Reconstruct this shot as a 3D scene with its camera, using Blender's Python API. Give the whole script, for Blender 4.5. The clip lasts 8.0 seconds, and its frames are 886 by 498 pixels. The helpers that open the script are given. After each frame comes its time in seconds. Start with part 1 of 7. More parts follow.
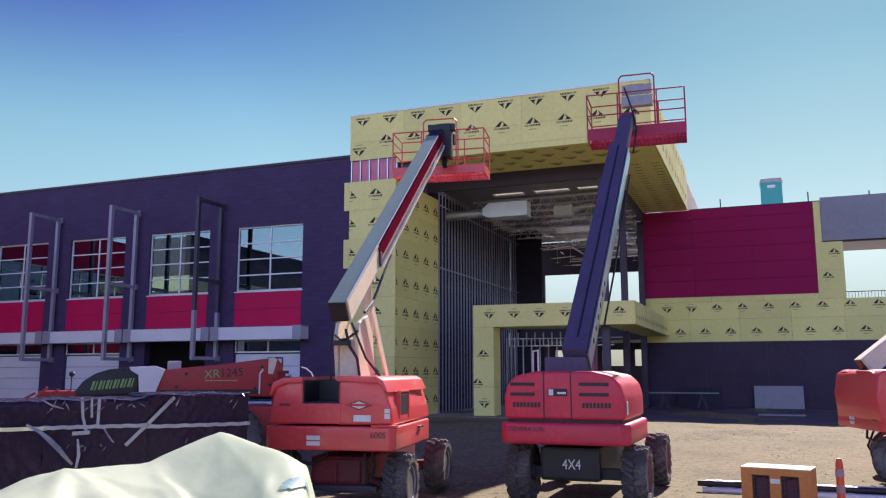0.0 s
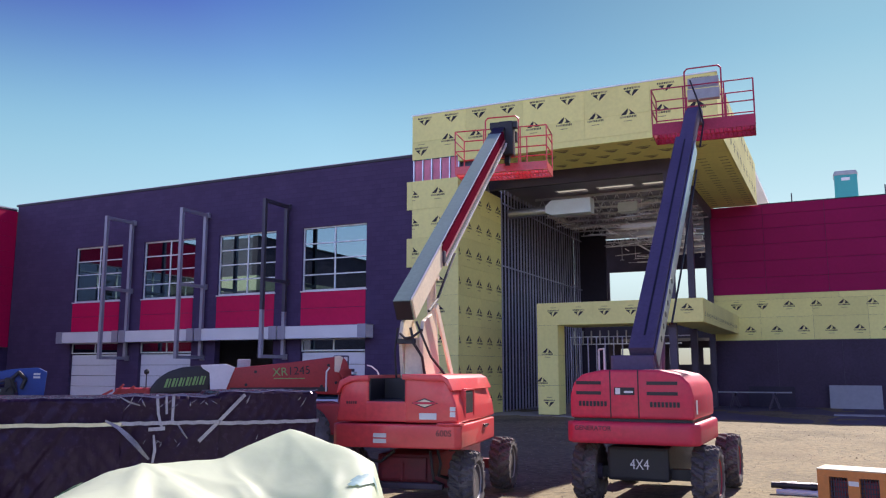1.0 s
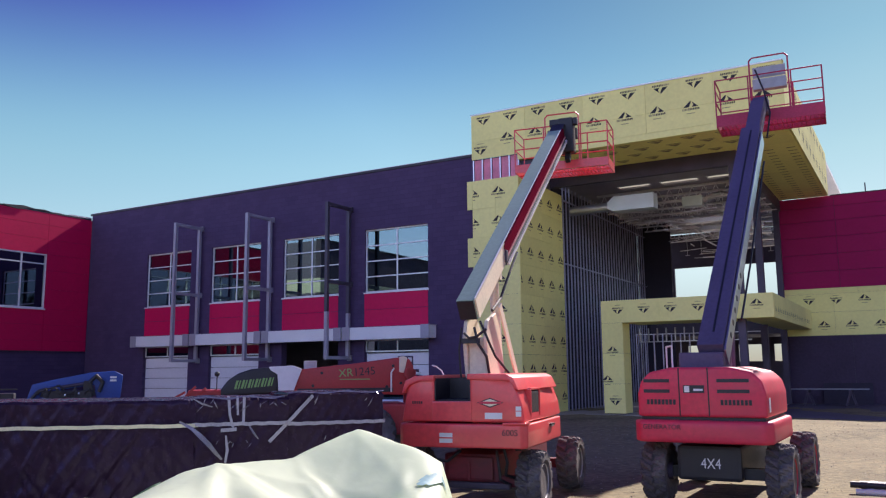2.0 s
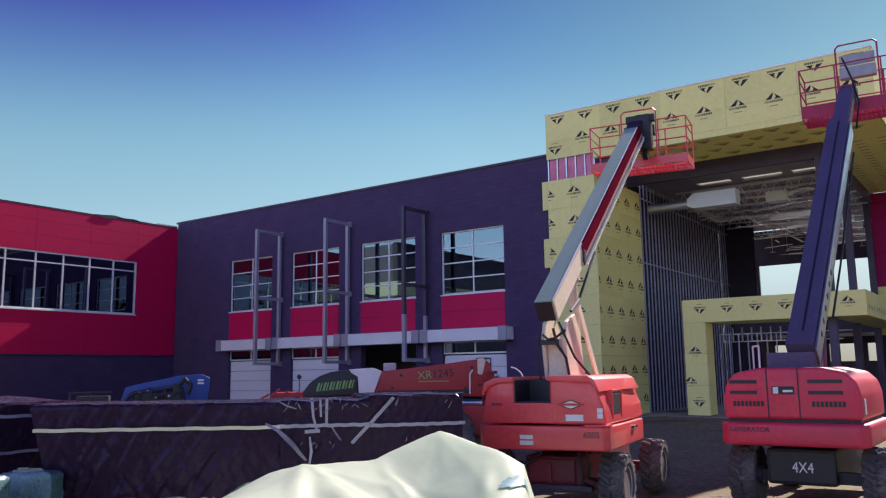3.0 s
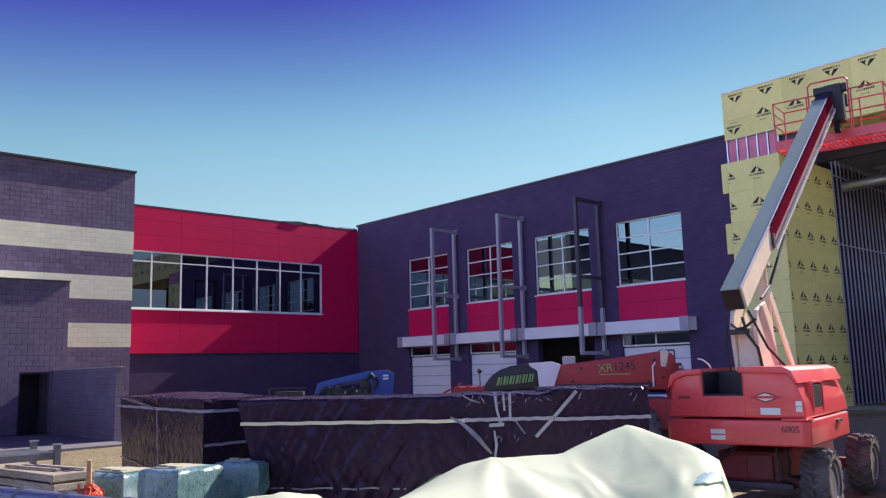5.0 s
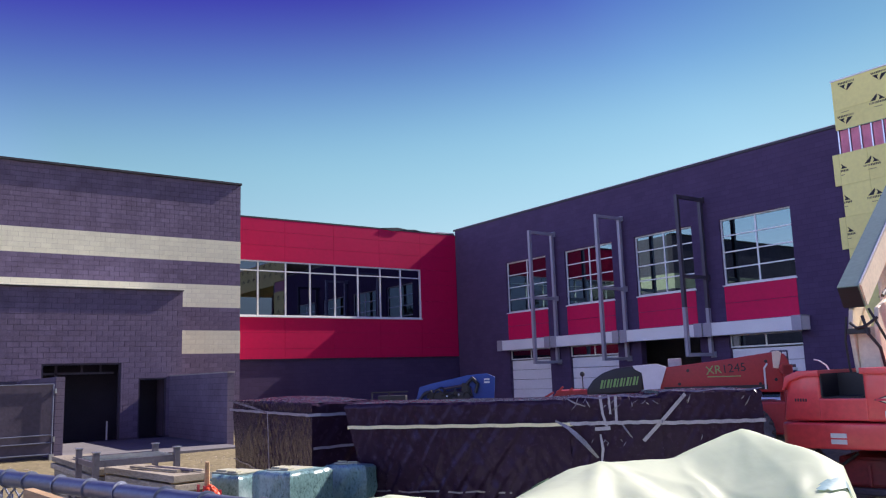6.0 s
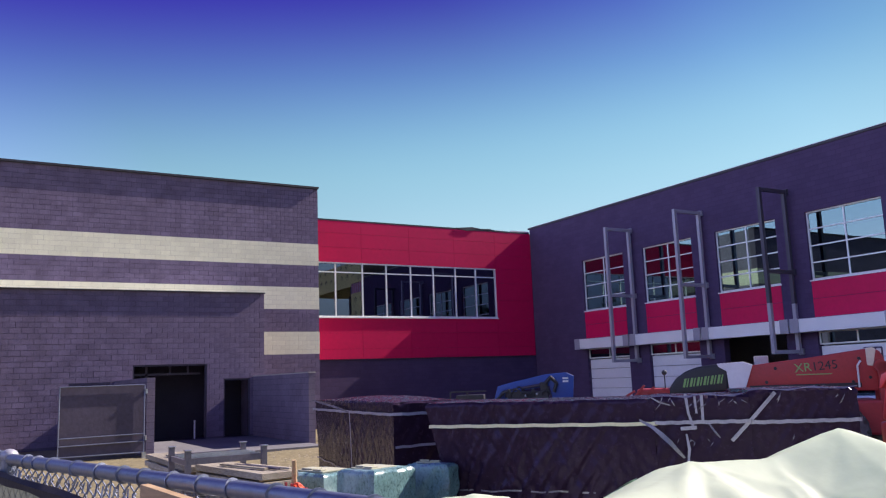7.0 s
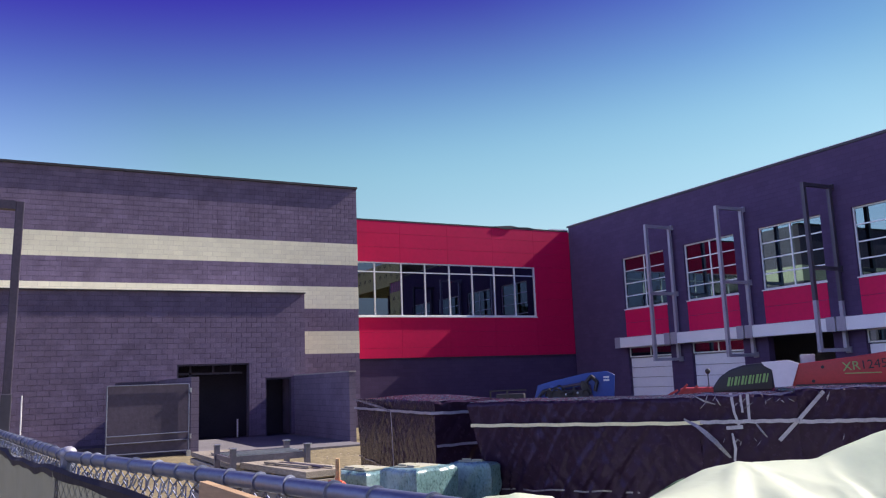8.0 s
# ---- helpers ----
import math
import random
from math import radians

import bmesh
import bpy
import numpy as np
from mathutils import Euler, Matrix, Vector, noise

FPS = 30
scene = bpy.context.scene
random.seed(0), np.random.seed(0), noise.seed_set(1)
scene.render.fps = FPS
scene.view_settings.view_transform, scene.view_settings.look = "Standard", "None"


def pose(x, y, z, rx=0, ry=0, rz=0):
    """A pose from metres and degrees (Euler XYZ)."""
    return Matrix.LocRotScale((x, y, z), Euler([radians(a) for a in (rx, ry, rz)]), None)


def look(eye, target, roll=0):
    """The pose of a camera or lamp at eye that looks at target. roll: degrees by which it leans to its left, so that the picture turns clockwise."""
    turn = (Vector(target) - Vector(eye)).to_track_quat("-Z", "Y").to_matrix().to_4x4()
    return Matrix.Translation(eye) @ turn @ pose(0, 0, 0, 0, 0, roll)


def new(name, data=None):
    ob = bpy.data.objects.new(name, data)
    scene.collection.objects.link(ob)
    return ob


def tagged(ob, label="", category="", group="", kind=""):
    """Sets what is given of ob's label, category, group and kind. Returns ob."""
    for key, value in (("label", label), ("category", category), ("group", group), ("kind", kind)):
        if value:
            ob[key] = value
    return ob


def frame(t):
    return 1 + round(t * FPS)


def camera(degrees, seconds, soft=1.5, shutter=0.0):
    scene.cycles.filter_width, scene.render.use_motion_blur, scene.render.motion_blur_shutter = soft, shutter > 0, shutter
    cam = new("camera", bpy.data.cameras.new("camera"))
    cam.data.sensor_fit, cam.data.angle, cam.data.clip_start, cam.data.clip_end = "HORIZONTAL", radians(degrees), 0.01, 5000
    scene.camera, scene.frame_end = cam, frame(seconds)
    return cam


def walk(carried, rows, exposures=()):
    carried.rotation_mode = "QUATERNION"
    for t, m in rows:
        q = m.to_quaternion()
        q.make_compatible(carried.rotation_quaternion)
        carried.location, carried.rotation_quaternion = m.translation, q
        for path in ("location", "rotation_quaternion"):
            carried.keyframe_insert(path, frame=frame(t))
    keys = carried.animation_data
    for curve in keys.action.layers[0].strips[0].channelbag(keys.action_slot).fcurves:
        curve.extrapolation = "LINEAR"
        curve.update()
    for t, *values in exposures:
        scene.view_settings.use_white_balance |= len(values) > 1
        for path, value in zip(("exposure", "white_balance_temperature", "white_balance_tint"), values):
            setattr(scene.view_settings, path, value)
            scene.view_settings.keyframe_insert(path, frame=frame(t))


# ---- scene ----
cam = camera(56.80, 8.0, 1.2)

PATH = [
    (0.0, pose(-0.087, 0.224, 2.0, 98.53, 0.08, 21.33)),
    (0.5, pose(-0.097, 0.220, 2.0, 98.51, 0.01, 23.78)),
    (1.0, pose(-0.104, 0.216, 2.0, 98.42, -0.01, 25.72)),
    (1.5, pose(-0.112, 0.212, 2.0, 98.39, 0.26, 27.72)),
    (3.0, pose(-0.139, 0.195, 2.0, 98.61, 0.80, 35.46)),
    (3.5, pose(-0.148, 0.189, 2.0, 98.71, 0.72, 38.12)),
    (4.0, pose(-0.157, 0.181, 2.0, 98.61, 0.82, 40.94)),
    (4.5, pose(-0.167, 0.172, 2.0, 98.40, 1.18, 44.19)),
    (6.0, pose(-0.201, 0.131, 2.0, 98.89, 1.86, 54.56)),
    (6.5, pose(-0.215, 0.108, 2.0, 98.99, 1.99, 57.56)),
    (7.0, pose(-0.228, 0.086, 2.0, 99.03, 2.10, 59.82)),
    (7.5, pose(-0.237, 0.067, 2.0, 99.09, 2.27, 61.60)),
    (8.0, pose(-0.242, 0.056, 2.0, 99.06, 2.14, 62.50)),
]
walk(cam, PATH, [(0.0, 0.79, 6200, 26), (1.0, 0.86, 6200, 26), (1.5, 0.86, 6200, 26), (3.0, 0.68, 6200, 26), (3.5, 0.68, 6200, 26), (4.0, 0.86, 6200, 26), (8.0, 0.90, 6200, 26)])

# ---- light ----
SUN = Vector((0.08, 1.0, 0.76)).normalized()
world = bpy.data.worlds.new("sky")
scene.world = world
world.use_nodes = True
wn, wl = world.node_tree.nodes, world.node_tree.links
sky = wn.new("ShaderNodeTexSky")
sky.sky_type = "NISHITA"
sky.sun_disc = False
sky.sun_elevation = math.asin(SUN.z)
sky.sun_rotation = math.atan2(SUN.x, SUN.y)
sky.air_density, sky.dust_density, sky.ozone_density = 1.0, 0.4, 3.0


def ramp(fac, stops):
    r = wn.new("ShaderNodeValToRGB")
    e = r.color_ramp.elements
    while len(e) < len(stops):
        e.new(0.5)
    for k, (p, c) in zip(e, stops):
        k.position, k.color = p, (*c, 1)
    wl.new(fac, r.inputs[0])
    return r.outputs[0]


# deep violet-blue high up and away from the sun, pale cyan near the horizon
way = wn.new("ShaderNodeTexCoord")
sep = wn.new("ShaderNodeSeparateXYZ")
wl.new(way.outputs["Generated"], sep.inputs[0])
dot = wn.new("ShaderNodeVectorMath")
dot.operation = "DOT_PRODUCT"
dot.inputs[1].default_value = SUN
wl.new(way.outputs["Generated"], dot.inputs[0])
low = ramp(sep.outputs["Z"], [(0.0, (0.28, 0.35, 0.40)), (0.07, (0.54, 0.60, 0.56)), (0.13, (0.98, 1.0, 0.76)), (0.24, (0.90, 1.10, 0.80)), (0.36, (0.68, 1.04, 0.84))])
half = wn.new("ShaderNodeMapRange")
half.inputs[1].default_value, half.inputs[2].default_value = -1.0, 1.0
wl.new(dot.outputs["Value"], half.inputs[0])
high = ramp(half.outputs[0], [(0.25, (3.1, 2.6, 3.0)), (0.42, (1.4, 1.0, 1.6)), (0.55, (0.27, 0.10, 0.76)), (0.79, (0.19, 0.085, 0.58)), (0.86, (0.20, 0.17, 0.66)), (0.90, (0.25, 0.40, 0.73)), (0.935, (0.34, 0.62, 0.74)), (0.97, (0.44, 0.74, 0.72))])
zen = wn.new("ShaderNodeMapRange")
zen.interpolation_type = "SMOOTHSTEP"
zen.inputs[1].default_value, zen.inputs[2].default_value = 0.285, 0.505
# the deep violet reaches lower the farther it is from the sun
lean = wn.new("ShaderNodeMath")
lean.operation = "MULTIPLY_ADD"
lean.inputs[1].default_value, lean.inputs[2].default_value = -0.16, 0.148
wl.new(half.outputs[0], lean.inputs[0])
reach = wn.new("ShaderNodeMath")
reach.operation = "ADD"
wl.new(sep.outputs["Z"], reach.inputs[0])
wl.new(lean.outputs[0], reach.inputs[1])
wl.new(reach.outputs[0], zen.inputs[0])
mix = wn.new("ShaderNodeMix")
mix.data_type = "RGBA"
wl.new(zen.outputs[0], mix.inputs[0])
# brightened along the unseen horizon behind, added to fill the shade
back = ramp(half.outputs[0], [(0.25, (3.1, 2.3, 2.8)), (0.48, (1.3, 1.05, 1.5)), (0.62, (1.0, 1.0, 1.0))])
back_fill = wn.new("ShaderNodeMix")
back_fill.data_type, back_fill.blend_type = "RGBA", "MULTIPLY"
back_fill.inputs[0].default_value = 1
wl.new(low, back_fill.inputs[6])
wl.new(back, back_fill.inputs[7])
wl.new(back_fill.outputs[2], mix.inputs[6])
wl.new(high, mix.inputs[7])
# the unseen dome overhead is tinted violet-blue to colour the shade
top = wn.new("ShaderNodeMapRange")
top.interpolation_type = "SMOOTHSTEP"
top.inputs[1].default_value, top.inputs[2].default_value = 0.46, 0.80
wl.new(sep.outputs["Z"], top.inputs[0])
mix2 = wn.new("ShaderNodeMix")
mix2.data_type = "RGBA"
mix2.inputs[7].default_value = (0.32, 0.21, 0.78, 1)
wl.new(top.outputs[0], mix2.inputs[0])
wl.new(mix.outputs[2], mix2.inputs[6])
tint = wn.new("ShaderNodeMix")
tint.data_type, tint.blend_type = "RGBA", "MULTIPLY"
tint.inputs[0].default_value = 1
wl.new(sky.outputs[0], tint.inputs[6])
wl.new(mix2.outputs[2], tint.inputs[7])
# the dome is a little duller right round the sun
glare = ramp(half.outputs[0], [(0.50, (1.0, 1.0, 1.0)), (0.72, (0.98, 0.98, 0.97)), (0.88, (0.87, 0.86, 0.85)), (0.96, (0.61, 0.62, 0.62)), (0.99, (0.51, 0.54, 0.54))])
dull = wn.new("ShaderNodeMix")
dull.data_type, dull.blend_type = "RGBA", "MULTIPLY"
dull.inputs[0].default_value = 1
wl.new(tint.outputs[2], dull.inputs[6])
wl.new(glare, dull.inputs[7])
wl.new(dull.outputs[2], wn["Background"].inputs[0])
wn["Background"].inputs[1].default_value = 0.086
lamp = bpy.data.lights.new("sun", "SUN")
lamp.energy, lamp.angle, lamp.color = 5.0, radians(0.53), (1.0, 0.94, 0.80)
sun = new("sun", lamp)
sun.matrix_world = look((0, 0, 60), Vector((0, 0, 60)) - SUN)

# ---- materials ----
def mat(name, color, rough=0.6, metal=0.0, var=0.25, scale=3.0, bump=0.15, bscale=None, spec=0.5, stretch=(1, 1, 1), tint=None, rnd=0.0, coat=0.0):
    """A surface with mottling at two scales, fine relief, and variation from piece to piece."""
    m = bpy.data.materials.new(name)
    m.use_nodes = True
    n, l = m.node_tree.nodes, m.node_tree.links
    b = n["Principled BSDF"]
    b.inputs["Roughness"].default_value = rough
    b.inputs["Metallic"].default_value = metal
    b.inputs["Specular IOR Level"].default_value = spec
    b.inputs["Coat Weight"].default_value = coat
    tc = n.new("ShaderNodeTexCoord")
    mp = n.new("ShaderNodeMapping")
    mp.inputs["Scale"].default_value = stretch
    l.new(tc.outputs["Object"], mp.inputs[0])
    big = n.new("ShaderNodeTexNoise")
    big.inputs["Scale"].default_value, big.inputs["Detail"].default_value = scale * 0.25, 4
    fine = n.new("ShaderNodeTexNoise")
    fine.inputs["Scale"].default_value, fine.inputs["Detail"].default_value = scale * 5, 6
    l.new(mp.outputs[0], big.inputs[0])
    l.new(mp.outputs[0], fine.inputs[0])
    add = n.new("ShaderNodeMath")
    add.operation = "ADD"
    l.new(big.outputs[0], add.inputs[0])
    l.new(fine.outputs[0], add.inputs[1])
    rng = n.new("ShaderNodeMapRange")
    rng.inputs[1].default_value, rng.inputs[2].default_value = 0.65, 1.35
    rng.inputs[3].default_value, rng.inputs[4].default_value = 1 - var, 1 + var
    l.new(add.outputs[0], rng.inputs[0])
    last = rng.outputs[0]
    if rnd:
        oi = n.new("ShaderNodeObjectInfo")
        geo = n.new("ShaderNodeNewGeometry")
        sm = n.new("ShaderNodeMath")
        sm.operation = "ADD"
        l.new(oi.outputs["Random"], sm.inputs[0])
        l.new(geo.outputs["Random Per Island"], sm.inputs[1])
        fr = n.new("ShaderNodeMath")
        fr.operation = "FRACT"
        l.new(sm.outputs[0], fr.inputs[0])
        r2 = n.new("ShaderNodeMapRange")
        r2.inputs[3].default_value, r2.inputs[4].default_value = 1 - rnd, 1 + rnd
        l.new(fr.outputs[0], r2.inputs[0])
        mu = n.new("ShaderNodeMath")
        mu.operation = "MULTIPLY"
        l.new(last, mu.inputs[0])
        l.new(r2.outputs[0], mu.inputs[1])
        last = mu.outputs[0]
    vm = n.new("ShaderNodeVectorMath")
    vm.operation = "SCALE"
    vm.inputs[0].default_value = color[:3]
    l.new(last, vm.inputs["Scale"])
    if tint:
        mx = n.new("ShaderNodeMix")
        mx.data_type = "RGBA"
        mx.inputs[7].default_value = (*tint, 1)
        mk = n.new("ShaderNodeMapRange")
        mk.inputs[1].default_value, mk.inputs[2].default_value = 0.5, 0.72
        l.new(big.outputs[0], mk.inputs[0])
        l.new(mk.outputs[0], mx.inputs[0])
        l.new(vm.outputs[0], mx.inputs[6])
        l.new(mx.outputs[2], b.inputs["Base Color"])
    else:
        l.new(vm.outputs[0], b.inputs["Base Color"])
    rr = n.new("ShaderNodeMapRange")
    rr.inputs[3].default_value, rr.inputs[4].default_value = max(0.02, rough - 0.12), min(1, rough + 0.12)
    l.new(fine.outputs[0], rr.inputs[0])
    l.new(rr.outputs[0], b.inputs["Roughness"])
    if bump:
        bp = n.new("ShaderNodeBump")
        bp.inputs["Strength"].default_value, bp.inputs["Distance"].default_value = bump, 0.02
        src = fine
        if bscale:
            src = n.new("ShaderNodeTexNoise")
            src.inputs["Scale"].default_value, src.inputs["Detail"].default_value = bscale, 8
            l.new(mp.outputs[0], src.inputs[0])
        l.new(src.outputs[0], bp.inputs["Height"])
        l.new(bp.outputs[0], b.inputs["Normal"])
    return m


def cmu_mat(name, color, mortar, axis, var=0.12):
    """Painted or plain concrete block: courses 0.2032 m high, blocks 0.4064 m long, joints recessed by relief."""
    m = mat(name, color, 0.9, var=var, scale=4, spec=0.2)
    n, l = m.node_tree.nodes, m.node_tree.links
    tc = n["Texture Coordinate"]
    sep = n.new("ShaderNodeSeparateXYZ")
    cmb = n.new("ShaderNodeCombineXYZ")
    l.new(tc.outputs["Object"], sep.inputs[0])
    l.new(sep.outputs[axis], cmb.inputs[0])
    l.new(sep.outputs["Z"], cmb.inputs[1])
    bk = n.new("ShaderNodeTexBrick")
    bk.inputs["Scale"].default_value = 1
    bk.inputs["Brick Width"].default_value, bk.inputs["Row Height"].default_value = 0.4064, 0.2032
    bk.inputs["Mortar Size"].default_value, bk.inputs["Mortar Smooth"].default_value = 0.008, 0.3
    bk.inputs["Color1"].default_value, bk.inputs["Color2"].default_value = (0.93, 0.93, 0.93, 1), (1.06, 1.06, 1.06, 1)
    bk.inputs["Mortar"].default_value = (mortar, mortar, mortar, 1)
    l.new(cmb.outputs[0], bk.inputs[0])
    b = n["Principled BSDF"]
    src = b.inputs["Base Color"].links[0].from_socket
    mx = n.new("ShaderNodeMix")
    mx.data_type, mx.blend_type = "RGBA", "MULTIPLY"
    mx.inputs[0].default_value = 1
    l.new(src, mx.inputs[6])
    l.new(bk.outputs["Color"], mx.inputs[7])
    l.new(mx.outputs[2], b.inputs["Base Color"])
    bp = n.new("ShaderNodeBump")
    bp.invert = True
    bp.inputs["Strength"].default_value, bp.inputs["Distance"].default_value = 0.5, 0.01
    l.new(bk.outputs["Fac"], bp.inputs["Height"])
    l.new(n["Bump"].outputs[0], bp.inputs["Normal"])
    l.new(bp.outputs[0], b.inputs["Normal"])
    return m


def glass_mat(name, color, rough=0.01, face=(0.54, 0.83, 0.87)):
    """Coated building glass: a dark tinted pane with a mirror-like face."""
    m = bpy.data.materials.new(name)
    m.use_nodes = True
    n, l = m.node_tree.nodes, m.node_tree.links
    out = n["Material Output"]
    n.remove(n["Principled BSDF"])
    tr = n.new("ShaderNodeBsdfTransparent")
    tr.inputs[0].default_value = (*color, 1)
    gl = n.new("ShaderNodeBsdfGlossy")
    gl.inputs["Roughness"].default_value = rough
    gl.inputs[0].default_value = (*face, 1)
    fr = n.new("ShaderNodeFresnel")
    fr.inputs[0].default_value = 2.7
    mx = n.new("ShaderNodeMixShader")
    l.new(fr.outputs[0], mx.inputs[0])
    l.new(tr.outputs[0], mx.inputs[1])
    l.new(gl.outputs[0], mx.inputs[2])
    l.new(mx.outputs[0], out.inputs[0])
    return m


M_DARKCMU = cmu_mat("dark_painted_block", (0.082, 0.056, 0.114), 0.82, "X")
M_DARKCMU_Y = cmu_mat("dark_painted_block_side", (0.082, 0.056, 0.114), 0.82, "Y")
M_BLOCK = mat("grey_block", (0.168, 0.134, 0.198), 0.92, var=0.30, scale=6, bump=0.7, bscale=45, rnd=0.09, spec=0.2)
M_BLOCKW = mat("cream_block", (0.80, 0.78, 0.56), 0.9, var=0.1, scale=6, bump=0.4, bscale=60, rnd=0.04, spec=0.2)
M_MORTAR = mat("mortar", (0.10, 0.08, 0.11), 0.95, var=0.2, scale=8, bump=0.4)
M_MORTARW = mat("cream_mortar", (0.66, 0.63, 0.46), 0.95, var=0.15, scale=8)
M_RED = mat("red_metal_panel", (0.64, 0.008, 0.080), 0.5, var=0.08, scale=1.2, bump=0.05, spec=0.22)
M_REDJ = mat("red_panel_joint", (0.34, 0.006, 0.05), 0.6, var=0.1, scale=2, spec=0.2)
M_REDB = mat("red_board", (0.34, 0.012, 0.085), 0.75, var=0.12, scale=1.5, bump=0.12, spec=0.2)
M_YEL = mat("yellow_sheathing", (0.88, 0.83, 0.30), 0.85, var=0.07, scale=1.5, bump=0.1, rnd=0.05, spec=0.25)
M_PRINT = mat("black_print", (0.03, 0.03, 0.03), 0.8, var=0.2, scale=20, bump=0)
M_PRINTG = mat("faded_print", (0.30, 0.26, 0.12), 0.8, var=0.2, scale=20, bump=0)
M_STEEL = mat("galvanised_steel", (0.55, 0.56, 0.58), 0.35, 0.9, var=0.2, scale=6, bump=0.1)
M_GALV = mat("weathered_galvanised_pipe", (0.17, 0.19, 0.25), 0.40, 0.45, var=0.2, scale=10, bump=0.1)
M_PAINTG = mat("grey_primer_steel", (0.36, 0.36, 0.40), 0.5, 0.2, var=0.12, scale=3)
# raised a little, so haze over the dark hall sits in this colour
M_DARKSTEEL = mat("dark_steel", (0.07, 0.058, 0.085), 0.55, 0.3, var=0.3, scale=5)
M_ALU = mat("white_aluminium", (0.80, 0.83, 0.80), 0.4, 0.1, var=0.06, scale=4, bump=0.03)
M_WHITE = mat("white_door_paint", (0.76, 0.76, 0.77), 0.5, var=0.06, scale=2, bump=0.05)
M_BRIGHT = mat("bright_galvanised", (0.78, 0.78, 0.80), 0.35, 0.3, var=0.2, scale=6)
M_STUD = mat("dull_galvanised_stud", (0.46, 0.46, 0.60), 0.35, 0.35, var=0.2, scale=6)
M_DECK = mat("galvanised_deck", (0.34, 0.32, 0.36), 0.5, 0.3, var=0.25, scale=3)
# near-black, so the gloom of unlit interiors is put into the colour
M_VOID = mat("unlit_tone_board", (0.035, 0.03, 0.045), 0.9, var=0.3, scale=3)
M_CONC = mat("concrete", (0.34, 0.33, 0.31), 0.9, var=0.18, scale=2, bump=0.3, bscale=40)
# slab concrete darkened so that the apron's shade sits in the colour
M_SLABD = mat("shade_dark_concrete", (0.10, 0.088, 0.115), 0.8, var=0.4, scale=1.2, bump=0.3, bscale=20, spec=0.3)
M_CONCP = mat("grey_precast", (0.30, 0.31, 0.33), 0.85, var=0.12, scale=1, bump=0.2, bscale=30)
M_FABRIC = mat("black_vapour_sheet", (0.046, 0.029, 0.060), 0.55, var=0.3, scale=2, bump=0.8, bscale=3, spec=0.3)
M_WOOD = mat("raw_timber", (0.45, 0.30, 0.16), 0.8, var=0.25, scale=3, stretch=(1, 1, 6), bump=0.2)
M_PINK = mat("pink_insulation", (0.72, 0.25, 0.32), 0.95, var=0.3, scale=8, bump=0.6)
M_ROOF = mat("white_roof_membrane", (0.7, 0.7, 0.68), 0.8, var=0.1, scale=2)
M_COPING = mat("dark_coping", (0.04, 0.04, 0.045), 0.6, var=0.2, scale=4)
M_GLASS = glass_mat("tinted_glass", (0.10, 0.10, 0.12))
M_GLASSW = glass_mat("navy_tinted_glass", (0.07, 0.06, 0.10), 0.01, (0.62, 0.66, 0.92))
M_INSUL = mat("insulated_duct_wrap", (0.74, 0.84, 0.84), 0.45, 0.1, var=0.12, scale=6, bump=0.3)

# earth with trodden dust, gravel and tyre-worn patches
M_EARTH = mat("dusty_earth", (0.225, 0.190, 0.105), 0.95, var=0.55, scale=1.3, bump=1.6, bscale=9, tint=(0.15, 0.122, 0.068), spec=0.2)

# ---- mesh tools ----
def bm_box(bm, lo, hi, rot=None, bevel=0.0):
    """A box between two corners, turned by rot if given."""
    c = [(a + b) / 2 for a, b in zip(lo, hi)]
    m = Matrix.Translation(c) @ (rot or Matrix()) @ Matrix.Diagonal((*[abs(b - a) for a, b in zip(lo, hi)], 1))
    r = bmesh.ops.create_cube(bm, size=1, matrix=m)
    if bevel:
        es = {e for v in r["verts"] for e in v.link_edges}
        bmesh.ops.bevel(bm, geom=list(es), offset=bevel, segments=2, affect="EDGES", profile=0.6)
    return r["verts"]


def bm_bar(bm, a, b, w, h=None, up=(0, 0, 1)):
    """A square bar from a to b."""
    a, b = Vector(a), Vector(b)
    d = b - a
    z = d.normalized()
    u = Vector(up)
    if abs(z.dot(u)) > 0.99:
        u = Vector((0, 1, 0))
    x = u.cross(z).normalized()
    y = z.cross(x)
    m = Matrix((x, y, z)).transposed().to_4x4()
    bmesh.ops.create_cube(bm, size=1, matrix=Matrix.Translation((a + b) / 2) @ m @ Matrix.Diagonal((w, h or w, d.length, 1)))


def bm_tube(bm, a, b, r, r2=None, seg=10):
    """A round bar from a to b."""
    a, b = Vector(a), Vector(b)
    d = b - a
    q = d.to_track_quat("Z", "Y").to_matrix().to_4x4()
    bmesh.ops.create_cone(bm, cap_ends=True, segments=seg, radius1=r, radius2=r if r2 is None else r2, depth=d.length,
                          matrix=Matrix.Translation((a + b) / 2) @ q)


def bm_path(bm, pts, r, seg=8):
    """A round tube along points."""
    for a, b in zip(pts, pts[1:]):
        bm_tube(bm, a, b, r, seg=seg)
    for p in pts[1:-1]:
        bmesh.ops.create_icosphere(bm, subdivisions=1, radius=r * 1.02, matrix=Matrix.Translation(p))


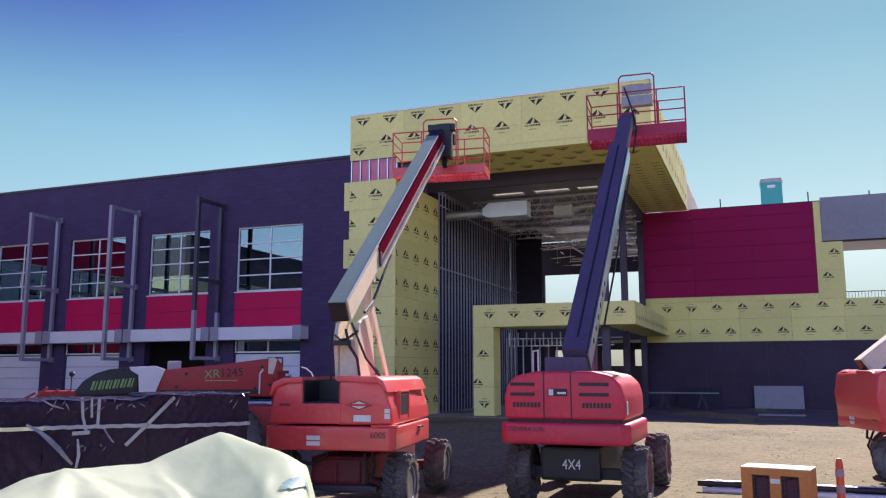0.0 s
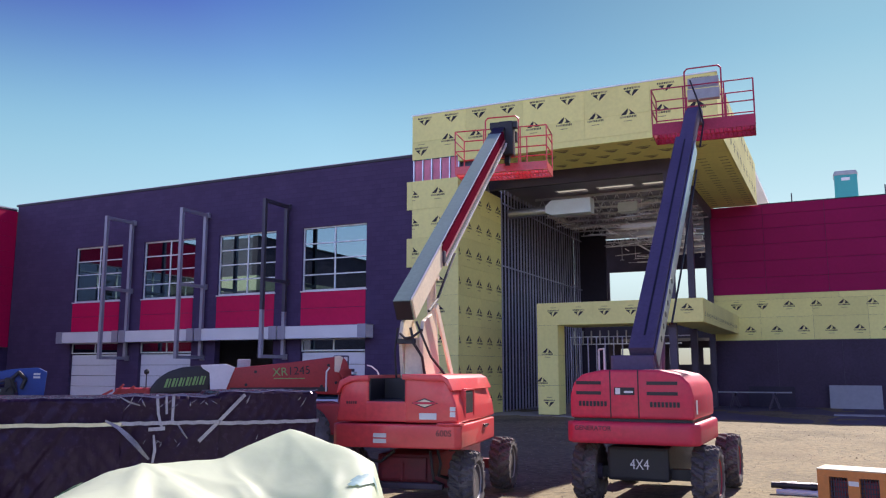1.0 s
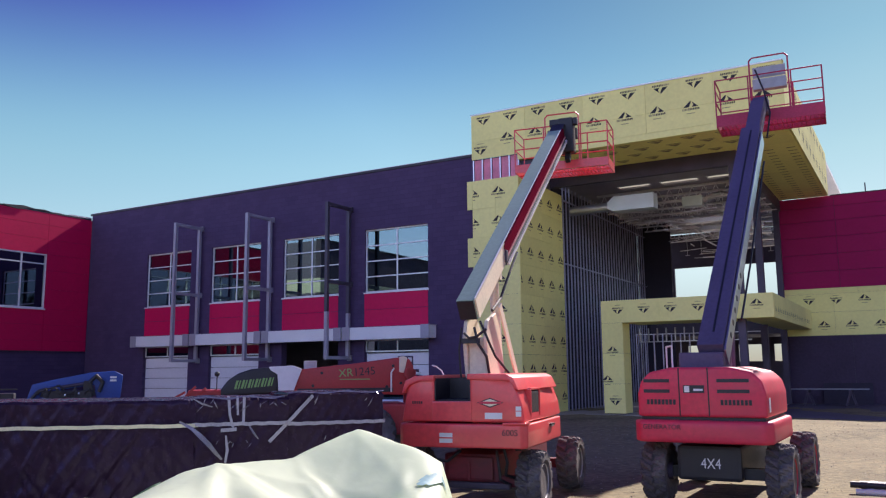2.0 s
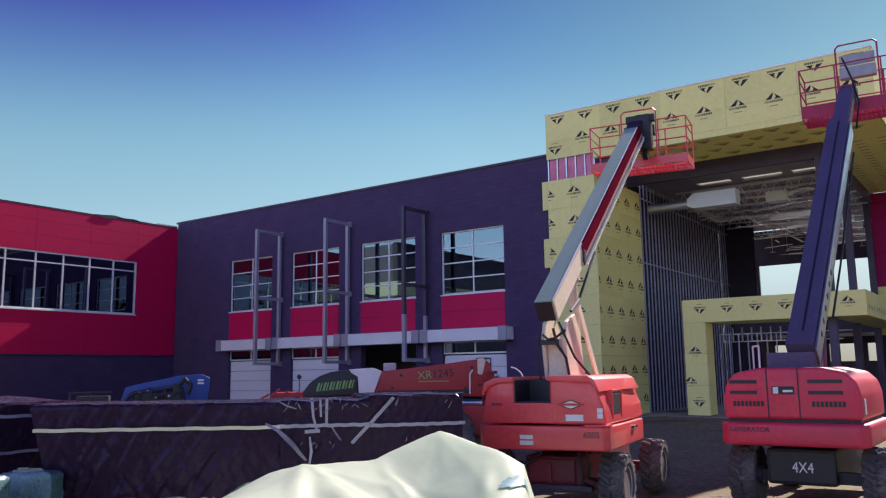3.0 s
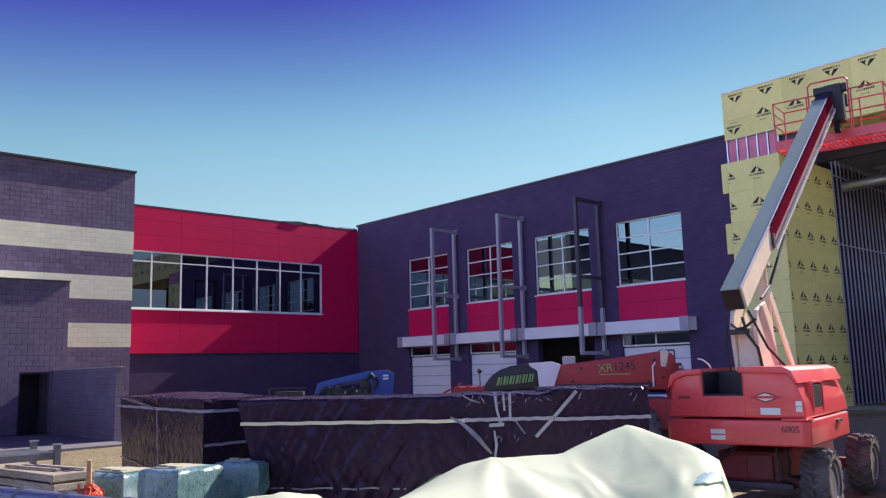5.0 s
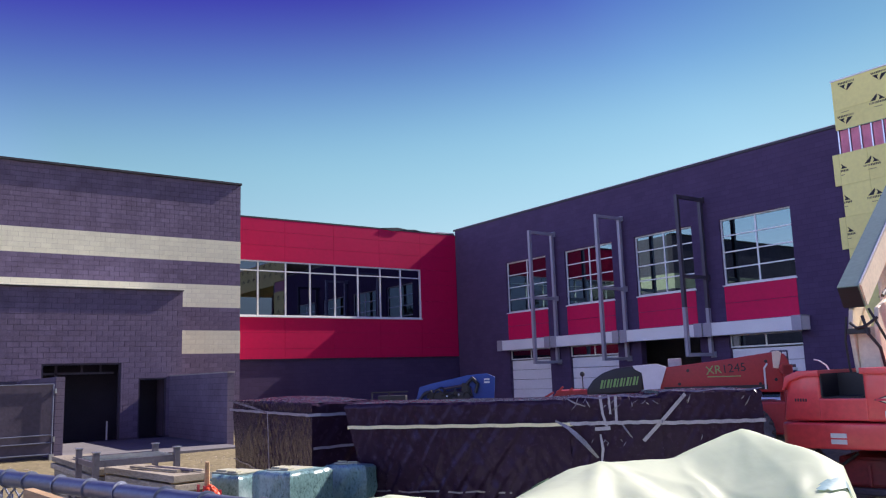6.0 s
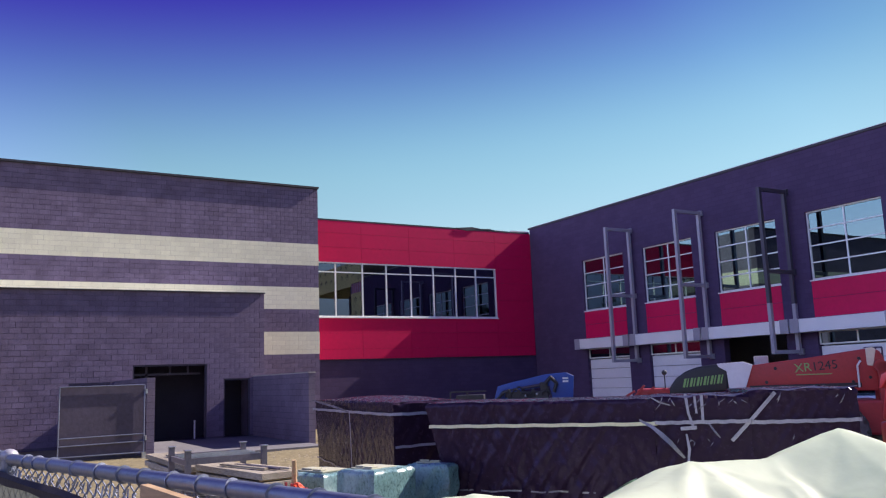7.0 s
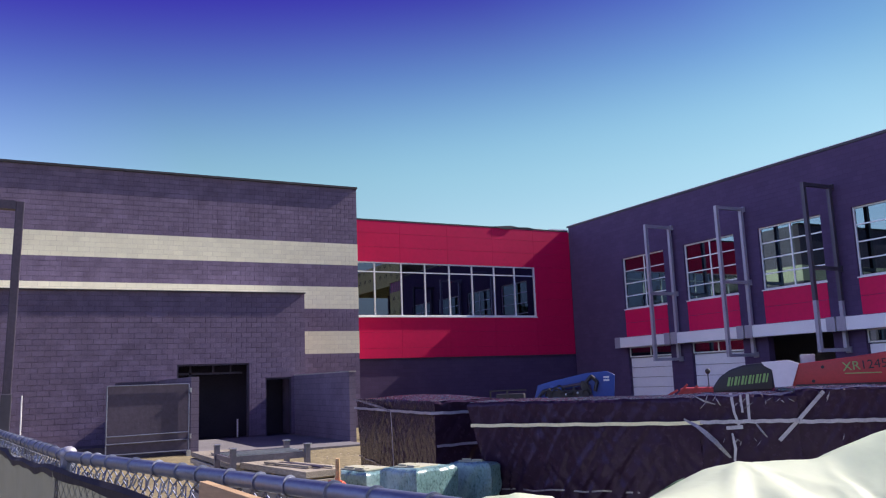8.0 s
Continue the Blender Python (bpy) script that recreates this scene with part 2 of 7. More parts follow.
def bm_prism(bm, poly, frm, to, plane="xz", bevel=0.0):
    """A polygon in a plane, pushed out along the third axis."""
    def at(p, d):
        return {"xz": (p[0], d, p[1]), "yz": (d, p[0], p[1]), "xy": (p[0], p[1], d)}[plane]
    lo = [bm.verts.new(at(p, frm)) for p in poly]
    hi = [bm.verts.new(at(p, to)) for p in poly]
    fs = [bm.faces.new(lo), bm.faces.new(hi[::-1])]
    k = len(poly)
    for i in range(k):
        fs.append(bm.faces.new((lo[i], hi[i], hi[(i + 1) % k], lo[(i + 1) % k])))
    bmesh.ops.recalc_face_normals(bm, faces=fs)
    if bevel:
        es = {e for f in fs for e in f.edges}
        bmesh.ops.bevel(bm, geom=list(es), offset=bevel, segments=3, affect="EDGES", profile=0.6)


def finish(name, bm, material, smooth=False):
    me = bpy.data.meshes.new(name)
    bm.to_mesh(me)
    bm.free()
    me.materials.append(material)
    if smooth:
        me.shade_smooth()
        me.set_sharp_from_angle(angle=radians(38))
    return me


def part(name, bm, material, parent, label="", smooth=False):
    ob = new(name, finish(name, bm, material, smooth))
    ob.parent = parent
    if label:
        ob["label"] = label
    return ob


def thing(name, label, category, at=None, group="", kind=""):
    """An empty at a thing's base, to hold its parts."""
    ob = new(name)
    if at is not None:
        ob.matrix_basis = at
    return tagged(ob, label, category, group, kind)


def solid(name, bm, material, label, category="", kind="structure", smooth=False):
    return tagged(new(name, finish(name, bm, material, smooth)), label, category, kind=kind)


def boxes(*specs):
    bm = bmesh.new()
    for s in specs:
        bm_box(bm, *s)
    return bm


def wall_with_holes(a0, a1, z0, z1, d0, d1, holes, axis="x"):
    """A wall slab with rectangular openings (a from, a to, z from, z to) right through it."""
    bm = bmesh.new()
    xs = sorted({a0, a1, *[h[i] for h in holes for i in (0, 1)]})
    zs = sorted({z0, z1, *[h[i] for h in holes for i in (2, 3)]})
    free = [[any(h[0] <= (x + x2) / 2 <= h[1] and h[2] <= (z + z2) / 2 <= h[3] for h in holes) for z, z2 in zip(zs, zs[1:])] for x, x2 in zip(xs, xs[1:])]
    vs = {}

    def v(a, d, z):
        k = (a, d, z)
        if k not in vs:
            vs[k] = bm.verts.new((a, d, z) if axis == "x" else (d, a, z))
        return vs[k]

    nx, nz = len(xs) - 1, len(zs) - 1
    for i in range(nx):
        for j in range(nz):
            if free[i][j]:
                continue
            x, x2, z, z2 = xs[i], xs[i + 1], zs[j], zs[j + 1]
            bm.faces.new((v(x, d0, z), v(x2, d0, z), v(x2, d0, z2), v(x, d0, z2)))
            bm.faces.new((v(x, d1, z), v(x, d1, z2), v(x2, d1, z2), v(x2, d1, z)))
            for di, dj, q in ((-1, 0, ((x, z), (x, z2))), (1, 0, ((x2, z), (x2, z2))), (0, -1, ((x, z), (x2, z))), (0, 1, ((x, z2), (x2, z2)))):
                p, s = i + di, j + dj
                if not (0 <= p < nx and 0 <= s < nz) or free[p][s]:
                    bm.faces.new((v(q[0][0], d0, q[0][1]), v(q[0][0], d1, q[0][1]), v(q[1][0], d1, q[1][1]), v(q[1][0], d0, q[1][1])))
    bmesh.ops.recalc_face_normals(bm, faces=bm.faces[:])
    return bm


# ---- ground ----
def smooth_step(a, b, x):
    t = min(1, max(0, (x - a) / (b - a)))
    return t * t * (3 - 2 * t)


def ground_z(x, y):
    """The yard falls gently towards the camera."""
    rise = 0.22 * smooth_step(17, 25, y) * smooth_step(90, 60, abs(x))
    bump = 0.05 * noise.noise(Vector((x * 0.25, y * 0.25, 1))) + 0.018 * (1 - 2 * abs(noise.noise(Vector((x * 0.35, y * 1.7, 9))))) + 0.03 * noise.noise(Vector((x * 0.9, y * 0.9, 5)))
    near = smooth_step(70, 50, math.hypot(x, y))
    return rise * near + bump * near - 0.02


def ground_mesh():
    bm = bmesh.new()
    def ticks():
        a = [-3000, -900, -300, -120, -80]
        v = -60.0
        while v < 60:
            a.append(v)
            v += 0.5 if -24 <= v < 30 else 1.5
        return a + [60, 80, 120, 300, 900, 3000]
    xs, ys = ticks(), ticks()
    g = [[bm.verts.new((x, y, ground_z(x, y))) for y in ys] for x in xs]
    for i in range(len(xs) - 1):
        for j in range(len(ys) - 1):
            bm.faces.new((g[i][j], g[i + 1][j], g[i + 1][j + 1], g[i][j + 1]))
    return bm


solid("ground", ground_mesh(), M_EARTH, "dusty tan construction yard of trodden bare earth", "ground", smooth=True)

# ---- dark wing: two storeys of dark painted block ----
YD = 29.4
WIN_X = [-34.95, -30.29, -25.64, -20.97]
WW = 3.25
holes = [(x, x + WW, 5.38, 8.16) for x in WIN_X] + [(x, x + WW, 0.0, 3.34) for x in WIN_X]
wall_north = solid("wall_north", wall_with_holes(-39.6, -15.5, -0.3, 10.72, YD, YD + 0.35, holes), M_DARKCMU, "dark painted concrete block wall of the two-storey wing", "wall")
solid("roof_edge_north", boxes(((-39.7, YD - 0.05, 10.72), (-15.5, YD + 0.45, 10.82))), M_COPING, "dark roof-edge coping on the block wing", "trim")
solid("roof_membrane_edge", boxes(((-39.6, YD - 0.02, 10.822), (-15.6, YD + 0.5, 10.85))), M_ROOF, "thin pale roof membrane edge above the dark coping", "trim")


def window_unit(name, x, cols, rows, label):
    """A framed window in the dark wall."""
    w = thing(name, label, "window", pose(x, YD, 5.38), "upper windows", "structure")
    W, H, d = WW, 2.78, 0.10
    part("window_frame", boxes(((0, d, 0), (W, d + 0.1, 0.06)), ((0, d, H - 0.06), (W, d + 0.1, H)), ((0, d, 0.06), (0.06, d + 0.1, H - 0.06)), ((W - 0.06, d, 0.06), (W, d + 0.1, H - 0.06))), M_ALU, w)
    bm = bmesh.new()
    for c in cols:
        bm_box(bm, (c - 0.03, d + 0.01, 0.06), (c + 0.03, d + 0.09, H - 0.06))
    part("mullion", bm, M_ALU, w)
    for r in rows:
        part("muntin", boxes(((0.06, d + 0.005, r - 0.025), (W - 0.06, d + 0.085, r + 0.025))), M_ALU, w)
    part("window_sill", boxes(((-0.04, -0.04, -0.05), (W + 0.04, d + 0.05, -0.002))), M_ALU, w)
    xs = [0.06, *cols, W - 0.06]
    zs = [0.06, *rows, H - 0.06]
    for a, b in zip(xs, xs[1:]):
        for c, e in zip(zs, zs[1:]):
            part("pane", boxes(((a + 0.02, d + 0.04, c + 0.02), (b - 0.02, d + 0.052, e - 0.02))), M_GLASS, w)
    return w


for i, x in enumerate(WIN_X):
    window_unit("window_%d" % (i + 1), x, [1.63], [0.70, 1.38, 2.06], "white aluminium framed window with tinted mirror-like panes")
    bm = boxes(((x + 0.01, YD + 0.03, 3.9), (x + WW - 0.01, YD - 0.02, 4.62)), ((x + 0.01, YD + 0.03, 4.635), (x + WW - 0.01, YD - 0.02, 5.32)))
    solid("spandrel", bm, M_RED, "red metal panel below an upper window", "panel")

# ---- red wing ----
XR = -39.6
rh = [(15.0, 26.8, 5.38, 8.25)]
wall_west = solid("wall_west", wall_with_holes(14.27, 29.75, 3.2, 10.45, XR - 0.35, XR - 0.03, rh, "y"), M_REDJ, "backing wall behind the red metal cladding", "wall")
solid("wall_west_lower", boxes(((XR - 0.40, 14.27, -0.3), (XR - 0.10, 29.7, 3.19))), M_DARKCMU_Y, "dark painted block wall below the red overhang", "wall")
def panel_grid(parent, name, a_edges, z_edges, face, depth, axis, material, gap=0.005, skip=()):
    """Flat panels with open joints, each one a piece of its wall. face: the outer plane; depth is signed, into the wall."""
    for i, (a, a2) in enumerate(zip(a_edges, a_edges[1:])):
        for j, (z, z2) in enumerate(zip(z_edges, z_edges[1:])):
            if any(s[0] < (a + a2) / 2 < s[1] and s[2] < (z + z2) / 2 < s[3] for s in skip):
                continue
            lo, hi = (a + gap, z + gap), (a2 - gap, z2 - gap)
            b = ((lo[0], face, lo[1]), (hi[0], face + depth, hi[1])) if axis == "x" else ((face, lo[0], lo[1]), (face + depth, hi[0], hi[1]))
            part(name, boxes(b), material, parent)


panel_grid(wall_west, "panel", [14.27, 15.0, 18.23, 21.11, 24.0, 26.8, 29.37], [3.2, 3.72, 4.55, 5.38], XR, -0.03, "y", M_RED)
panel_grid(wall_west, "panel", [14.27, 15.0, 18.23, 21.11, 24.0, 26.8, 29.37], [8.25, 9.05, 9.8, 10.45], XR, -0.03, "y", M_RED)
panel_grid(wall_west, "panel", [14.27, 15.0], [5.38, 6.8, 8.25], XR, -0.03, "y", M_RED)
panel_grid(wall_west, "panel", [26.8, 29.37], [5.38, 6.4, 7.4, 8.25], XR, -0.03, "y", M_RED)
solid("roof_edge_west", boxes(((XR - 0.5, 14.27, 10.45), (XR + 0.008, 29.35, 10.53))), M_COPING, "dark uneven roof-edge flashing above the red wall", "trim")
solid("flashing_patch", boxes(((XR - 0.2, 28.05, 10.531), (XR - 0.01, 28.75, 10.60)), ((XR - 0.1, 28.76, 10.531), (XR + 0.012, 29.34, 10.60)), ((XR - 0.15, 27.0, 10.531), (XR - 0.01, 27.5, 10.56))), M_ROOF, "loose white membrane at the roof corner", "trim")
bm = bmesh.new()
bm_prism(bm, [(24.2, 10.535), (26.9, 10.535), (26.5, 10.60), (25.9, 10.57), (25.3, 10.64), (24.9, 10.60)], XR - 0.3, XR + 0.015, "yz")
bm_prism(bm, [(24.3, 10.47), (24.9, 10.40), (25.4, 10.44), (25.5, 10.545), (24.2, 10.545)], XR + 0.016, XR + 0.045, "yz")
solid("roof_flap", bm, M_COPING, "loose dark flashing lapping over the red wall's top edge", "trim")
solid("soffit_west", boxes(((XR - 0.098, 14.27, 3.15), (XR - 0.01, 29.38, 3.19))), M_DARKSTEEL, "dark soffit under the red overhang", "ceiling")

win = thing("window_5", "long white-framed strip window with dark mirror-like panes in the red wall", "window", pose(XR, 15.0, 5.38), "", "structure")
L, H = 11.8, 2.87
cols = [0.4, 1.75, 3.29, 4.7, 6.19, 7.62, 9.06, 10.42]
part("window_frame", boxes(((-0.16, 0, 0), (-0.02, L, 0.07)), ((-0.16, 0, H - 0.07), (-0.02, L, H)), ((-0.16, 0, 0.07), (-0.02, 0.07, H - 0.07)), ((-0.16, L - 0.07, 0.07), (-0.02, L, H - 0.07))), M_ALU, win)
for c in cols:
    part("mullion", boxes(((-0.15, c - 0.035, 0.07), (-0.03, c + 0.035, H - 0.07))), M_ALU, win)
for c, e in zip([0.07, *cols], [*cols, L - 0.07]):
    part("muntin", boxes(((-0.145, c + 0.035, 2.32), (-0.035, e - 0.035, 2.38))), M_ALU, win)
    part("pane", boxes(((-0.10, c + 0.035, 0.07), (-0.088, e - 0.035, 2.32))), M_GLASSW, win)
    part("pane", boxes(((-0.10, c + 0.035, 2.38), (-0.088, e - 0.035, H - 0.07))), M_GLASSW, win)
part("window_sill", boxes(((-0.12, -0.03, -0.06), (0.07, L + 0.03, -0.003))), M_ALU, win)
# rooms behind the glass, closed and unlit
solid("room_shell_west", boxes(((XR - 7, 14.3, 3.2), (XR - 6.8, 29.7, 10.1)), ((XR - 6.8, 14.3, 4.2), (XR - 0.4, 29.7, 4.4)), ((XR - 6.8, 14.3, 9.4), (XR - 0.4, 29.7, 9.6)), ((XR - 6.8, 14.3, 4.4), (XR - 0.4, 14.5, 9.4))), M_CONC, "bare concrete room behind the strip window", "room")
solid("roof_west", boxes(((XR - 16, 14.3, 10.15), (XR - 0.5, 46, 10.35))), M_ROOF, "white roof membrane of the red wing", "roof")
solid("room_shell_north", boxes(((-39.5, 36, 0), (-15.6, 36.3, 10.4)), ((-39.5, YD + 0.36, 4.3), (-15.6, 36, 4.6)), ((-39.5, YD + 0.36, 10.1), (-15.6, 46, 10.3)), ((-39.5, YD + 0.36, -0.2), (-15.6, 36, 0.22))), M_CONC, "bare concrete floors behind the block wing's windows", "room")
solid("wall_inner", boxes(((-39.9, YD + 0.36, 0), (-39.7, 46, 10.1)), ((-15.6, YD + 0.5, 0.2), (-15.5, 46, 10.1))), M_CONC, "inner cross walls of the block wing", "wall")

# ---- block building with cream bands ----
XB, XL, YN, YL, Z0, CH, CL = -35.73, -33.26, 14.25, 10.84, 0.104, 0.2032, 0.4064
TOP, LOWTOP = Z0 + 54 * CH, Z0 + 28 * CH - 0.02
LOW_HOLES = [(5.72, 8.51, 0.02, 2.95), (9.18, 10.24, 0.02, 2.33), (3.51, 4.93, 0.02, 2.25)]
wall_block = solid("wall_block", boxes(((XB - 0.4, -32, -0.3), (XB - 0.012, YN, TOP))), M_MORTAR, "grey concrete block wall with cream block bands", "wall")
wall_low = solid("wall_low", wall_with_holes(-32, YL, -0.3, LOWTOP, XL - 0.3, XL - 0.012, LOW_HOLES, "y"), M_MORTAR, "grey concrete block wall of the projecting lower block", "wall")
solid("wall_low_north", boxes(((XB + 0.002, YL - 0.3, -0.3), (XL - 0.31, YL, LOWTOP))), M_BLOCK, "side wall of the projecting lower block", "wall")
solid("roof_low", boxes(((XB + 0.002, -32, LOWTOP - 0.3), (XL - 0.31, YL - 0.31, LOWTOP - 0.2))), M_ROOF, "flat roof of the projecting lower block", "roof")
M_NORTH = cmu_mat("grey_block_north", (0.215, 0.19, 0.245), 0.6, "X", 0.2)
wall_bn = solid("wall_block_north", boxes(((XR - 0.36, YN - 0.25, -0.3), (XB - 0.41, YN, TOP))), M_NORTH, "north side of the block building", "wall")
for r0 in (16, 26, 36):
    part("cream_band", boxes(((XR + 0.05, YN + 0.001, Z0 + r0 * CH), (XB - 0.01, YN + 0.01, Z0 + (r0 + 5) * CH))), M_BLOCKW, wall_bn)
for r0, y0 in ((16, YL + 0.05), (26, -10.0), (36, -10.0)):
    part("cream_mortar", boxes(((XB - 0.014, y0, Z0 + r0 * CH), (XB - 0.003, YN - 0.002, Z0 + (r0 + 5) * CH))), M_MORTARW, wall_block)
solid("roof_block", boxes(((-56, -32, TOP - 0.5), (XB - 0.41, YN - 0.26, TOP - 0.35))), M_ROOF, "flat roof of the block building", "roof")
solid("roof_edge_block", boxes(((XB - 0.4, -32, TOP + 0.002), (XB + 0.11, YN + 0.02, TOP + 0.09))), M_COPING, "dark coping that oversails the block wall", "trim")
solid("roof_edge_low", boxes(((XL - 0.3, -32, LOWTOP + 0.002), (XL + 0.10, YL + 0.02, LOWTOP + 0.045))), M_COPING, "thin dark coping that oversails the lower block", "trim")

# ---- entrance portal in yellow sheathing ----
YF, XPL, XPR = 29.3, -15.52, -13.45
solid("floor", boxes(((-15.4, 31.4, -0.3), (-5.8, 70, 0.22))), M_CONC, "bare concrete floor slab of the entrance hall", "floor")
# same slab as the hall floor, painted darker for the shade outside
solid("apron", boxes(((-5.798, 31.4, -0.3), (14, 70, 0.22))), M_SLABD, "concrete apron before the far wing, its shade painted dark", "slab")


def sheathing(name, label, a_edges, z_edges, face, depth, axis, skip=()):
    t = thing(name, label, "wall", None, "", "structure")
    panel_grid(t, "sheathing_board", a_edges, z_edges, face, depth, axis, M_YEL, 0.004, skip)
    return t


def prints(parent, spots, face, axis, sgn=-1, size=0.58, span=(-99, 99)):
    """Printed marks: a dark triangle and two rows of small bars at each spot (along, up, turned over)."""
    bm, bg = bmesh.new(), bmesh.new()
    o = face + sgn * 0.004

    def quad(b, pts):
        # a mark that runs off the board is cut at its edge
        pts = [(min(span[1], max(span[0], p[0])), p[1]) for p in pts]
        if max(p[0] for p in pts) - min(p[0] for p in pts) < 0.01:
            return
        b.faces.new([b.verts.new((p[0], o, p[1]) if axis == "x" else (o, p[0], p[1])) for p in pts])
    for a, z, k in spots:
        s = size * (-1 if k else 1)
        quad(bm, [(a - 0.46 * s, z), (a - 0.12 * s, z), (a + 0.02 * s, z + 0.30 * s), (a, z + 0.42 * s)])
        quad(bm, [(a + 0.46 * s, z), (a + 0.06 * s, z), (a + 0.16 * s, z + 0.14 * s), (a + 0.06 * s, z + 0.36 * s)])
        w = -0.52
        while w < 0.5:
            b = 0.07 if w > -0.2 else 0.05
            quad(bm if w > -0.1 else bg, [(a + w * s, z - 0.20 * s), (a + (w + b) * s, z - 0.20 * s), (a + (w + b) * s, z - 0.07 * s), (a + w * s, z - 0.07 * s)])
            w += b + 0.035
        quad(bg, [(a - 0.25 * s, z - 0.42 * s), (a + 0.25 * s, z - 0.42 * s), (a + 0.25 * s, z - 0.38 * s), (a - 0.25 * s, z - 0.38 * s)])
    for b in (bm, bg):
        bmesh.ops.recalc_face_normals(b, faces=b.faces[:])
    part("print", bm, M_PRINT, parent, "black printed triangle marks")
    part("print", bg, M_PRINTG, parent, "faded printed bars")


fas = sheathing("fascia", "yellow gypsum sheathing on the tall portal fascia with printed marks", [-15.52, -13.1, -10.66, -8.22, -5.78, -3.45], [10.55, 11.3, 12.42], YF, 0.05, "x")
part("sheathing_board", boxes(((XPR, YF, 10.31), (-3.45, YF + 0.05, 10.546))), M_YEL, fas)
prints(fas, [(-14.95 + 1.22 * i, 12.2, True) for i in range(10)] + [(-13.9 + 1.22 * i, 11.28, False) for i in range(9)] + [(-15.1, 10.95, True)], YF, "x")
part("edge_strip", boxes(((-15.55, YF - 0.03, 12.42), (-3.42, YF + 0.3, 12.47))), M_ALU, fas, "pale roof-edge strip")
side = sheathing("fascia_side", "yellow gypsum sheathing along the portal roof's side", [29.36, 31.7, 34.1, 36.6, 39.0, 41.5, 43.9], [10.31, 11.3, 12.42], -3.45, -0.05, "y")
prints(side, [(30.2 + 1.22 * i, 12.0, False) for i in range(11)] + [(30.6 + 1.22 * i, 10.9, True) for i in range(11)], -3.45, "y", 1)
soffit = thing("soffit", "yellow sheathing soffit under the portal roof with printed marks", "ceiling", None, "", "structure")


def flat_boards(parent, xs, ys, z, h):
    for a, b in zip(xs, xs[1:]):
        for c, d in zip(ys, ys[1:]):
            part("sheathing_board", boxes(((a + 0.004, c + 0.004, z), (b - 0.004, d - 0.004, z + h))), M_YEL, parent)


flat_boards(soffit, [-13.44, -11.0, -8.6, -5.95, -3.51], [29.36, 30.9, 32.5], 10.312, 0.05)
flat_boards(soffit, [-5.95, -3.51], [32.5, 34.9, 37.3, 39.7, 42.1, 43.9], 10.312, 0.05)
bm = bmesh.new()
for i in range(8):
    for j in range(4):
        x, y = -12.9 + i * 1.22 + 0.5 * (j % 2), 29.75 + j * 0.72
        if x > -4.0:
            continue
        bm.faces.new([bm.verts.new(p) for p in ((x - 0.24, y, 10.308), (x + 0.24, y, 10.308), (x + 0.04, y + 0.24, 10.308), (x - 0.04, y + 0.24, 10.308))])
        bm.faces.new([bm.verts.new(p) for p in ((x - 0.28, y - 0.14, 10.308), (x + 0.28, y - 0.14, 10.308), (x + 0.28, y - 0.06, 10.308), (x - 0.28, y - 0.06, 10.308))])
for i in range(20):
    for j in range(3):
        x, y = -5.4 + j * 0.8, 33.2 + i * 0.52
        bm.faces.new([bm.verts.new(p) for p in ((x - 0.16, y, 10.308), (x + 0.16, y, 10.308), (x + 0.16, y + 0.09, 10.308), (x - 0.16, y + 0.09, 10.308))])
part("print", bm, M_PRINTG, soffit, "faded printed marks")
solid("roof_portal", boxes(((-15.5, 29.4, 12.1), (-3.52, 34.6, 12.3)), ((-5.7, 34.6, 12.1), (-3.52, 60, 12.3))), M_ROOF, "flat roof deck over the portal", "roof")
solid("portal_beam", boxes(((-13.44, 32.52, 9.75), (-5.7, 32.8, 10.36)), ((-5.95, 32.81, 9.75), (-5.7, 43.9, 10.36))), M_DARKSTEEL, "dark steel edge beam around the entrance hall", "beam")

pil = sheathing("pilaster", "tall pilaster clad in yellow sheathing boards with printed marks", [XPL, -14.48, XPR], [0.22 + 1.18 * i for i in range(9)], YF, 0.05, "x")
panel_grid(pil, "sheathing_board", [29.36, 31.6, 33.9], [0.22 + 1.18 * i for i in range(9)], XPR - 0.05, 0.05, "y", M_YEL, 0.004)
# boards that step past the joint onto the block
for k in (1, 3, 5):
    part("sheathing_board", boxes(((XPL - 0.24, YF, 0.224 + 1.18 * (k + 2)), (XPL - 0.003, YF + 0.05, 0.216 + 1.18 * (k + 3)))), M_YEL, pil)
prints(pil, [(-15.52 + 1.17 * i, 0.83 + 1.18 * j, False) for i in range(2) for j in range(8)], YF, "x", span=(XPL + 0.01, XPR))
prints(pil, [(29.22 + 1.08 * i, 0.83 + 1.165 * j, False) for i in range(5) for j in range(8)], XPR, "y", 1, span=(29.37, 33.88))
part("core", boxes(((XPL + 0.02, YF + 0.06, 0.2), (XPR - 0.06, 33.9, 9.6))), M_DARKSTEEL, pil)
gap = thing("insulation_gap", "open strip of steel studs with pink insulation between", "wall", None, "", "structure")
for i in range(6):
    x = XPL + 0.02 + 0.406 * i
    part("stud", boxes(((x, YF + 0.06, 9.66), (x + 0.05, YF + 0.2, 10.55))), M_STEEL, gap)
    if i < 5:
        part("insulation_batt", boxes(((x + 0.06, YF + 0.1, 9.67), (x + 0.4, YF + 0.22, 10.54), None, 0.03)), M_PINK, gap)
part("backing", boxes(((XPL + 0.02, YF + 0.23, 9.6), (-12.8, YF + 0.3, 10.6))), M_DARKSTEEL, gap)

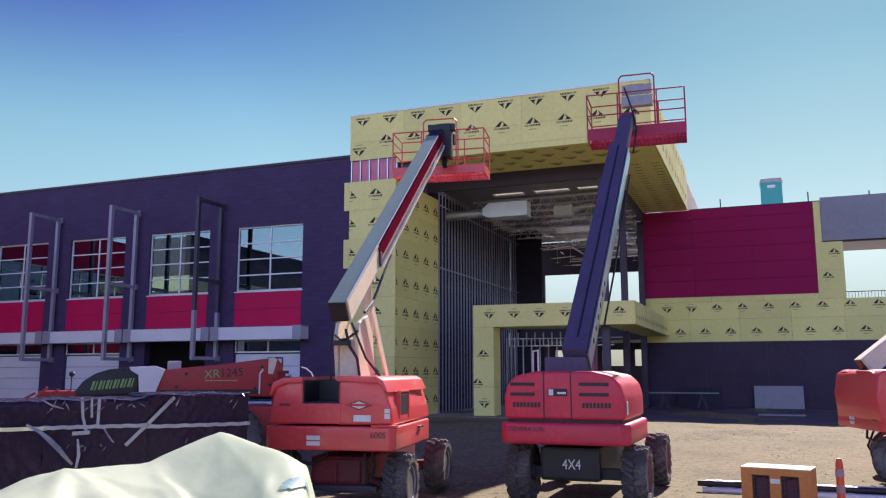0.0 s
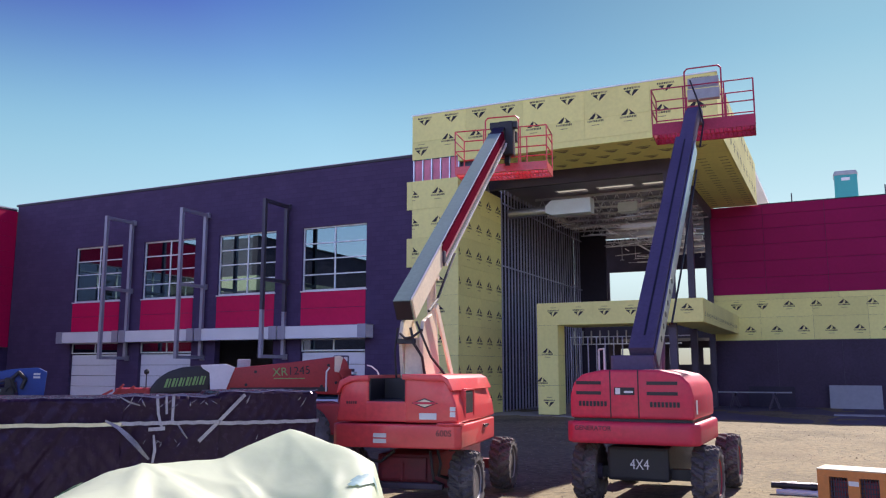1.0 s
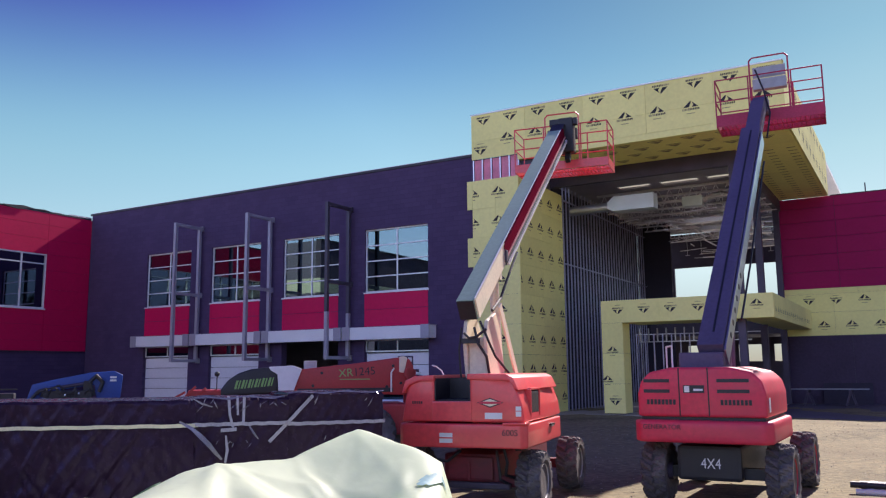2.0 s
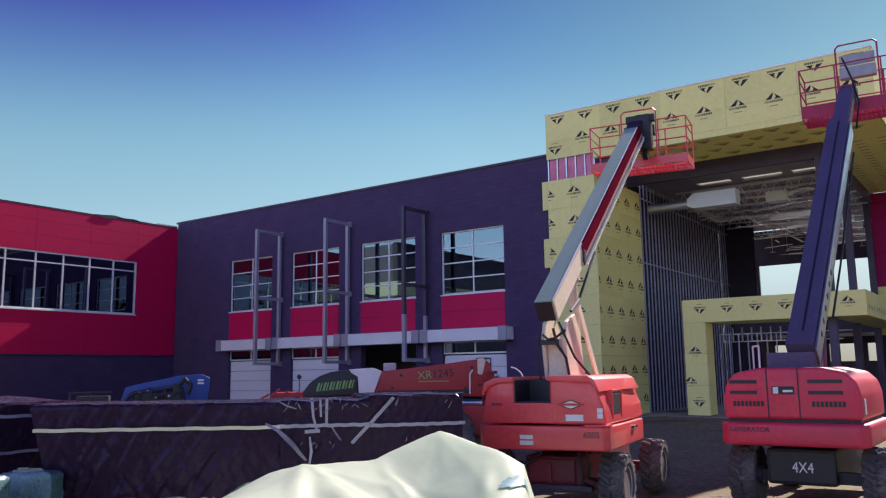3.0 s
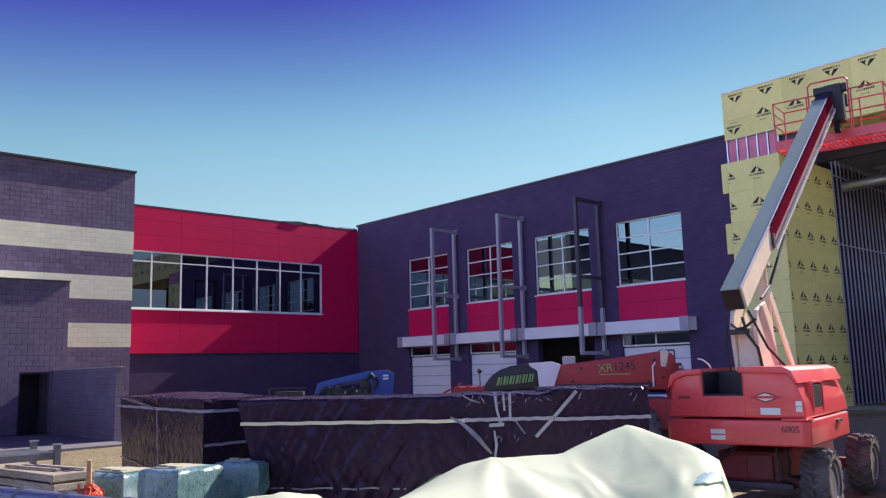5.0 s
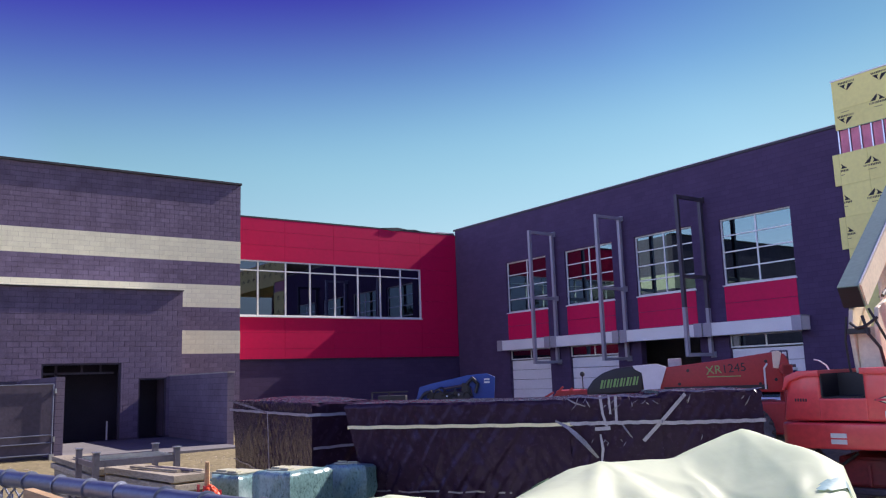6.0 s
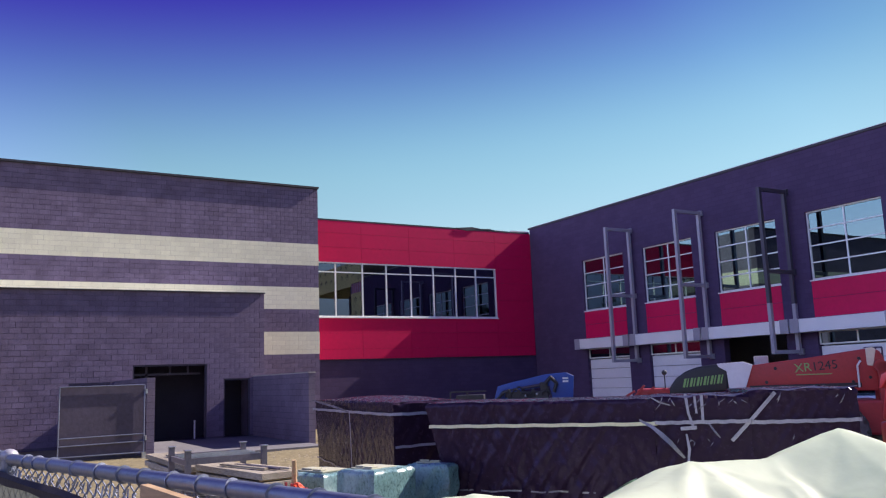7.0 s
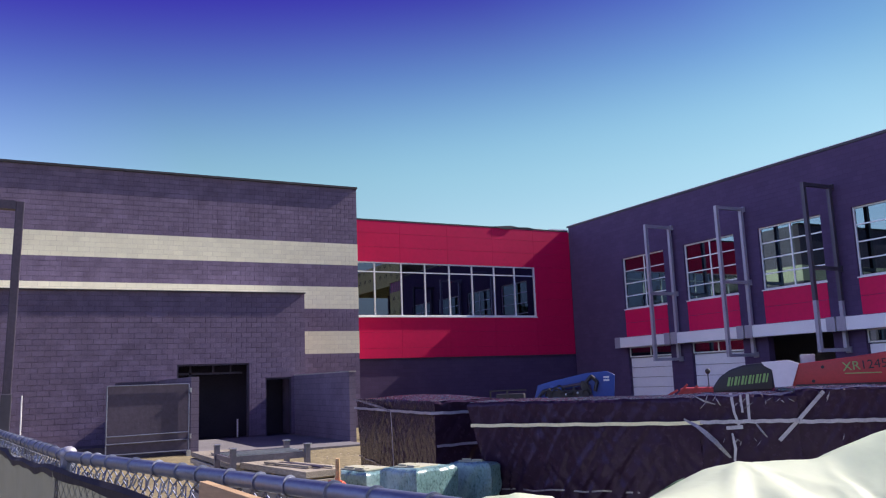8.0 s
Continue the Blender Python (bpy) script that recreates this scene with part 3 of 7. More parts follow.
# low entrance canopy
YC, XC0, XC1 = 32.0, -11.17, -4.63
can = thing("entrance_canopy", "low entrance canopy clad in yellow sheathing with printed marks", "canopy", None, "", "structure")
panel_grid(can, "sheathing_board", [XC0, -8.8, -6.7, XC1], [3.8, 4.70], YC, 0.05, "x", M_YEL, 0.004)
panel_grid(can, "sheathing_board", [32.06, 34.4, 36.8, 39.2, 41.6, 43.9], [3.8, 4.70], XC1, -0.05, "y", M_YEL, 0.004)
panel_grid(can, "sheathing_board", [XC0, -10.3], [0.25, 1.4, 2.6, 3.8], YC, 0.05, "x", M_YEL, 0.004)
panel_grid(can, "sheathing_board", [32.06, 32.9], [0.25, 1.4, 2.6, 3.8], -10.3, -0.05, "y", M_YEL, 0.004)
part("soffit_board", boxes(((-10.3, 32.06, 3.80), (XC1 - 0.06, 34.2, 3.85)), ((-5.9, 34.2, 3.80), (XC1 - 0.06, 43.9, 3.85))), M_YEL, can)
part("deck", boxes(((XC0 + 0.02, 32.06, 4.62), (XC1 - 0.06, 34.2, 4.69)), ((-5.9, 34.2, 4.62), (XC1 - 0.06, 43.9, 4.69))), M_YEL, can)
part("core", boxes(((XC0 + 0.02, 32.06, 0.22), (-10.36, 32.9, 4.6))), M_DARKSTEEL, can)
prints(can, [(XC0 + 0.7 + 1.05 * i, 4.32, i < 4) for i in range(6)] + [(-10.75, 2.7, False), (-11.0, 1.55, False), (-10.7, 0.75, True)], YC, "x", -1, 0.45)
prints(can, [(32.5 + 0.6 * i, 4.1, False) for i in range(18)], XC1, "y", 1, 0.3)

# ---- right wing ----
YR = 44.0
wall_east = solid("wall_east", wall_with_holes(-5.95, 14, 0.2, 10.3, YR + 0.06, YR + 0.4, [(3.72, 9.5, 5.5, 8.28)]), M_DARKSTEEL, "framed wall behind the red and yellow boards", "wall")
panel_grid(wall_east, "red_panel", [-5.95, -3.25, -0.4, 2.5], [5.78, 6.62, 7.46, 8.3, 9.1, 9.8, 10.32], YR, 0.05, "x", M_REDB, 0.008)
panel_grid(wall_east, "sheathing_board", [-5.95, -3.6, -1.2, 1.2, 3.6, 6.0, 8.4, 10.8, 14], [3.48, 4.62, 5.5], YR, 0.05, "x", M_YEL, 0.004)
panel_grid(wall_east, "sheathing_board", [-5.95, -2.5, 0.0, 2.5], [5.5, 5.78], YR, 0.05, "x", M_YEL, 0.004)
panel_grid(wall_east, "sheathing_board", [2.5, 3.72], [5.5, 6.9, 8.28], YR, 0.05, "x", M_YEL, 0.004)
panel_grid(wall_east, "sheathing_board", [2.5, 2.82], [8.28, 10.32], YR, 0.05, "x", M_YEL, 0.004)
panel_grid(wall_east, "precast_panel", [2.82, 8.0, 14], [8.32, 10.5], YR - 0.06, 0.11, "x", M_CONCP, 0.008)
prints(wall_east, [(-4.7 + 1.22 * i, 5.2, i < 2) for i in range(13)] + [(-4.1 + 1.22 * i, 3.98, False) for i in range(13)] + [(3.3, 7.75, False), (2.95, 6.6, False)], YR, "x", -1, 0.5)
panel_grid(wall_east, "vapour_sheet", [-5.95, -2.9, 0.0, 3.1, 6.2, 9.3, 14], [0.22, 3.46], YR + 0.02, 0.03, "x", M_FABRIC, 0.01)
solid("roof_edge_east", boxes(((-3.4, YR - 0.02, 10.32), (2.81, YR + 0.4, 10.36))), M_COPING, "thin dark roof edge above the red boards", "trim")
solid("roof_east", boxes(((-3.4, 44.41, 9.9), (14, 60, 10.0))), M_ROOF, "flat roof of the far wing", "roof")
# ---- boom lifts ----
M_LIFT = mat("lift_orange_red", (0.80, 0.078, 0.080), 0.36, var=0.14, scale=3, bump=0.05, coat=0.35, tint=(0.70, 0.085, 0.080), spec=0.4)
M_LIFT2 = mat("lift_faded_red", (0.70, 0.042, 0.080), 0.5, var=0.18, scale=3, bump=0.06, coat=0.15, tint=(0.58, 0.045, 0.078), spec=0.35)
# basket red darkened, its shade put into the paint colour
M_CAGE = mat("shaded_maroon_paint", (0.42, 0.035, 0.085), 0.5, var=0.2, scale=5, bump=0.06, spec=0.3)
M_FLY = mat("dark_red_boom_paint", (0.13, 0.010, 0.025), 0.95, var=0.2, scale=4, bump=0.05, spec=0.0)
M_PINKEDGE = mat("pale_pink_edge", (0.52, 0.20, 0.22), 0.5, var=0.2, scale=9)
M_CREAM = mat("cream_boom_paint", (0.78, 0.68, 0.50), 0.5, var=0.14, scale=4, bump=0.08)
M_BOOMG = mat("pale_grey_boom_paint", (0.29, 0.40, 0.31), 0.65, var=0.12, scale=3, bump=0.05, spec=0.2)
M_BOOMB = mat("dark_blue_boom_paint", (0.105, 0.085, 0.145), 0.6, var=0.2, scale=3, bump=0.05, spec=0.3)
M_TYRE = mat("dusty_tyre_rubber", (0.10, 0.09, 0.088), 0.85, var=0.35, scale=8, bump=0.3, tint=(0.22, 0.20, 0.185))
M_RIM = mat("pale_rim_paint", (0.45, 0.44, 0.42), 0.6, var=0.2, scale=8)
M_REDRIM = mat("red_rim_paint", (0.42, 0.04, 0.05), 0.55, var=0.2, scale=8)
M_BLACK = mat("black_plastic", (0.02, 0.02, 0.022), 0.5, var=0.3, scale=8)
M_LABEL = mat("white_sticker", (0.75, 0.75, 0.72), 0.5, var=0.08, scale=20, bump=0)
M_LENS = mat("grey_mesh_panel", (0.35, 0.38, 0.40), 0.6, var=0.2, scale=20)


def lathe(bm, prof, axis_at=(0, 0, 0), seg=28):
    """Turns a profile of (along x, radius) round the x axis."""
    rings = []
    for a, r in prof:
        rings.append([bm.verts.new((axis_at[0] + a, axis_at[1] + r * math.cos(2 * math.pi * k / seg), axis_at[2] + r * math.sin(2 * math.pi * k / seg))) for k in range(seg)])
    for p, q in zip(rings, rings[1:]):
        for k in range(seg):
            bm.faces.new((p[k], q[k], q[(k + 1) % seg], p[(k + 1) % seg]))
    bm.faces.new(rings[0])
    bm.faces.new(rings[-1][::-1])
    bmesh.ops.recalc_face_normals(bm, faces=bm.faces[:])


def tyre_bm(R=0.455, w=0.36):
    bm = bmesh.new()
    h = w / 2
    n, sub_n = 16, 8
    seg = n * sub_n
    prof = [(-0.8, 0.56), (-1.0, 0.68), (-1.0, 0.82), (-1.0, 0.91), (-0.9, 0.955), (-0.62, 0.985), (-0.3, 1.0), (-0.05, 1.0), (0.05, 1.0), (0.3, 1.0), (0.62, 0.985), (0.9, 0.955), (1.0, 0.91), (1.0, 0.82), (1.0, 0.68), (0.8, 0.56)]
    rings = []
    for u, r in prof:
        ring = []
        for k in range(seg):
            # slanted lugs, staggered between the two halves of the tread
            ph = (k / sub_n + (0.5 if u > 0 else 0) + 0.75 * abs(u)) % 1
            lug = 1.0 if ph < 0.52 and abs(u) > 0.02 else 0.0
            rr = R * (r if r < 0.86 else r - 0.12 * (1 - lug))
            a = 2 * math.pi * k / seg
            ring.append(bm.verts.new((u * h * (1.0 + (0.03 * lug if r > 0.86 else 0)), rr * math.cos(a), rr * math.sin(a))))
        rings.append(ring)
    for p, q in zip(rings, rings[1:]):
        for k in range(seg):
            bm.faces.new((p[k], q[k], q[(k + 1) % seg], p[(k + 1) % seg]))
    bm.faces.new(rings[0])
    bm.faces.new(rings[-1][::-1])
    bmesh.ops.recalc_face_normals(bm, faces=bm.faces[:])
    return bm


def rim_bm(side, R=0.455, w=0.36):
    bm = bmesh.new()
    h = w / 2
    lathe(bm, [(side * h * 0.25, 0.02), (side * h * 0.25, R * 0.3), (side * h * 0.55, R * 0.36), (side * h * 0.5, R * 0.5), (side * h * 0.9, R * 0.56), (side * h * 0.7, R * 0.585), (-side * h * 0.7, R * 0.58), (-side * h * 0.6, 0.02)], seg=24)
    for k in range(8):
        a = 2 * math.pi * k / 8
        bm_tube(bm, (side * h * 0.2, R * 0.24 * math.cos(a), R * 0.24 * math.sin(a)), (side * h * 0.4, R * 0.24 * math.cos(a), R * 0.24 * math.sin(a)), 0.018, seg=6)
    return bm


TYRE_MESH = finish("tyre", tyre_bm(), M_TYRE)
RIM_MESH = {}


def wheel_on(parent, x, y, z, rim_mat, turn=0.0, side=0):
    s = 1 if (side or x) > 0 else -1
    bm = bmesh.new()
    bm_tube(bm, (-s * 0.22, 0, 0), (s * 0.06, 0, 0), 0.13, seg=14)
    w = part("wheel", bm, M_DARKSTEEL, parent)
    w.matrix_basis = pose(x, y, z, 0, 0, turn)
    ty = new("tyre", TYRE_MESH)
    ty.parent = w
    ty["label"] = "lugged dusty black tyre"
    ty.matrix_basis = pose(0, 0, 0, random.uniform(0, 20))
    key = (s, rim_mat.name)
    if key not in RIM_MESH:
        RIM_MESH[key] = finish("rim", rim_bm(s), rim_mat, True)
    r = new("rim", RIM_MESH[key])
    r.parent = w


def lettering(text, size, material, parent, m, name="lettering", label=""):
    """Flat letters in the built-in font, as a mesh; m is a pose whose x runs along the line and y up."""
    cu = bpy.data.curves.new("letters", "FONT")
    cu.body, cu.size, cu.extrude, cu.align_x, cu.align_y = text, size, 0.002, "CENTER", "CENTER"
    tmp = bpy.data.objects.new("letters", cu)
    scene.collection.objects.link(tmp)
    me = bpy.data.meshes.new_from_object(tmp.evaluated_get(bpy.context.evaluated_depsgraph_get()))
    bpy.data.objects.remove(tmp)
    me.materials.clear()
    me.materials.append(material)
    ob = new(name, me)
    ob.parent = parent
    ob.matrix_basis = m
    if label:
        ob["label"] = label
    return ob


def on_rear(x, y, z):
    """A pose for marks on a face that looks towards -y."""
    return pose(x, y, z, 90, 0, 0)


def basket_on(lift, tip, fwd, width, red, toe, tall, panel):
    """The work platform: floor, toe boards, posts and rails."""
    W, D, H = width, 0.92, 1.1
    bm = bmesh.new()
    for y in (0.01, D * 0.5, D - 0.01):
        bm_box(bm, (-W / 2, y - 0.02, -0.03), (W / 2, y + 0.02, 0.0))
    for k in range(int(W / 0.1)):
        x = -W / 2 + 0.1 * k
        bm_box(bm, (x, 0, 0.001), (x + 0.016, D, 0.018))
    b = part("basket", bm, red, lift, "red steel work platform with an open grating floor")
    b.matrix_basis = Matrix.Translation(tip) @ fwd
    part("toe_board", boxes(((-W / 2, -0.012, -0.04), (W / 2, 0.012, toe)), ((-W / 2, D - 0.012, -0.04), (W / 2, D + 0.012, toe)), ((-W / 2 - 0.012, 0.013, -0.04), (-W / 2 + 0.012, D - 0.013, toe)), ((W / 2 - 0.012, 0.013, -0.04), (W / 2 + 0.012, D - 0.013, toe))), red, b)
    for x in (-W / 2, -W * 0.18, W * 0.22, W / 2):
        for y in (0, D):
            bm = bmesh.new()
            bm_tube(bm, (x, y, toe), (x, y, H), 0.017, seg=8)
            part("post", bm, red, b)
    for z in (H, H * 0.78, H * 0.52):
        bm = bmesh.new()
        pts = [(-W / 2, 0, z), (-W / 2, D, z), (W / 2, D, z), (W / 2, 0, z), (-W / 2, 0, z)]
        if z != H * 0.78:
            bm_path(bm, pts, 0.017)
        else:
            bm_path(bm, pts[:2], 0.014)
            part("rail", bm, red, b)
            bm = bmesh.new()
            bm_path(bm, pts[2:4], 0.014)
        part("rail", bm, red, b)
    bm = bmesh.new()
    x0, x1 = -W * 0.16, W * 0.2
    bm_path(bm, [(x0, 0, toe), (x0, 0, tall - 0.07), (x0 + 0.07, 0, tall), (x1 - 0.07, 0, tall), (x1, 0, tall - 0.07), (x1, 0, toe)], 0.019)
    part("control_frame", bm, red, b)
    part("control_box", boxes(((x0 + 0.05, 0.03, H * 0.68), (x1 - 0.05, 0.22, H * 0.68 + 0.26), None, 0.02)), panel, b, "operator control box")
    if panel is M_LENS:
        part("notice_board", boxes(((x0 + 0.06, 0.10, H * 0.68 + 0.30), (x1 - 0.06, 0.13, H * 0.68 + 0.56), None, 0.008)), panel, b, "grey notice board")
    return b


def boom_lift_a(at, ground, tip, label, turn=0.0, low=False, size=1.0):
    """A straight-boom lift with a slotted hood, tail towards the viewer."""
    L = thing("boom_lift", label, "boom lift", at @ Matrix.Translation((0, 0, ground)) @ Matrix.Scale(size, 4), "boom lifts")
    # the chassis red is darkened to hold the shade below the turntable
    under = part("chassis", boxes(((-0.44, -1.15, 0.40), (0.44, 1.9, 0.84), None, 0.05), ((-0.8, -1.08, 0.36), (0.8, -0.92, 0.52)), ((-0.8, 1.52, 0.36), (0.8, 1.68, 0.52)), ((-0.36, -1.22, 0.46), (0.36, -1.151, 0.80), None, 0.03), ((-0.02, -1.29, 0.46), (0.02, -1.261, 0.74), None, 0.01)), mat("shaded_chassis_red", (0.20, 0.02, 0.03), 0.6, var=0.35, scale=4, tint=(0.09, 0.03, 0.035)), L, "red steel chassis darkened for shade under the body")
    spin = Matrix.Translation((0, 0.1, 0)) @ Matrix.Rotation(radians(turn), 4, "Z") @ Matrix.Translation((0, -0.1, 0))
    under.matrix_basis = spin
    for x in (-0.93, 0.93):
        for y in (-1.0, 1.6):
            p = spin @ Vector((x, y, 0.455))
            wheel_on(L, p.x, p.y, p.z, M_RIM, turn, x)
    for pts in ([(-0.62, -1.35, 0.95), (-0.5, -1.42, 0.78), (-0.30, -1.38, 0.74), (-0.1, -1.33, 0.9)], [(-0.7, -1.2, 0.9), (-0.58, -1.38, 0.62), (-0.45, -1.36, 0.5), (-0.3, -1.3, 0.42)], [(0.45, -1.3, 0.9), (0.5, -1.38, 0.7), (0.52, -1.36, 0.5), (0.6, -1.2, 0.42)], [(0.56, -1.28, 0.92), (0.62, -1.33, 0.74), (0.58, -1.3, 0.56), (0.7, -1.15, 0.5)]):
        bm = bmesh.new()
        bm_path(bm, pts, 0.022)
        part("hose", bm, M_BLACK, L)
    part("axle_guard", boxes(((-0.62, -1.24, 0.34), (0.62, -1.12, 0.43), None, 0.02)), M_DARKSTEEL, L)
    bm = bmesh.new()
    bm_tube(bm, (0, 0.1, 0.8), (0, 0.1, 0.98), 0.55, seg=28)
    part("slew_ring", bm, M_BLACK, L)
    bm = bmesh.new()
    bm_prism(bm, [(-0.84, -1.80), (0.96, -1.80), (1.04, -1.72), (1.04, -0.9), (1.0, 0.55), (0.6, 0.8), (-0.6, 0.8), (-0.86, 0.55), (-0.92, -0.9), (-0.92, -1.72)], 0.98, 1.32, "xy", 0.03)
    part("counterweight", bm, M_LIFT, L, "rounded orange counterweight tail", True)
    bm = bmesh.new()
    bm_prism(bm, [(-0.90, 1.34), (-0.37, 1.34), (-0.37, 1.98), (-0.62, 1.98), (-0.78, 1.92), (-0.81, 1.84)], -1.72, 0.4, "xz", 0.05)
    part("hood", bm, M_LIFT, L, "orange engine hood", True)
    bm = bmesh.new()
    prof = [(0.19, 1.34), (1.0, 1.34), (0.97, 1.58), (0.86, 1.90), (0.78, 1.96), (0.19, 2.0)]
    back = [bm.verts.new((x, -1.74, z)) for x, z in prof]
    mid = [bm.verts.new((x * (1.0 if x > 0.5 else 1), -0.5, z)) for x, z in prof]
    end = [bm.verts.new((x * (0.96 if x > 0.5 else 1), 0.75, 1.34 + (z - 1.34) * 0.93)) for x, z in prof]
    fs = [bm.faces.new(back[::-1]), bm.faces.new(end)]
    for a, b in ((back, mid), (mid, end)):
        for i in range(len(prof)):
            j = (i + 1) % len(prof)
            fs.append(bm.faces.new((a[i], a[j], b[j], b[i])))
    bmesh.ops.recalc_face_normals(bm, faces=fs)
    bmesh.ops.bevel(bm, geom=bm.edges[:], offset=0.04, segments=3, affect="EDGES", profile=0.6)
    hood = part("hood", bm, M_LIFT, L, "orange engine hood with an air opening", True)
    part("air_opening", boxes(((0.90, -1.28, 1.44), (0.988, -0.82, 1.78), None, 0.03)), M_BLACK, hood, "black air opening")
    part("opening_frame", boxes(((0.90, -1.33, 1.40), (1.0, -1.285, 1.80), None, 0.012), ((0.90, -0.815, 1.40), (1.0, -0.77, 1.80), None, 0.012), ((0.90, -1.284, 1.785), (0.995, -0.816, 1.82), None, 0.012)), M_LIFT, hood)
    bm = bmesh.new()
    bm_prism(bm, [(0.17, 1.955), (0.80, 1.93), (0.91, 1.80), (0.94, 1.80), (0.86, 1.975), (0.76, 2.025), (0.17, 2.035)], -1.80, 0.62, "xz", 0.014)
    part("hood_lid", bm, M_LIFT, hood, "rounded lid with an overhanging lip", True)
    bm = bmesh.new()
    bm_prism(bm, [(-0.36, 1.93), (-0.60, 1.93), (-0.76, 1.87), (-0.84, 1.76), (-0.87, 1.76), (-0.82, 1.94), (-0.66, 2.01), (-0.36, 2.02)], -1.77, 0.35, "xz", 0.014)
    part("hood_lid", bm, M_LIFT, L, "rounded lid with an overhanging lip", True)
    part("skirt_ledge", boxes(((0.70, -1.835, 1.315), (1.06, -1.62, 1.345), None, 0.012)), M_LIFT, L)
    part("steel_latch", boxes(((1.03, -0.30, 1.20), (1.06, -0.18, 1.24), None, 0.008)), M_STEEL, hood)
    part("grab_handle", boxes(((0.985, -0.35, 1.22), (1.06, -0.1, 1.25))), M_BLACK, hood)
    part("slot_floor", boxes(((-0.40, -1.748, 1.35), (0.22, 0.4, 1.64), None, 0.02)), M_LIFT, L)
    part("slot", boxes(((-0.36, -1.69, 1.645), (0.18, 0.4, 1.66)), ((-0.372, -1.70, 1.66), (-0.352, 0.4, 1.97)), ((0.17, -1.70, 1.66), (0.19, 0.4, 1.97)), ((-0.35, -1.1, 1.66), (0.165, -1.05, 1.965))), M_BLACK, L, "black slot for the boom")
    if low:
        bm = bmesh.new()
        bm_prism(bm, [(-1.70, 1.04), (-1.5, 0.99), (-1.05, 0.99), (-1.05, 2.05), (-1.68, 2.05), (-1.80, 1.97), (-1.86, 1.6), (-1.82, 1.2)], -0.80, 1.07, "yz", 0.06)
        part("tail_shell", bm, M_LIFT, L, "rounded orange tail panel", True)
    # marks on the tail
    bm = bmesh.new()
    bm.faces.new([bm.verts.new(p) for p in ((0.30, -1.745, 1.62), (0.50, -1.745, 1.55), (0.70, -1.745, 1.62), (0.50, -1.745, 1.69))])
    part("badge", bm, M_BLACK, L, "black diamond badge")
    bm = bmesh.new()
    bm.faces.new([bm.verts.new(p) for p in ((0.34, -1.749, 1.62), (0.50, -1.749, 1.565), (0.66, -1.749, 1.62), (0.50, -1.749, 1.675))])
    part("badge", bm, M_CREAM, L)
    part("badge_bar", boxes(((0.33, -1.756, 1.605), (0.67, -1.75, 1.637))), M_LIFT2, L)
    part("sticker", boxes(((0.42, -1.752, 1.39), (0.68, -1.746, 1.48))), M_LABEL, L)
    part("sticker", boxes(((0.88, -1.750, 1.43), (0.96, -1.744, 1.50))), M_LABEL, L)
    part("sticker", boxes(((0.88, -1.750, 1.51), (0.96, -1.744, 1.57))), M_LABEL, L)
    part("sticker", boxes(((-0.26, -1.812, 1.13), (-0.06, -1.802, 1.19))), M_LABEL, L)
    part("sticker", boxes(((-0.26, -1.812, 1.05), (-0.06, -1.802, 1.11))), M_LABEL, L)
    part("number_mark", boxes(*[((-0.72 + 0.035 * i, -1.728, 1.60), (-0.70 + 0.035 * i, -1.722, 1.64)) for i in range(5)]), M_BLACK, L)
    lettering("600S", 0.12, M_BLACK, L, on_rear(0.80, -1.803, 1.2), "model_mark", "black model letters")
    bm = bmesh.new()
    bm_path(bm, [(-0.62, -0.6, 1.97), (-0.68, -0.58, 2.08), (-0.78, -0.56, 2.15), (-0.86, -0.55, 2.17)], 0.011)
    part("hose", bm, M_LABEL, L)
    # boom
    P = Vector((-0.1, -1.25, 2.28)) if low else Vector((-0.1, -0.6, 3.0)) / size
    T = Vector(tip) / size
    d = (T - P).normalized()
    up = Vector((1, 0, 0)).cross(d).normalized()
    def along(s, u=0.0, r=0.0):
        return P + d * s + up * u + Vector((1, 0, 0)) * r
    ln = (T - P).length
    bm = bmesh.new()
    # where the side of the outer section is cut open
    q0 = 0.30 if low else 0.19
    bm_bar(bm, along(-0.35, 0.035), along(ln * 0.93, 0.035), 0.29, 0.35, up)
    part("boom", bm, M_CREAM if low else M_BOOMG, L, "cream telescopic boom" if low else "pale grey telescopic boom")
    bm = bmesh.new()
    bm_bar(bm, along(-0.32, 0.03, 0.158), along(ln * (q0 + 0.01), 0.03, 0.158), 0.03, 0.335, up)
    part("boom_side_plate", bm, M_CREAM, L)
    bm = bmesh.new()
    bm_bar(bm, along(ln * q0, 0.08, 0.165), along(ln * 0.95, 0.08, 0.165), 0.05, 0.22, up)
    part("fly_boom", bm, M_FLY, L, "dark red inner boom section")
    bm = bmesh.new()
    bm_bar(bm, along(ln * (q0 - 0.01), -0.09, 0.168), along(ln * 0.95, -0.09, 0.168), 0.04, 0.13, up)
    part("boom_slot", bm, M_BLACK, L, "black slot along the boom")
    bm = bmesh.new()
    bm_box(bm, along(ln * q0, -0.02, 0.15) - Vector((0.03, 0.06, 0.11)), along(ln * q0, -0.02, 0.15) + Vector((0.06, 0.06, 0.11)), None, 0.015)
    part("boom_collar", bm, M_DARKSTEEL, L)
    bm = bmesh.new()
    bm_bar(bm, along(ln * q0, -0.035, 0.185), along(ln * 0.95, -0.035, 0.185), 0.04, 0.035, up)
    part("edge_strip", bm, M_PINKEDGE, L, "pale pink edge strip")
    bm = bmesh.new()
    bm_bar(bm, along(-0.30, 0.213, 0.15), along(ln * 0.93, 0.213, 0.15), 0.02, 0.012, up)
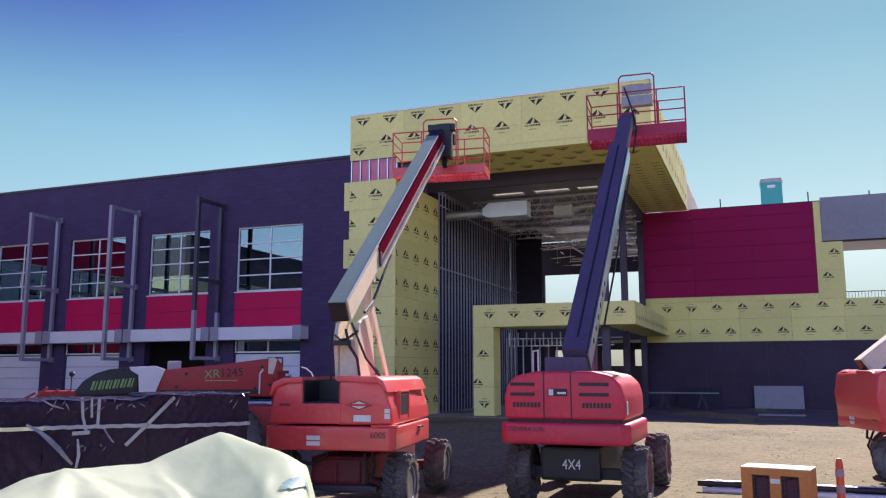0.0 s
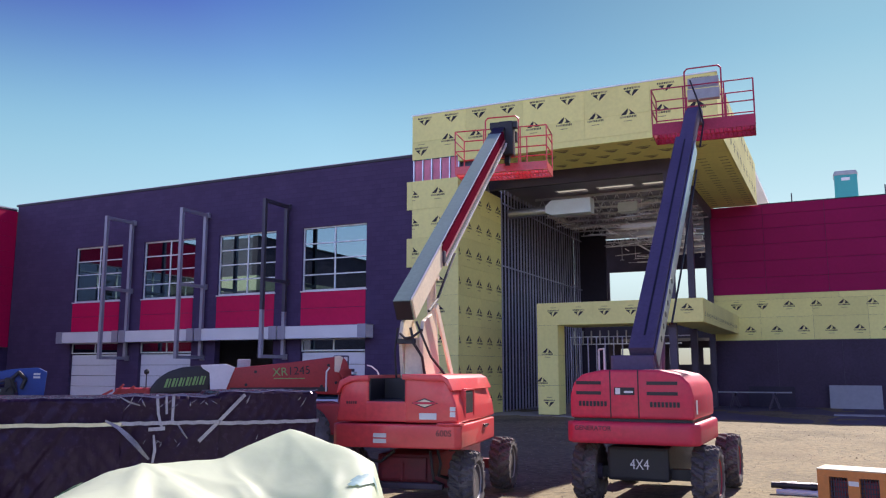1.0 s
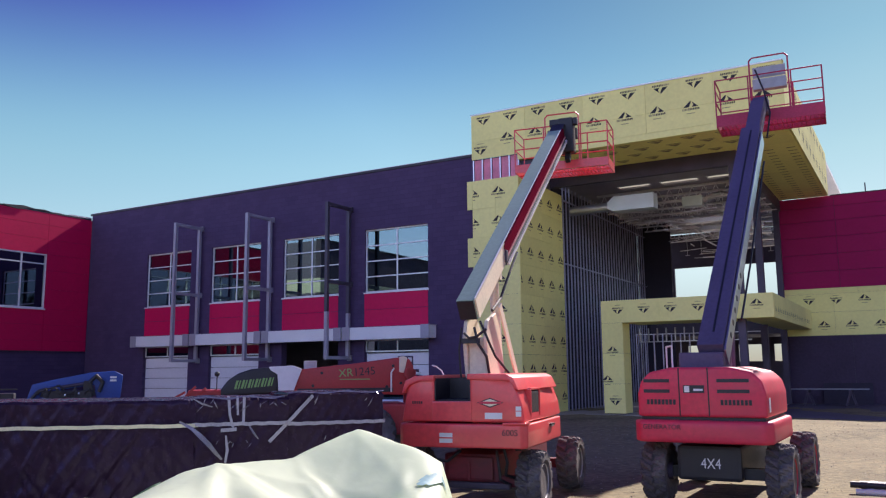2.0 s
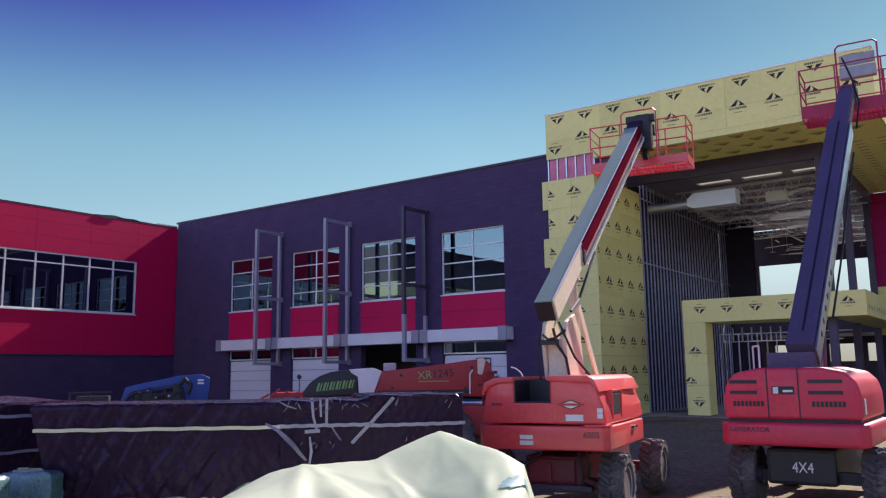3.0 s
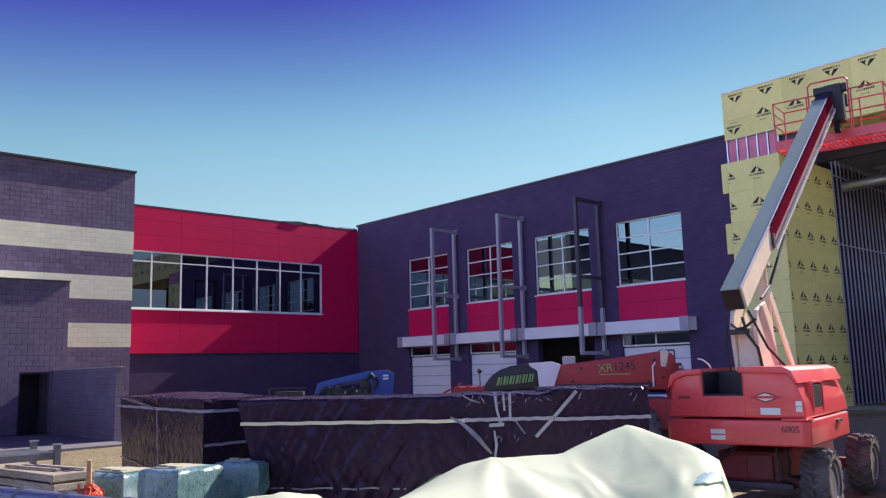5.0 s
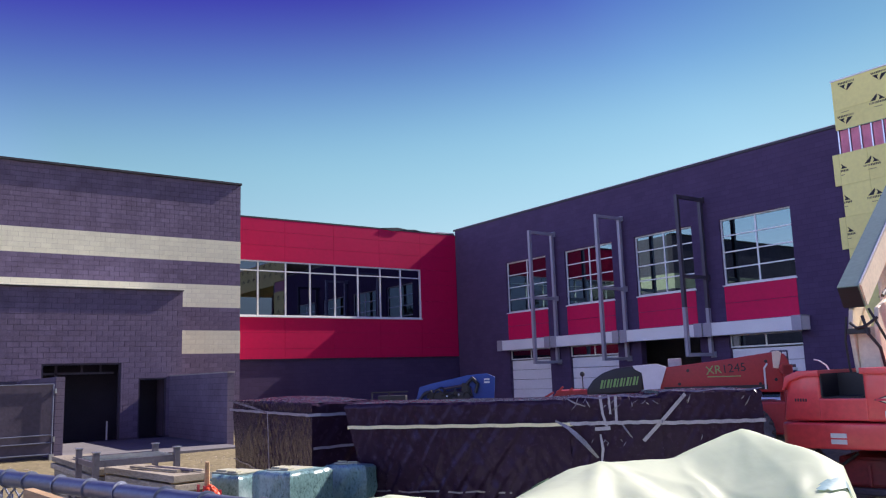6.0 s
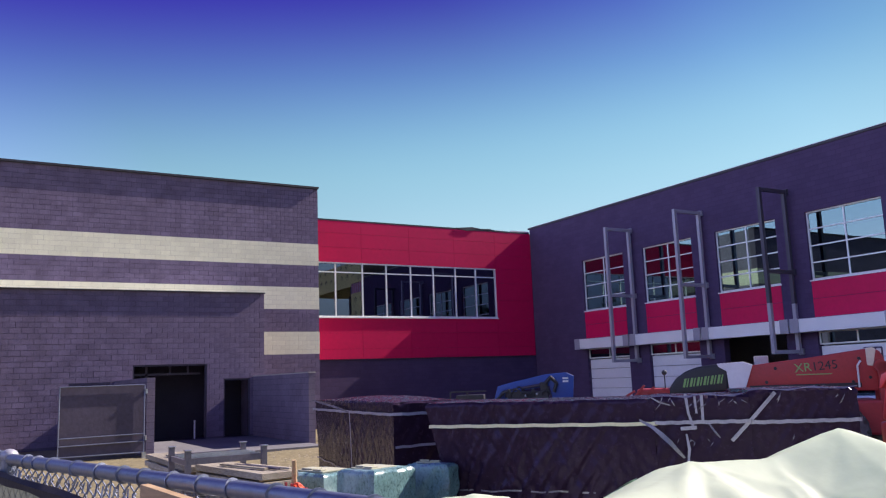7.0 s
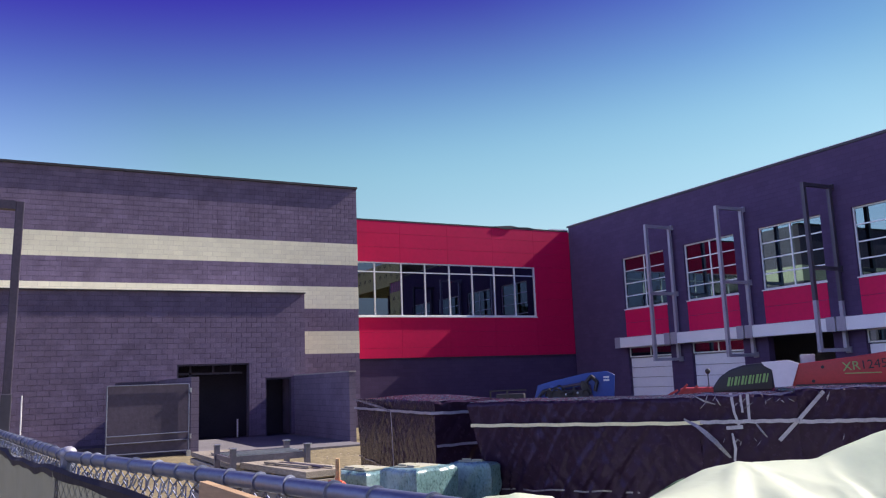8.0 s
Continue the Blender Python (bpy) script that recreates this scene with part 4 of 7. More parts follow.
    part("edge_strip", bm, M_LABEL, L)
    bm = bmesh.new()
    bm_bar(bm, along(ln * q0, -0.175, 0.18), along(ln * 0.97, -0.175, 0.18), 0.05, 0.035, up)
    for k in range(int((0.96 - q0) / 0.012)):
        q = ln * (q0 + 0.012 * k)
        bm_bar(bm, along(q, -0.175, 0.195), along(q + ln * 0.007, -0.175, 0.195), 0.05, 0.05, up)
    part("hose_track", bm, M_LABEL, L, "pale linked hose track")
    bm = bmesh.new()
    bm_bar(bm, along(-0.37, 0.035), along(-0.352, 0.035), 0.275, 0.33, up)
    part("boom_end_cap", bm, M_BLACK, L)
    # tower, links and hoses
    for x in () if low else (-0.17, 0.17):
        bm = bmesh.new()
        bm_prism(bm, [(-0.45, 1.4), (0.35, 1.4), (0.05, 2.05), (-0.15, 2.75), (-0.40, 3.0), (-0.82, 2.86), (-0.92, 2.60), (-0.80, 2.0)], x - 0.03, x + 0.03, "yz", 0.012)
        part("tower_plate", bm, M_CREAM, L, "cream tower plate")
    part("tower_web", boxes(((-0.135, -0.78, 1.5), (0.135, -0.45, 2.3 if low else 2.6))), M_CREAM, L)
    bm = bmesh.new()
    bm_tube(bm, (-0.1, 0.75, 1.62), along(1.25, -0.22, 0.0), 0.085, seg=14)
    bm_tube(bm, along(1.25, -0.22, -0.14), along(1.25, -0.22, 0.14), 0.07, seg=12)
    part("lift_cylinder", bm, M_CREAM, L)
    for x in (0.28, -0.24):
        bm = bmesh.new()
        bm_bar(bm, (x, 0.85, 1.55), along(0.15, -0.18, x + 0.1), 0.03, 0.14)
        part("link_arm", bm, M_CREAM, L)
    runs = [([along(2.2, -0.24, 0.22), along(1.5, -0.3, 0.22), along(0.8, -0.42, 0.2), along(0.2, -0.3, 0.22)], 0.025)]
    if not low:
        runs += [([(0.02, -0.97, 2.75), (0.08, -0.99, 2.5), (0.20, -0.93, 2.3), (0.22, -0.8, 1.9)], 0.022), ([(0.10, -0.92, 2.85), (0.22, -0.9, 2.55), (0.30, -0.8, 2.3), (0.46, -0.5, 2.0)], 0.019),
                 ([(-0.20, -0.95, 2.75), (-0.24, -0.96, 2.4), (-0.23, -0.93, 2.05), (-0.20, -0.88, 1.7)], 0.016), ([(-0.14, -1.0, 2.66), (-0.05, -1.02, 2.58), (0.06, -1.0, 2.6), (0.2, -0.92, 2.72)], 0.02)]
        part("hose_clamp", boxes(((-0.20, -0.99, 2.50), (0.10, -0.93, 2.58), None, 0.01)), M_BLACK, L)
    for pts, r in runs:
        bm = bmesh.new()
        bm_path(bm, pts, r)
        part("hose", bm, M_BLACK, L)
    bm = bmesh.new()
    bm_bar(bm, along(ln * 0.93), along(ln * 1.0), 0.30, 0.36, up)
    bm_box(bm, T + Vector((-0.02, -0.05, -0.55)), T + Vector((0.34, 0.30, 0.32)), None, 0.03)
    bm_box(bm, T + Vector((-0.26, 0.0, 0.14)), T + Vector((0.44, 0.16, 0.32)), None, 0.02)
    bm_bar(bm, T + Vector((0.16, 0.1, -0.75)), T + Vector((0.16, 0.35, -0.2)), 0.12, 0.16)
    part("boom_head", bm, M_BLACK, L, "black boom head and rotator")
    basket_on(L, T + Vector((-0.06, 0.30, -0.86)), Matrix(), 2.38, M_LIFT, 0.17, 1.40, M_BLACK)
    return L


def boom_lift_b(at, ground, tip, label):
    """A straight-boom lift with a broad louvred hood, tail towards the viewer."""
    L = thing("boom_lift", label, "boom lift", at @ Matrix.Translation((0, 0, ground)), "boom lifts")
    part("chassis", boxes(((-0.46, -1.35, 0.36), (0.46, 1.7, 0.86), None, 0.05), ((-0.75, -1.18, 0.38), (0.75, -1.02, 0.54)), ((-0.75, 1.32, 0.38), (0.75, 1.48, 0.54))), M_BLACK, L, "black steel chassis")
    for x in (-0.79, 0.97):
        for y in (-1.1, 1.4):
            wheel_on(L, x, y, 0.455, M_REDRIM)
    lettering("4X4", 0.21, M_LABEL, L, on_rear(0.03, -1.356, 0.60) @ Matrix.Diagonal((0.8, 1, 1, 1)), "drive_mark", "grey 4X4 lettering")
    bm = bmesh.new()
    bm_tube(bm, (0, 0.1, 0.86), (0, 0.1, 0.94), 0.6, seg=28)
    part("slew_ring", bm, M_BLACK, L)
    bm = bmesh.new()
    bm_prism(bm, [(-0.88, -1.74), (0.86, -1.74), (0.97, -1.60), (0.97, 0.2), (0.8, 0.55), (-0.8, 0.55), (-0.99, 0.2), (-0.99, -1.60)], 0.92, 1.24, "xy", 0.06)
    part("counterweight", bm, M_LIFT2, L, "rounded faded red counterweight", True)
    # black filler that paints the shadow between counterweight and hood
    part("shadow_gap", boxes(((-0.88, -1.60, 1.24), (0.86, 0.2, 1.285))), M_BLACK, L)
    bm = bmesh.new()
    bm_prism(bm, [(-0.92, 1.285), (0.90, 1.285), (0.90, 1.62), (0.85, 1.80), (0.72, 1.93), (0.40, 2.0), (-0.42, 2.0), (-0.74, 1.93), (-0.87, 1.80), (-0.92, 1.62)], -1.66, 0.3, "xz", 0.05)
    hood = part("hood", bm, M_LIFT2, L, "broad faded red hood with louvres", True)
    for x0, x1 in ((-0.82, -0.44), (0.24, 0.68)):
        for z in (1.63, 1.78):
            part("louvre", boxes(((x0, -1.672, z), (x1, -1.655, z + 0.05))), M_BLACK, hood)
    for x in (-0.30, 0.115):
        part("seam", boxes(((x - 0.008, -1.668, 1.30), (x + 0.008, -1.655, 1.99))), M_BLACK, hood)
    part("plate", boxes(((-0.24, -1.672, 1.63), (0.06, -1.662, 1.74))), M_BLACK, hood, "black maker's plate")
    part("plate_mark", boxes(((-0.22, -1.678, 1.64), (-0.15, -1.6725, 1.73)), ((-0.09, -1.678, 1.66), (0.04, -1.6725, 1.69))), M_LABEL, hood)
    for x in (-0.78, 0.28):
        part("number_mark", boxes(*[((x + 0.055 * i, -1.668, 1.46), (x + 0.038 + 0.055 * i, -1.661, 1.535)) for i in range(8)]), M_BLACK, hood)
    lettering("GENERATOR", 0.095, M_BLACK, L, on_rear(-0.56, -1.744, 1.14), "generator_mark", "black GENERATOR lettering")
    part("reflector", boxes(((0.903, -1.50, 1.36), (0.912, -1.40, 1.56))), M_LABEL, hood)
    bm = bmesh.new()
    bm_path(bm, [(-0.47, -1.3, 1.98), (-0.47, -1.3, 2.32), (-0.66, -0.9, 2.32)], 0.014)
    bm_path(bm, [(-0.66, -0.9, 2.32), (-0.66, -0.9, 1.95)], 0.014)
    part("grab_rail", bm, M_LABEL, L)
    P = Vector((0.06, -0.95, 2.12))
    T = Vector(tip)
    d = (T - P).normalized()
    up = Vector((1, 0, 0)).cross(d).normalized()
    def along(s, u=0.0, r=0.0):
        return P + d * s + up * u + Vector((1, 0, 0)) * r
    ln = (T - P).length
    part("boom_cradle", boxes(((-0.40, -1.2, 1.9), (0.26, -0.55, 2.22), None, 0.03)), M_BOOMB, L)
    bm = bmesh.new()
    bm_bar(bm, along(0.0, 0.05), along(ln * 0.80, 0.05), 0.38, 0.48, up)
    part("boom", bm, M_BOOMB, L, "dark blue telescopic boom")
    bm = bmesh.new()
    bm_bar(bm, along(0.3, 0.292, 0.02), along(ln * 0.78, 0.292, 0.02), 0.03, 0.012, up)
    part("boom_seam", bm, M_BLACK, L)
    bm = bmesh.new()
    bm_bar(bm, along(ln * 0.80, 0.03), along(ln * 0.97, 0.03), 0.28, 0.32, up)
    part("fly_boom", bm, M_BOOMB, L)
    bm = bmesh.new()
    bm_bar(bm, along(-0.05, 0.08, 0.215), along(ln * 0.78, 0.08, 0.215), 0.025, 0.30, up)
    track = part("hose_track", bm, M_STEEL, L, "worn steel hose track")
    for i in range(6):
        bm = bmesh.new()
        bm_tube(bm, along(0.45 + 0.3 * i, 0.08, 0.22), along(0.45 + 0.3 * i, 0.08, 0.232), 0.05, seg=12)
        part("track_hole", bm, M_BLACK, track)
    bm = bmesh.new()
    bm_path(bm, [along(ln * 0.12, -0.1, 0.30), along(ln * 0.3, -0.16, 0.29), along(ln * 0.5, -0.12, 0.28), along(ln * 0.7, -0.1, 0.27)], 0.018)
    part("hose", bm, M_BLACK, L)
    bm = bmesh.new()
    bm_path(bm, [along(ln * 0.86, -0.3, 0.2), along(ln * 0.95, -0.1, 0.24), along(ln * 1.02, 0.2, 0.1), along(ln * 1.08, 0.5, -0.08)], 0.02)
    part("hose", bm, M_BLACK, L)
    bm = bmesh.new()
    bm_tube(bm, (0.0, 0.5, 1.5), along(1.7, -0.22), 0.09, seg=14)
    part("lift_cylinder", bm, M_BOOMB, L)
    bm = bmesh.new()
    bm_bar(bm, along(ln * 0.96), T + Vector((0, 0.1, 0.0)), 0.26, 0.30, up)
    bm_box(bm, T + Vector((-0.16, 0.0, -0.25)), T + Vector((0.16, 0.35, 0.12)), None, 0.03)
    part("boom_head", bm, M_BOOMB, L)
    basket_on(L, T + Vector((0.14, 0.35, -0.33)), pose(0, 0, 0, 0, 0, 4), 2.32, M_CAGE, 0.24, 1.52, M_LENS)
    return L


boom_lift_a(pose(-5.95, 11.8, 0, 0, 0, 9.4), ground_z(-5.95, 11.8), (-0.12, 6.05, 7.5), "orange straight boom lift parked on the yard, boom raised", size=0.94)
boom_lift_b(pose(-2.93, 14.1, 0, 0, 0, 0), ground_z(-2.93, 14.1), (0.08, 5.35, 7.98), "faded red straight boom lift with dark blue boom raised")
boom_lift_a(pose(3.12, 17.85, 0, 0, 0, -73), ground_z(3.12, 17.85), (-0.1, 6.6, 8.2), "orange boom lift parked by the far wing, tail outward", -22, True)

# ---- steel frames and sunshade band on the block wing ----
M_FRAMED = mat("dark_frame_steel", (0.07, 0.065, 0.085), 0.5, 0.2, var=0.15, scale=3)
for xf in (-30.95, -26.3, -21.7):
    f = thing("sunshade_bracket", "tall grey primed steel bracket fixed to the block wall", "steel bracket", pose(xf, 0, 0), "sunshade brackets")
    def tube_part(name, lo, hi):
        # the third frame is dark above 4.5 m, grey below
        if xf > -22 and hi[2] > 5:
            if lo[2] < 4.5:
                part(name, boxes((lo, (hi[0], hi[1], 4.5))), M_PAINTG, f)
                lo = (lo[0], lo[1], 4.501)
            part(name, boxes((lo, hi)), M_FRAMED, f)
        else:
            part(name, boxes((lo, hi)), M_PAINTG, f)
    tube_part("outer_post", (-0.075, 27.6, 2.50), (0.075, 27.75, 9.22))
    tube_part("inner_post", (-0.075, 29.12, 2.50), (0.075, 29.27, 9.22))
    for z in (2.50, 5.72, 9.07):
        tube_part("rung", (-0.07, 27.751, z), (0.07, 29.119, z + 0.14))
        tube_part("bracket", (-0.10, 29.271, z - 0.05), (0.10, 29.395, z + 0.19))
band_x = [-35.2, -30.95, -26.3, -21.7, -17.25]
for a, b in zip(band_x, band_x[1:]):
    s = thing("sunshade_beam", "pale steel channel beam above the ground-floor doors", "beam", pose(a, 0, 0), "sunshade beams")
    w = b - a
    part("channel", boxes(((0.10, 28.75, 3.32), (w - 0.10, 28.79, 3.84)), ((0.10, 28.791, 3.80), (w - 0.10, 29.38, 3.84)), ((0.10, 28.791, 3.32), (w - 0.10, 29.38, 3.36))), M_ALU, s)
    for x in (0.085, w - 0.115):
        part("end_plate", boxes(((x, 28.76, 3.33), (x + 0.03, 29.37, 3.83))), M_ALU, s)
    for x in (0.02, w - 0.45):
        part("end_bracket", boxes(((x, 28.72, 3.30), (x + 0.40, 28.748, 3.86)), ((x, 28.749, 3.845), (x + 0.40, 29.38, 3.87))), M_PAINTG, s)
for i, x in enumerate(WIN_X):
    if i == 2:
        continue
    d = thing("door_%d" % (i + 1), "white sectional overhead door with a glazed transom", "door", pose(x, YD, 0.2), "overhead doors", "structure")
    for k in range(5):
        part("door_section", boxes(((0.03, 0.16, 0.02 + 0.51 * k), (WW - 0.03, 0.20, 0.505 + 0.51 * k))), M_WHITE, d)
    part("transom_frame", boxes(((0, 0.12, 2.60), (WW, 0.2, 2.66)), ((0, 0.12, 3.08), (WW, 0.2, 3.14)), ((0, 0.12, 2.66), (0.06, 0.2, 3.08)), ((WW - 0.06, 0.12, 2.66), (WW, 0.2, 3.08)), ((1.6, 0.12, 2.66), (1.66, 0.2, 3.08))), M_ALU, d)
    for a, b in ((0.06, 1.6), (1.66, WW - 0.06)):
        part("pane", boxes(((a, 0.15, 2.66), (b, 0.162, 3.08))), M_GLASS, d)
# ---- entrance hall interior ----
# rear wall and floor edge carry the hall's hazy gloom in their dark colour
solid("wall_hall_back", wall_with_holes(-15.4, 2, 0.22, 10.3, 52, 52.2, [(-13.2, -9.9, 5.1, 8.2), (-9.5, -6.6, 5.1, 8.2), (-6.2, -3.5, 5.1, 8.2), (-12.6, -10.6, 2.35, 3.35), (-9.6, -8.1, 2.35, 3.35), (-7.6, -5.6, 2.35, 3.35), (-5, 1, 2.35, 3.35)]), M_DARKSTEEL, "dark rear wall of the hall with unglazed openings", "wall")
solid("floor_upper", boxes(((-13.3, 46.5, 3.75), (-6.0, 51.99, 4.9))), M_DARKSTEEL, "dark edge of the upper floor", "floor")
stud_wall = thing("stud_wall", "galvanised steel stud wall along the hall, unboarded", "stud wall", None, "", "structure")
STUD = finish("stud", boxes(((0, 0, 0), (0.055, 0.04, 9.9))), M_STUD)
for i in range(31):
    s = new("stud", STUD)
    s.parent = stud_wall
    s.location = (-13.48, 33.98 + 0.406 * i, 0.22)
for z in (0.18, 6.6, 9.45):
    part("track", boxes(((-13.49, 33.95, z), (-13.405, 46.6, z + 0.035))), M_STUD, stud_wall)
# the near-black colour stands for the unlit depth behind the studs
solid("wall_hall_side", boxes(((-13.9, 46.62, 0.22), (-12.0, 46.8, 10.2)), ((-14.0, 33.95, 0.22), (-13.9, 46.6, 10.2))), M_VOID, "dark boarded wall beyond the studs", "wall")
part_wall = thing("stud_wall", "low galvanised stud partition inside the entrance", "stud wall", None, "", "structure")
STUD2 = finish("stud", boxes(((0, 0, 0), (0.04, 0.09, 3.3))), M_STUD)
for i in range(7):
    s = new("stud", STUD2)
    s.parent = part_wall
    s.location = (-11.6 + 0.406 * i, 38.0, 0.22)
part("track", boxes(((-11.62, 37.99, 3.53), (-5.98, 38.1, 3.57))), M_STEEL, part_wall)
HANG = finish("stud", boxes(((0, 0, 0), (0.04, 0.09, 0.55))), M_STEEL)
for i in range(12):
    s = new("stud", HANG)
    s.parent = part_wall
    s.location = (-10.6 + 0.38 * i, 35.2, 3.15)
part("track", boxes(((-10.62, 35.19, 3.1), (-6.0, 35.3, 3.14))), M_STEEL, part_wall)
for y in (32.62, 37.6, 43.4):
    solid("column", boxes(((-6.0, y - 0.14, 0.22), (-5.72, y + 0.14, 9.74))), M_DARKSTEEL, "dark steel column at the hall's open side", "column")
# roof deck with open bays, joists and services
solid("ceiling", boxes(((-15.4, 37.6, 10.42), (-5.7, 52, 10.5)), ((-15.4, 33.9, 10.42), (-11.9, 37.6, 10.5)), ((-11.9, 34.71, 10.42), (-6.4, 36.95, 10.5)), ((-10.4, 36.95, 10.42), (-9.9, 37.6, 10.5)), ((-8.2, 36.95, 10.42), (-7.8, 37.6, 10.5)), ((-6.4, 33.9, 10.42), (-5.7, 37.6, 10.5)), ((-11.9, 33.9, 10.42), (-6.4, 34.7, 10.5))), M_DECK, "metal roof deck with open bays", "ceiling")
# translucent roof sheets close the open bays
M_SHEET = mat("translucent_roof_sheet", (0.75, 0.72, 0.62), 0.5, var=0.1, scale=3)
sn, sl = M_SHEET.node_tree.nodes, M_SHEET.node_tree.links
thin = sn.new("ShaderNodeBsdfTranslucent")
thin.inputs[0].default_value = (0.60, 0.60, 0.52, 1)
both = sn.new("ShaderNodeMixShader")
both.inputs[0].default_value = 0.8
sl.new(sn["Principled BSDF"].outputs[0], both.inputs[1])
sl.new(thin.outputs[0], both.inputs[2])
sl.new(both.outputs[0], sn["Material Output"].inputs[0])
for k, (x0, x1) in enumerate(((-11.9, -10.4), (-9.9, -8.2), (-7.8, -6.4))):
    solid("roof_sheet_%d" % (k + 1), boxes(((x0 - 0.05, 36.9, 10.505), (x1 + 0.05, 37.65, 10.515))), M_SHEET, "pale translucent sheet over an open roof bay", "roof sheet")
solid("wall_above_deck", boxes(((-15.4, 33.75, 10.42), (-5.7, 33.88, 12.1))), M_DARKSTEEL, "dark upstand above the hall roof", "wall")


def joist(y):
    j = thing("roof_joist", "open-web steel roof joist under the deck", "joist", pose(0, y, 0), "roof joists", "structure")
    part("chord", boxes(((-13.3, -0.05, 10.30), (-5.75, 0.05, 10.40))), M_BRIGHT, j)
    part("chord", boxes(((-13.3, -0.05, 9.70), (-5.75, 0.05, 9.76))), M_BRIGHT, j)
    bm = bmesh.new()
    n = 14
    for k in range(n):
        x = -13.2 + 7.4 * k / n
        bm_bar(bm, (x, 0, 9.74), (x + 3.7 / n, 0, 10.32), 0.03)
        bm_bar(bm, (x + 3.7 / n, 0, 10.32), (x + 7.4 / n, 0, 9.74), 0.03)
    part("web", bm, M_BRIGHT, j)


for y in np.arange(38.2, 52, 1.6):
    joist(float(y))
duct = thing("air_duct", "round galvanised air duct joined to a wrapped box", "duct", None, "ducts", "structure")
bm = bmesh.new()
bm_tube(bm, (-13.3, 34.6, 9.02), (-11.5, 34.6, 9.05), 0.21, seg=20)
for k in range(5):
    bm_tube(bm, (-13.0 + 0.34 * k, 34.6, 9.03), (-12.97 + 0.34 * k, 34.6, 9.03), 0.222, seg=20)
part("round_run", bm, M_STEEL, duct, "round galvanised duct", True)
bm = bmesh.new()
bm_prism(bm, [(-11.5, 8.90), (-11.5, 9.20), (-11.22, 9.44), (-9.45, 9.44), (-9.45, 8.78), (-11.22, 8.78)], 34.3, 34.95, "xz", 0.02)
part("wrapped_box", bm, M_INSUL, duct, "pale wrapped air box")
duct2 = thing("air_duct", "small pale wrapped air box with a flexible tail", "duct", None, "ducts", "structure")
part("wrapped_box", boxes(((-9.15, 38.0, 9.38), (-8.25, 38.6, 9.85), None, 0.02)), M_INSUL, duct2)
bm = bmesh.new()
bm_path(bm, [(-8.25, 38.3, 9.6), (-7.9, 38.3, 9.75), (-7.5, 38.5, 9.9), (-7.1, 38.7, 9.8), (-6.8, 38.9, 9.5), (-6.5, 39.0, 9.55)], 0.15, 12)
part("flexible_tail", bm, M_STEEL, duct2)
rg = random.Random(11)
for k in range(130):
    bm = bmesh.new()
    y, z = rg.uniform(37, 50), rg.uniform(8.3, 10.0)
    x = rg.uniform(-12, -6.6)
    if k % 5 == 0:
        bm_bar(bm, (x, y, z), (x + rg.uniform(-0.2, 0.2), min(51, y + rg.uniform(1, 4)), z + rg.uniform(-0.05, 0.05)), rg.choice((0.03, 0.06, 0.12)), 0.03)
    elif rg.random() < 0.72:
        bm_bar(bm, (x, y, z), (min(-6.05, x + rg.uniform(0.6, 2.2)), y + rg.uniform(-0.6, 0.6), z + rg.uniform(-0.1, 0.1)), rg.choice((0.025, 0.04, 0.14)), 0.025)
    else:
        bm_bar(bm, (x, y, z), (x, y, 10.2), 0.02)
        bm_bar(bm, (x - 0.12, y, z), (x + 0.15, y, z), 0.022)
    tagged(new("ceiling_service", finish("ceiling_service", bm, M_BRIGHT)), "bare steel conduit and hanger under the deck", "conduit", "ceiling services", "structure")
for k in range(5):
    bm = bmesh.new()
    y = 39 + 2.4 * k
    bm_box(bm, (-9.3 + 0.2 * k, y, 8.75), (-6.2, y + 0.5, 8.95))
    tagged(new("cable_tray", finish("cable_tray", bm, M_BRIGHT)), "galvanised cable tray hung below the joists", "cable tray", "cable trays", "structure")
# ---- wrapped crates ----
M_WRAP = mat("black_poly_wrap", (0.030, 0.016, 0.031), 0.25, var=0.2, scale=3, bump=0, spec=0.22)
# creased film: sharp ridges at two sizes, pulled askew
qn, ql = M_WRAP.node_tree.nodes, M_WRAP.node_tree.links
skew = qn.new("ShaderNodeMapping")
skew.inputs["Rotation"].default_value = (0.5, 0.6, 0.3)
skew.inputs["Scale"].default_value = (1.6, 1.6, 0.36)
ql.new(qn["Texture Coordinate"].outputs["Object"], skew.inputs[0])
warp = qn.new("ShaderNodeTexNoise")
warp.inputs["Scale"].default_value, warp.inputs["Detail"].default_value = 2.5, 2
ql.new(skew.outputs[0], warp.inputs[0])
bent = qn.new("ShaderNodeMix")
bent.data_type = "VECTOR"
bent.inputs[0].default_value = 0.22
ql.new(skew.outputs[0], bent.inputs[4])
ql.new(warp.outputs["Color"], bent.inputs[5])
nrm = None
for size, depth in ((6.0, 0.022), (19.0, 0.006)):
    cell = qn.new("ShaderNodeTexVoronoi")
    cell.inputs["Scale"].default_value = size
    ql.new(bent.outputs[1], cell.inputs["Vector"])
    bp = qn.new("ShaderNodeBump")
    bp.inputs["Strength"].default_value, bp.inputs["Distance"].default_value = 0.22, depth
    ql.new(cell.outputs["Distance"], bp.inputs["Height"])
    if nrm:
        ql.new(nrm, bp.inputs["Normal"])
    nrm = bp.outputs[0]
ql.new(nrm, qn["Principled BSDF"].inputs["Normal"])
qn["Principled BSDF"].inputs["Specular Tint"].default_value = (0.62, 0.52, 0.90, 1)
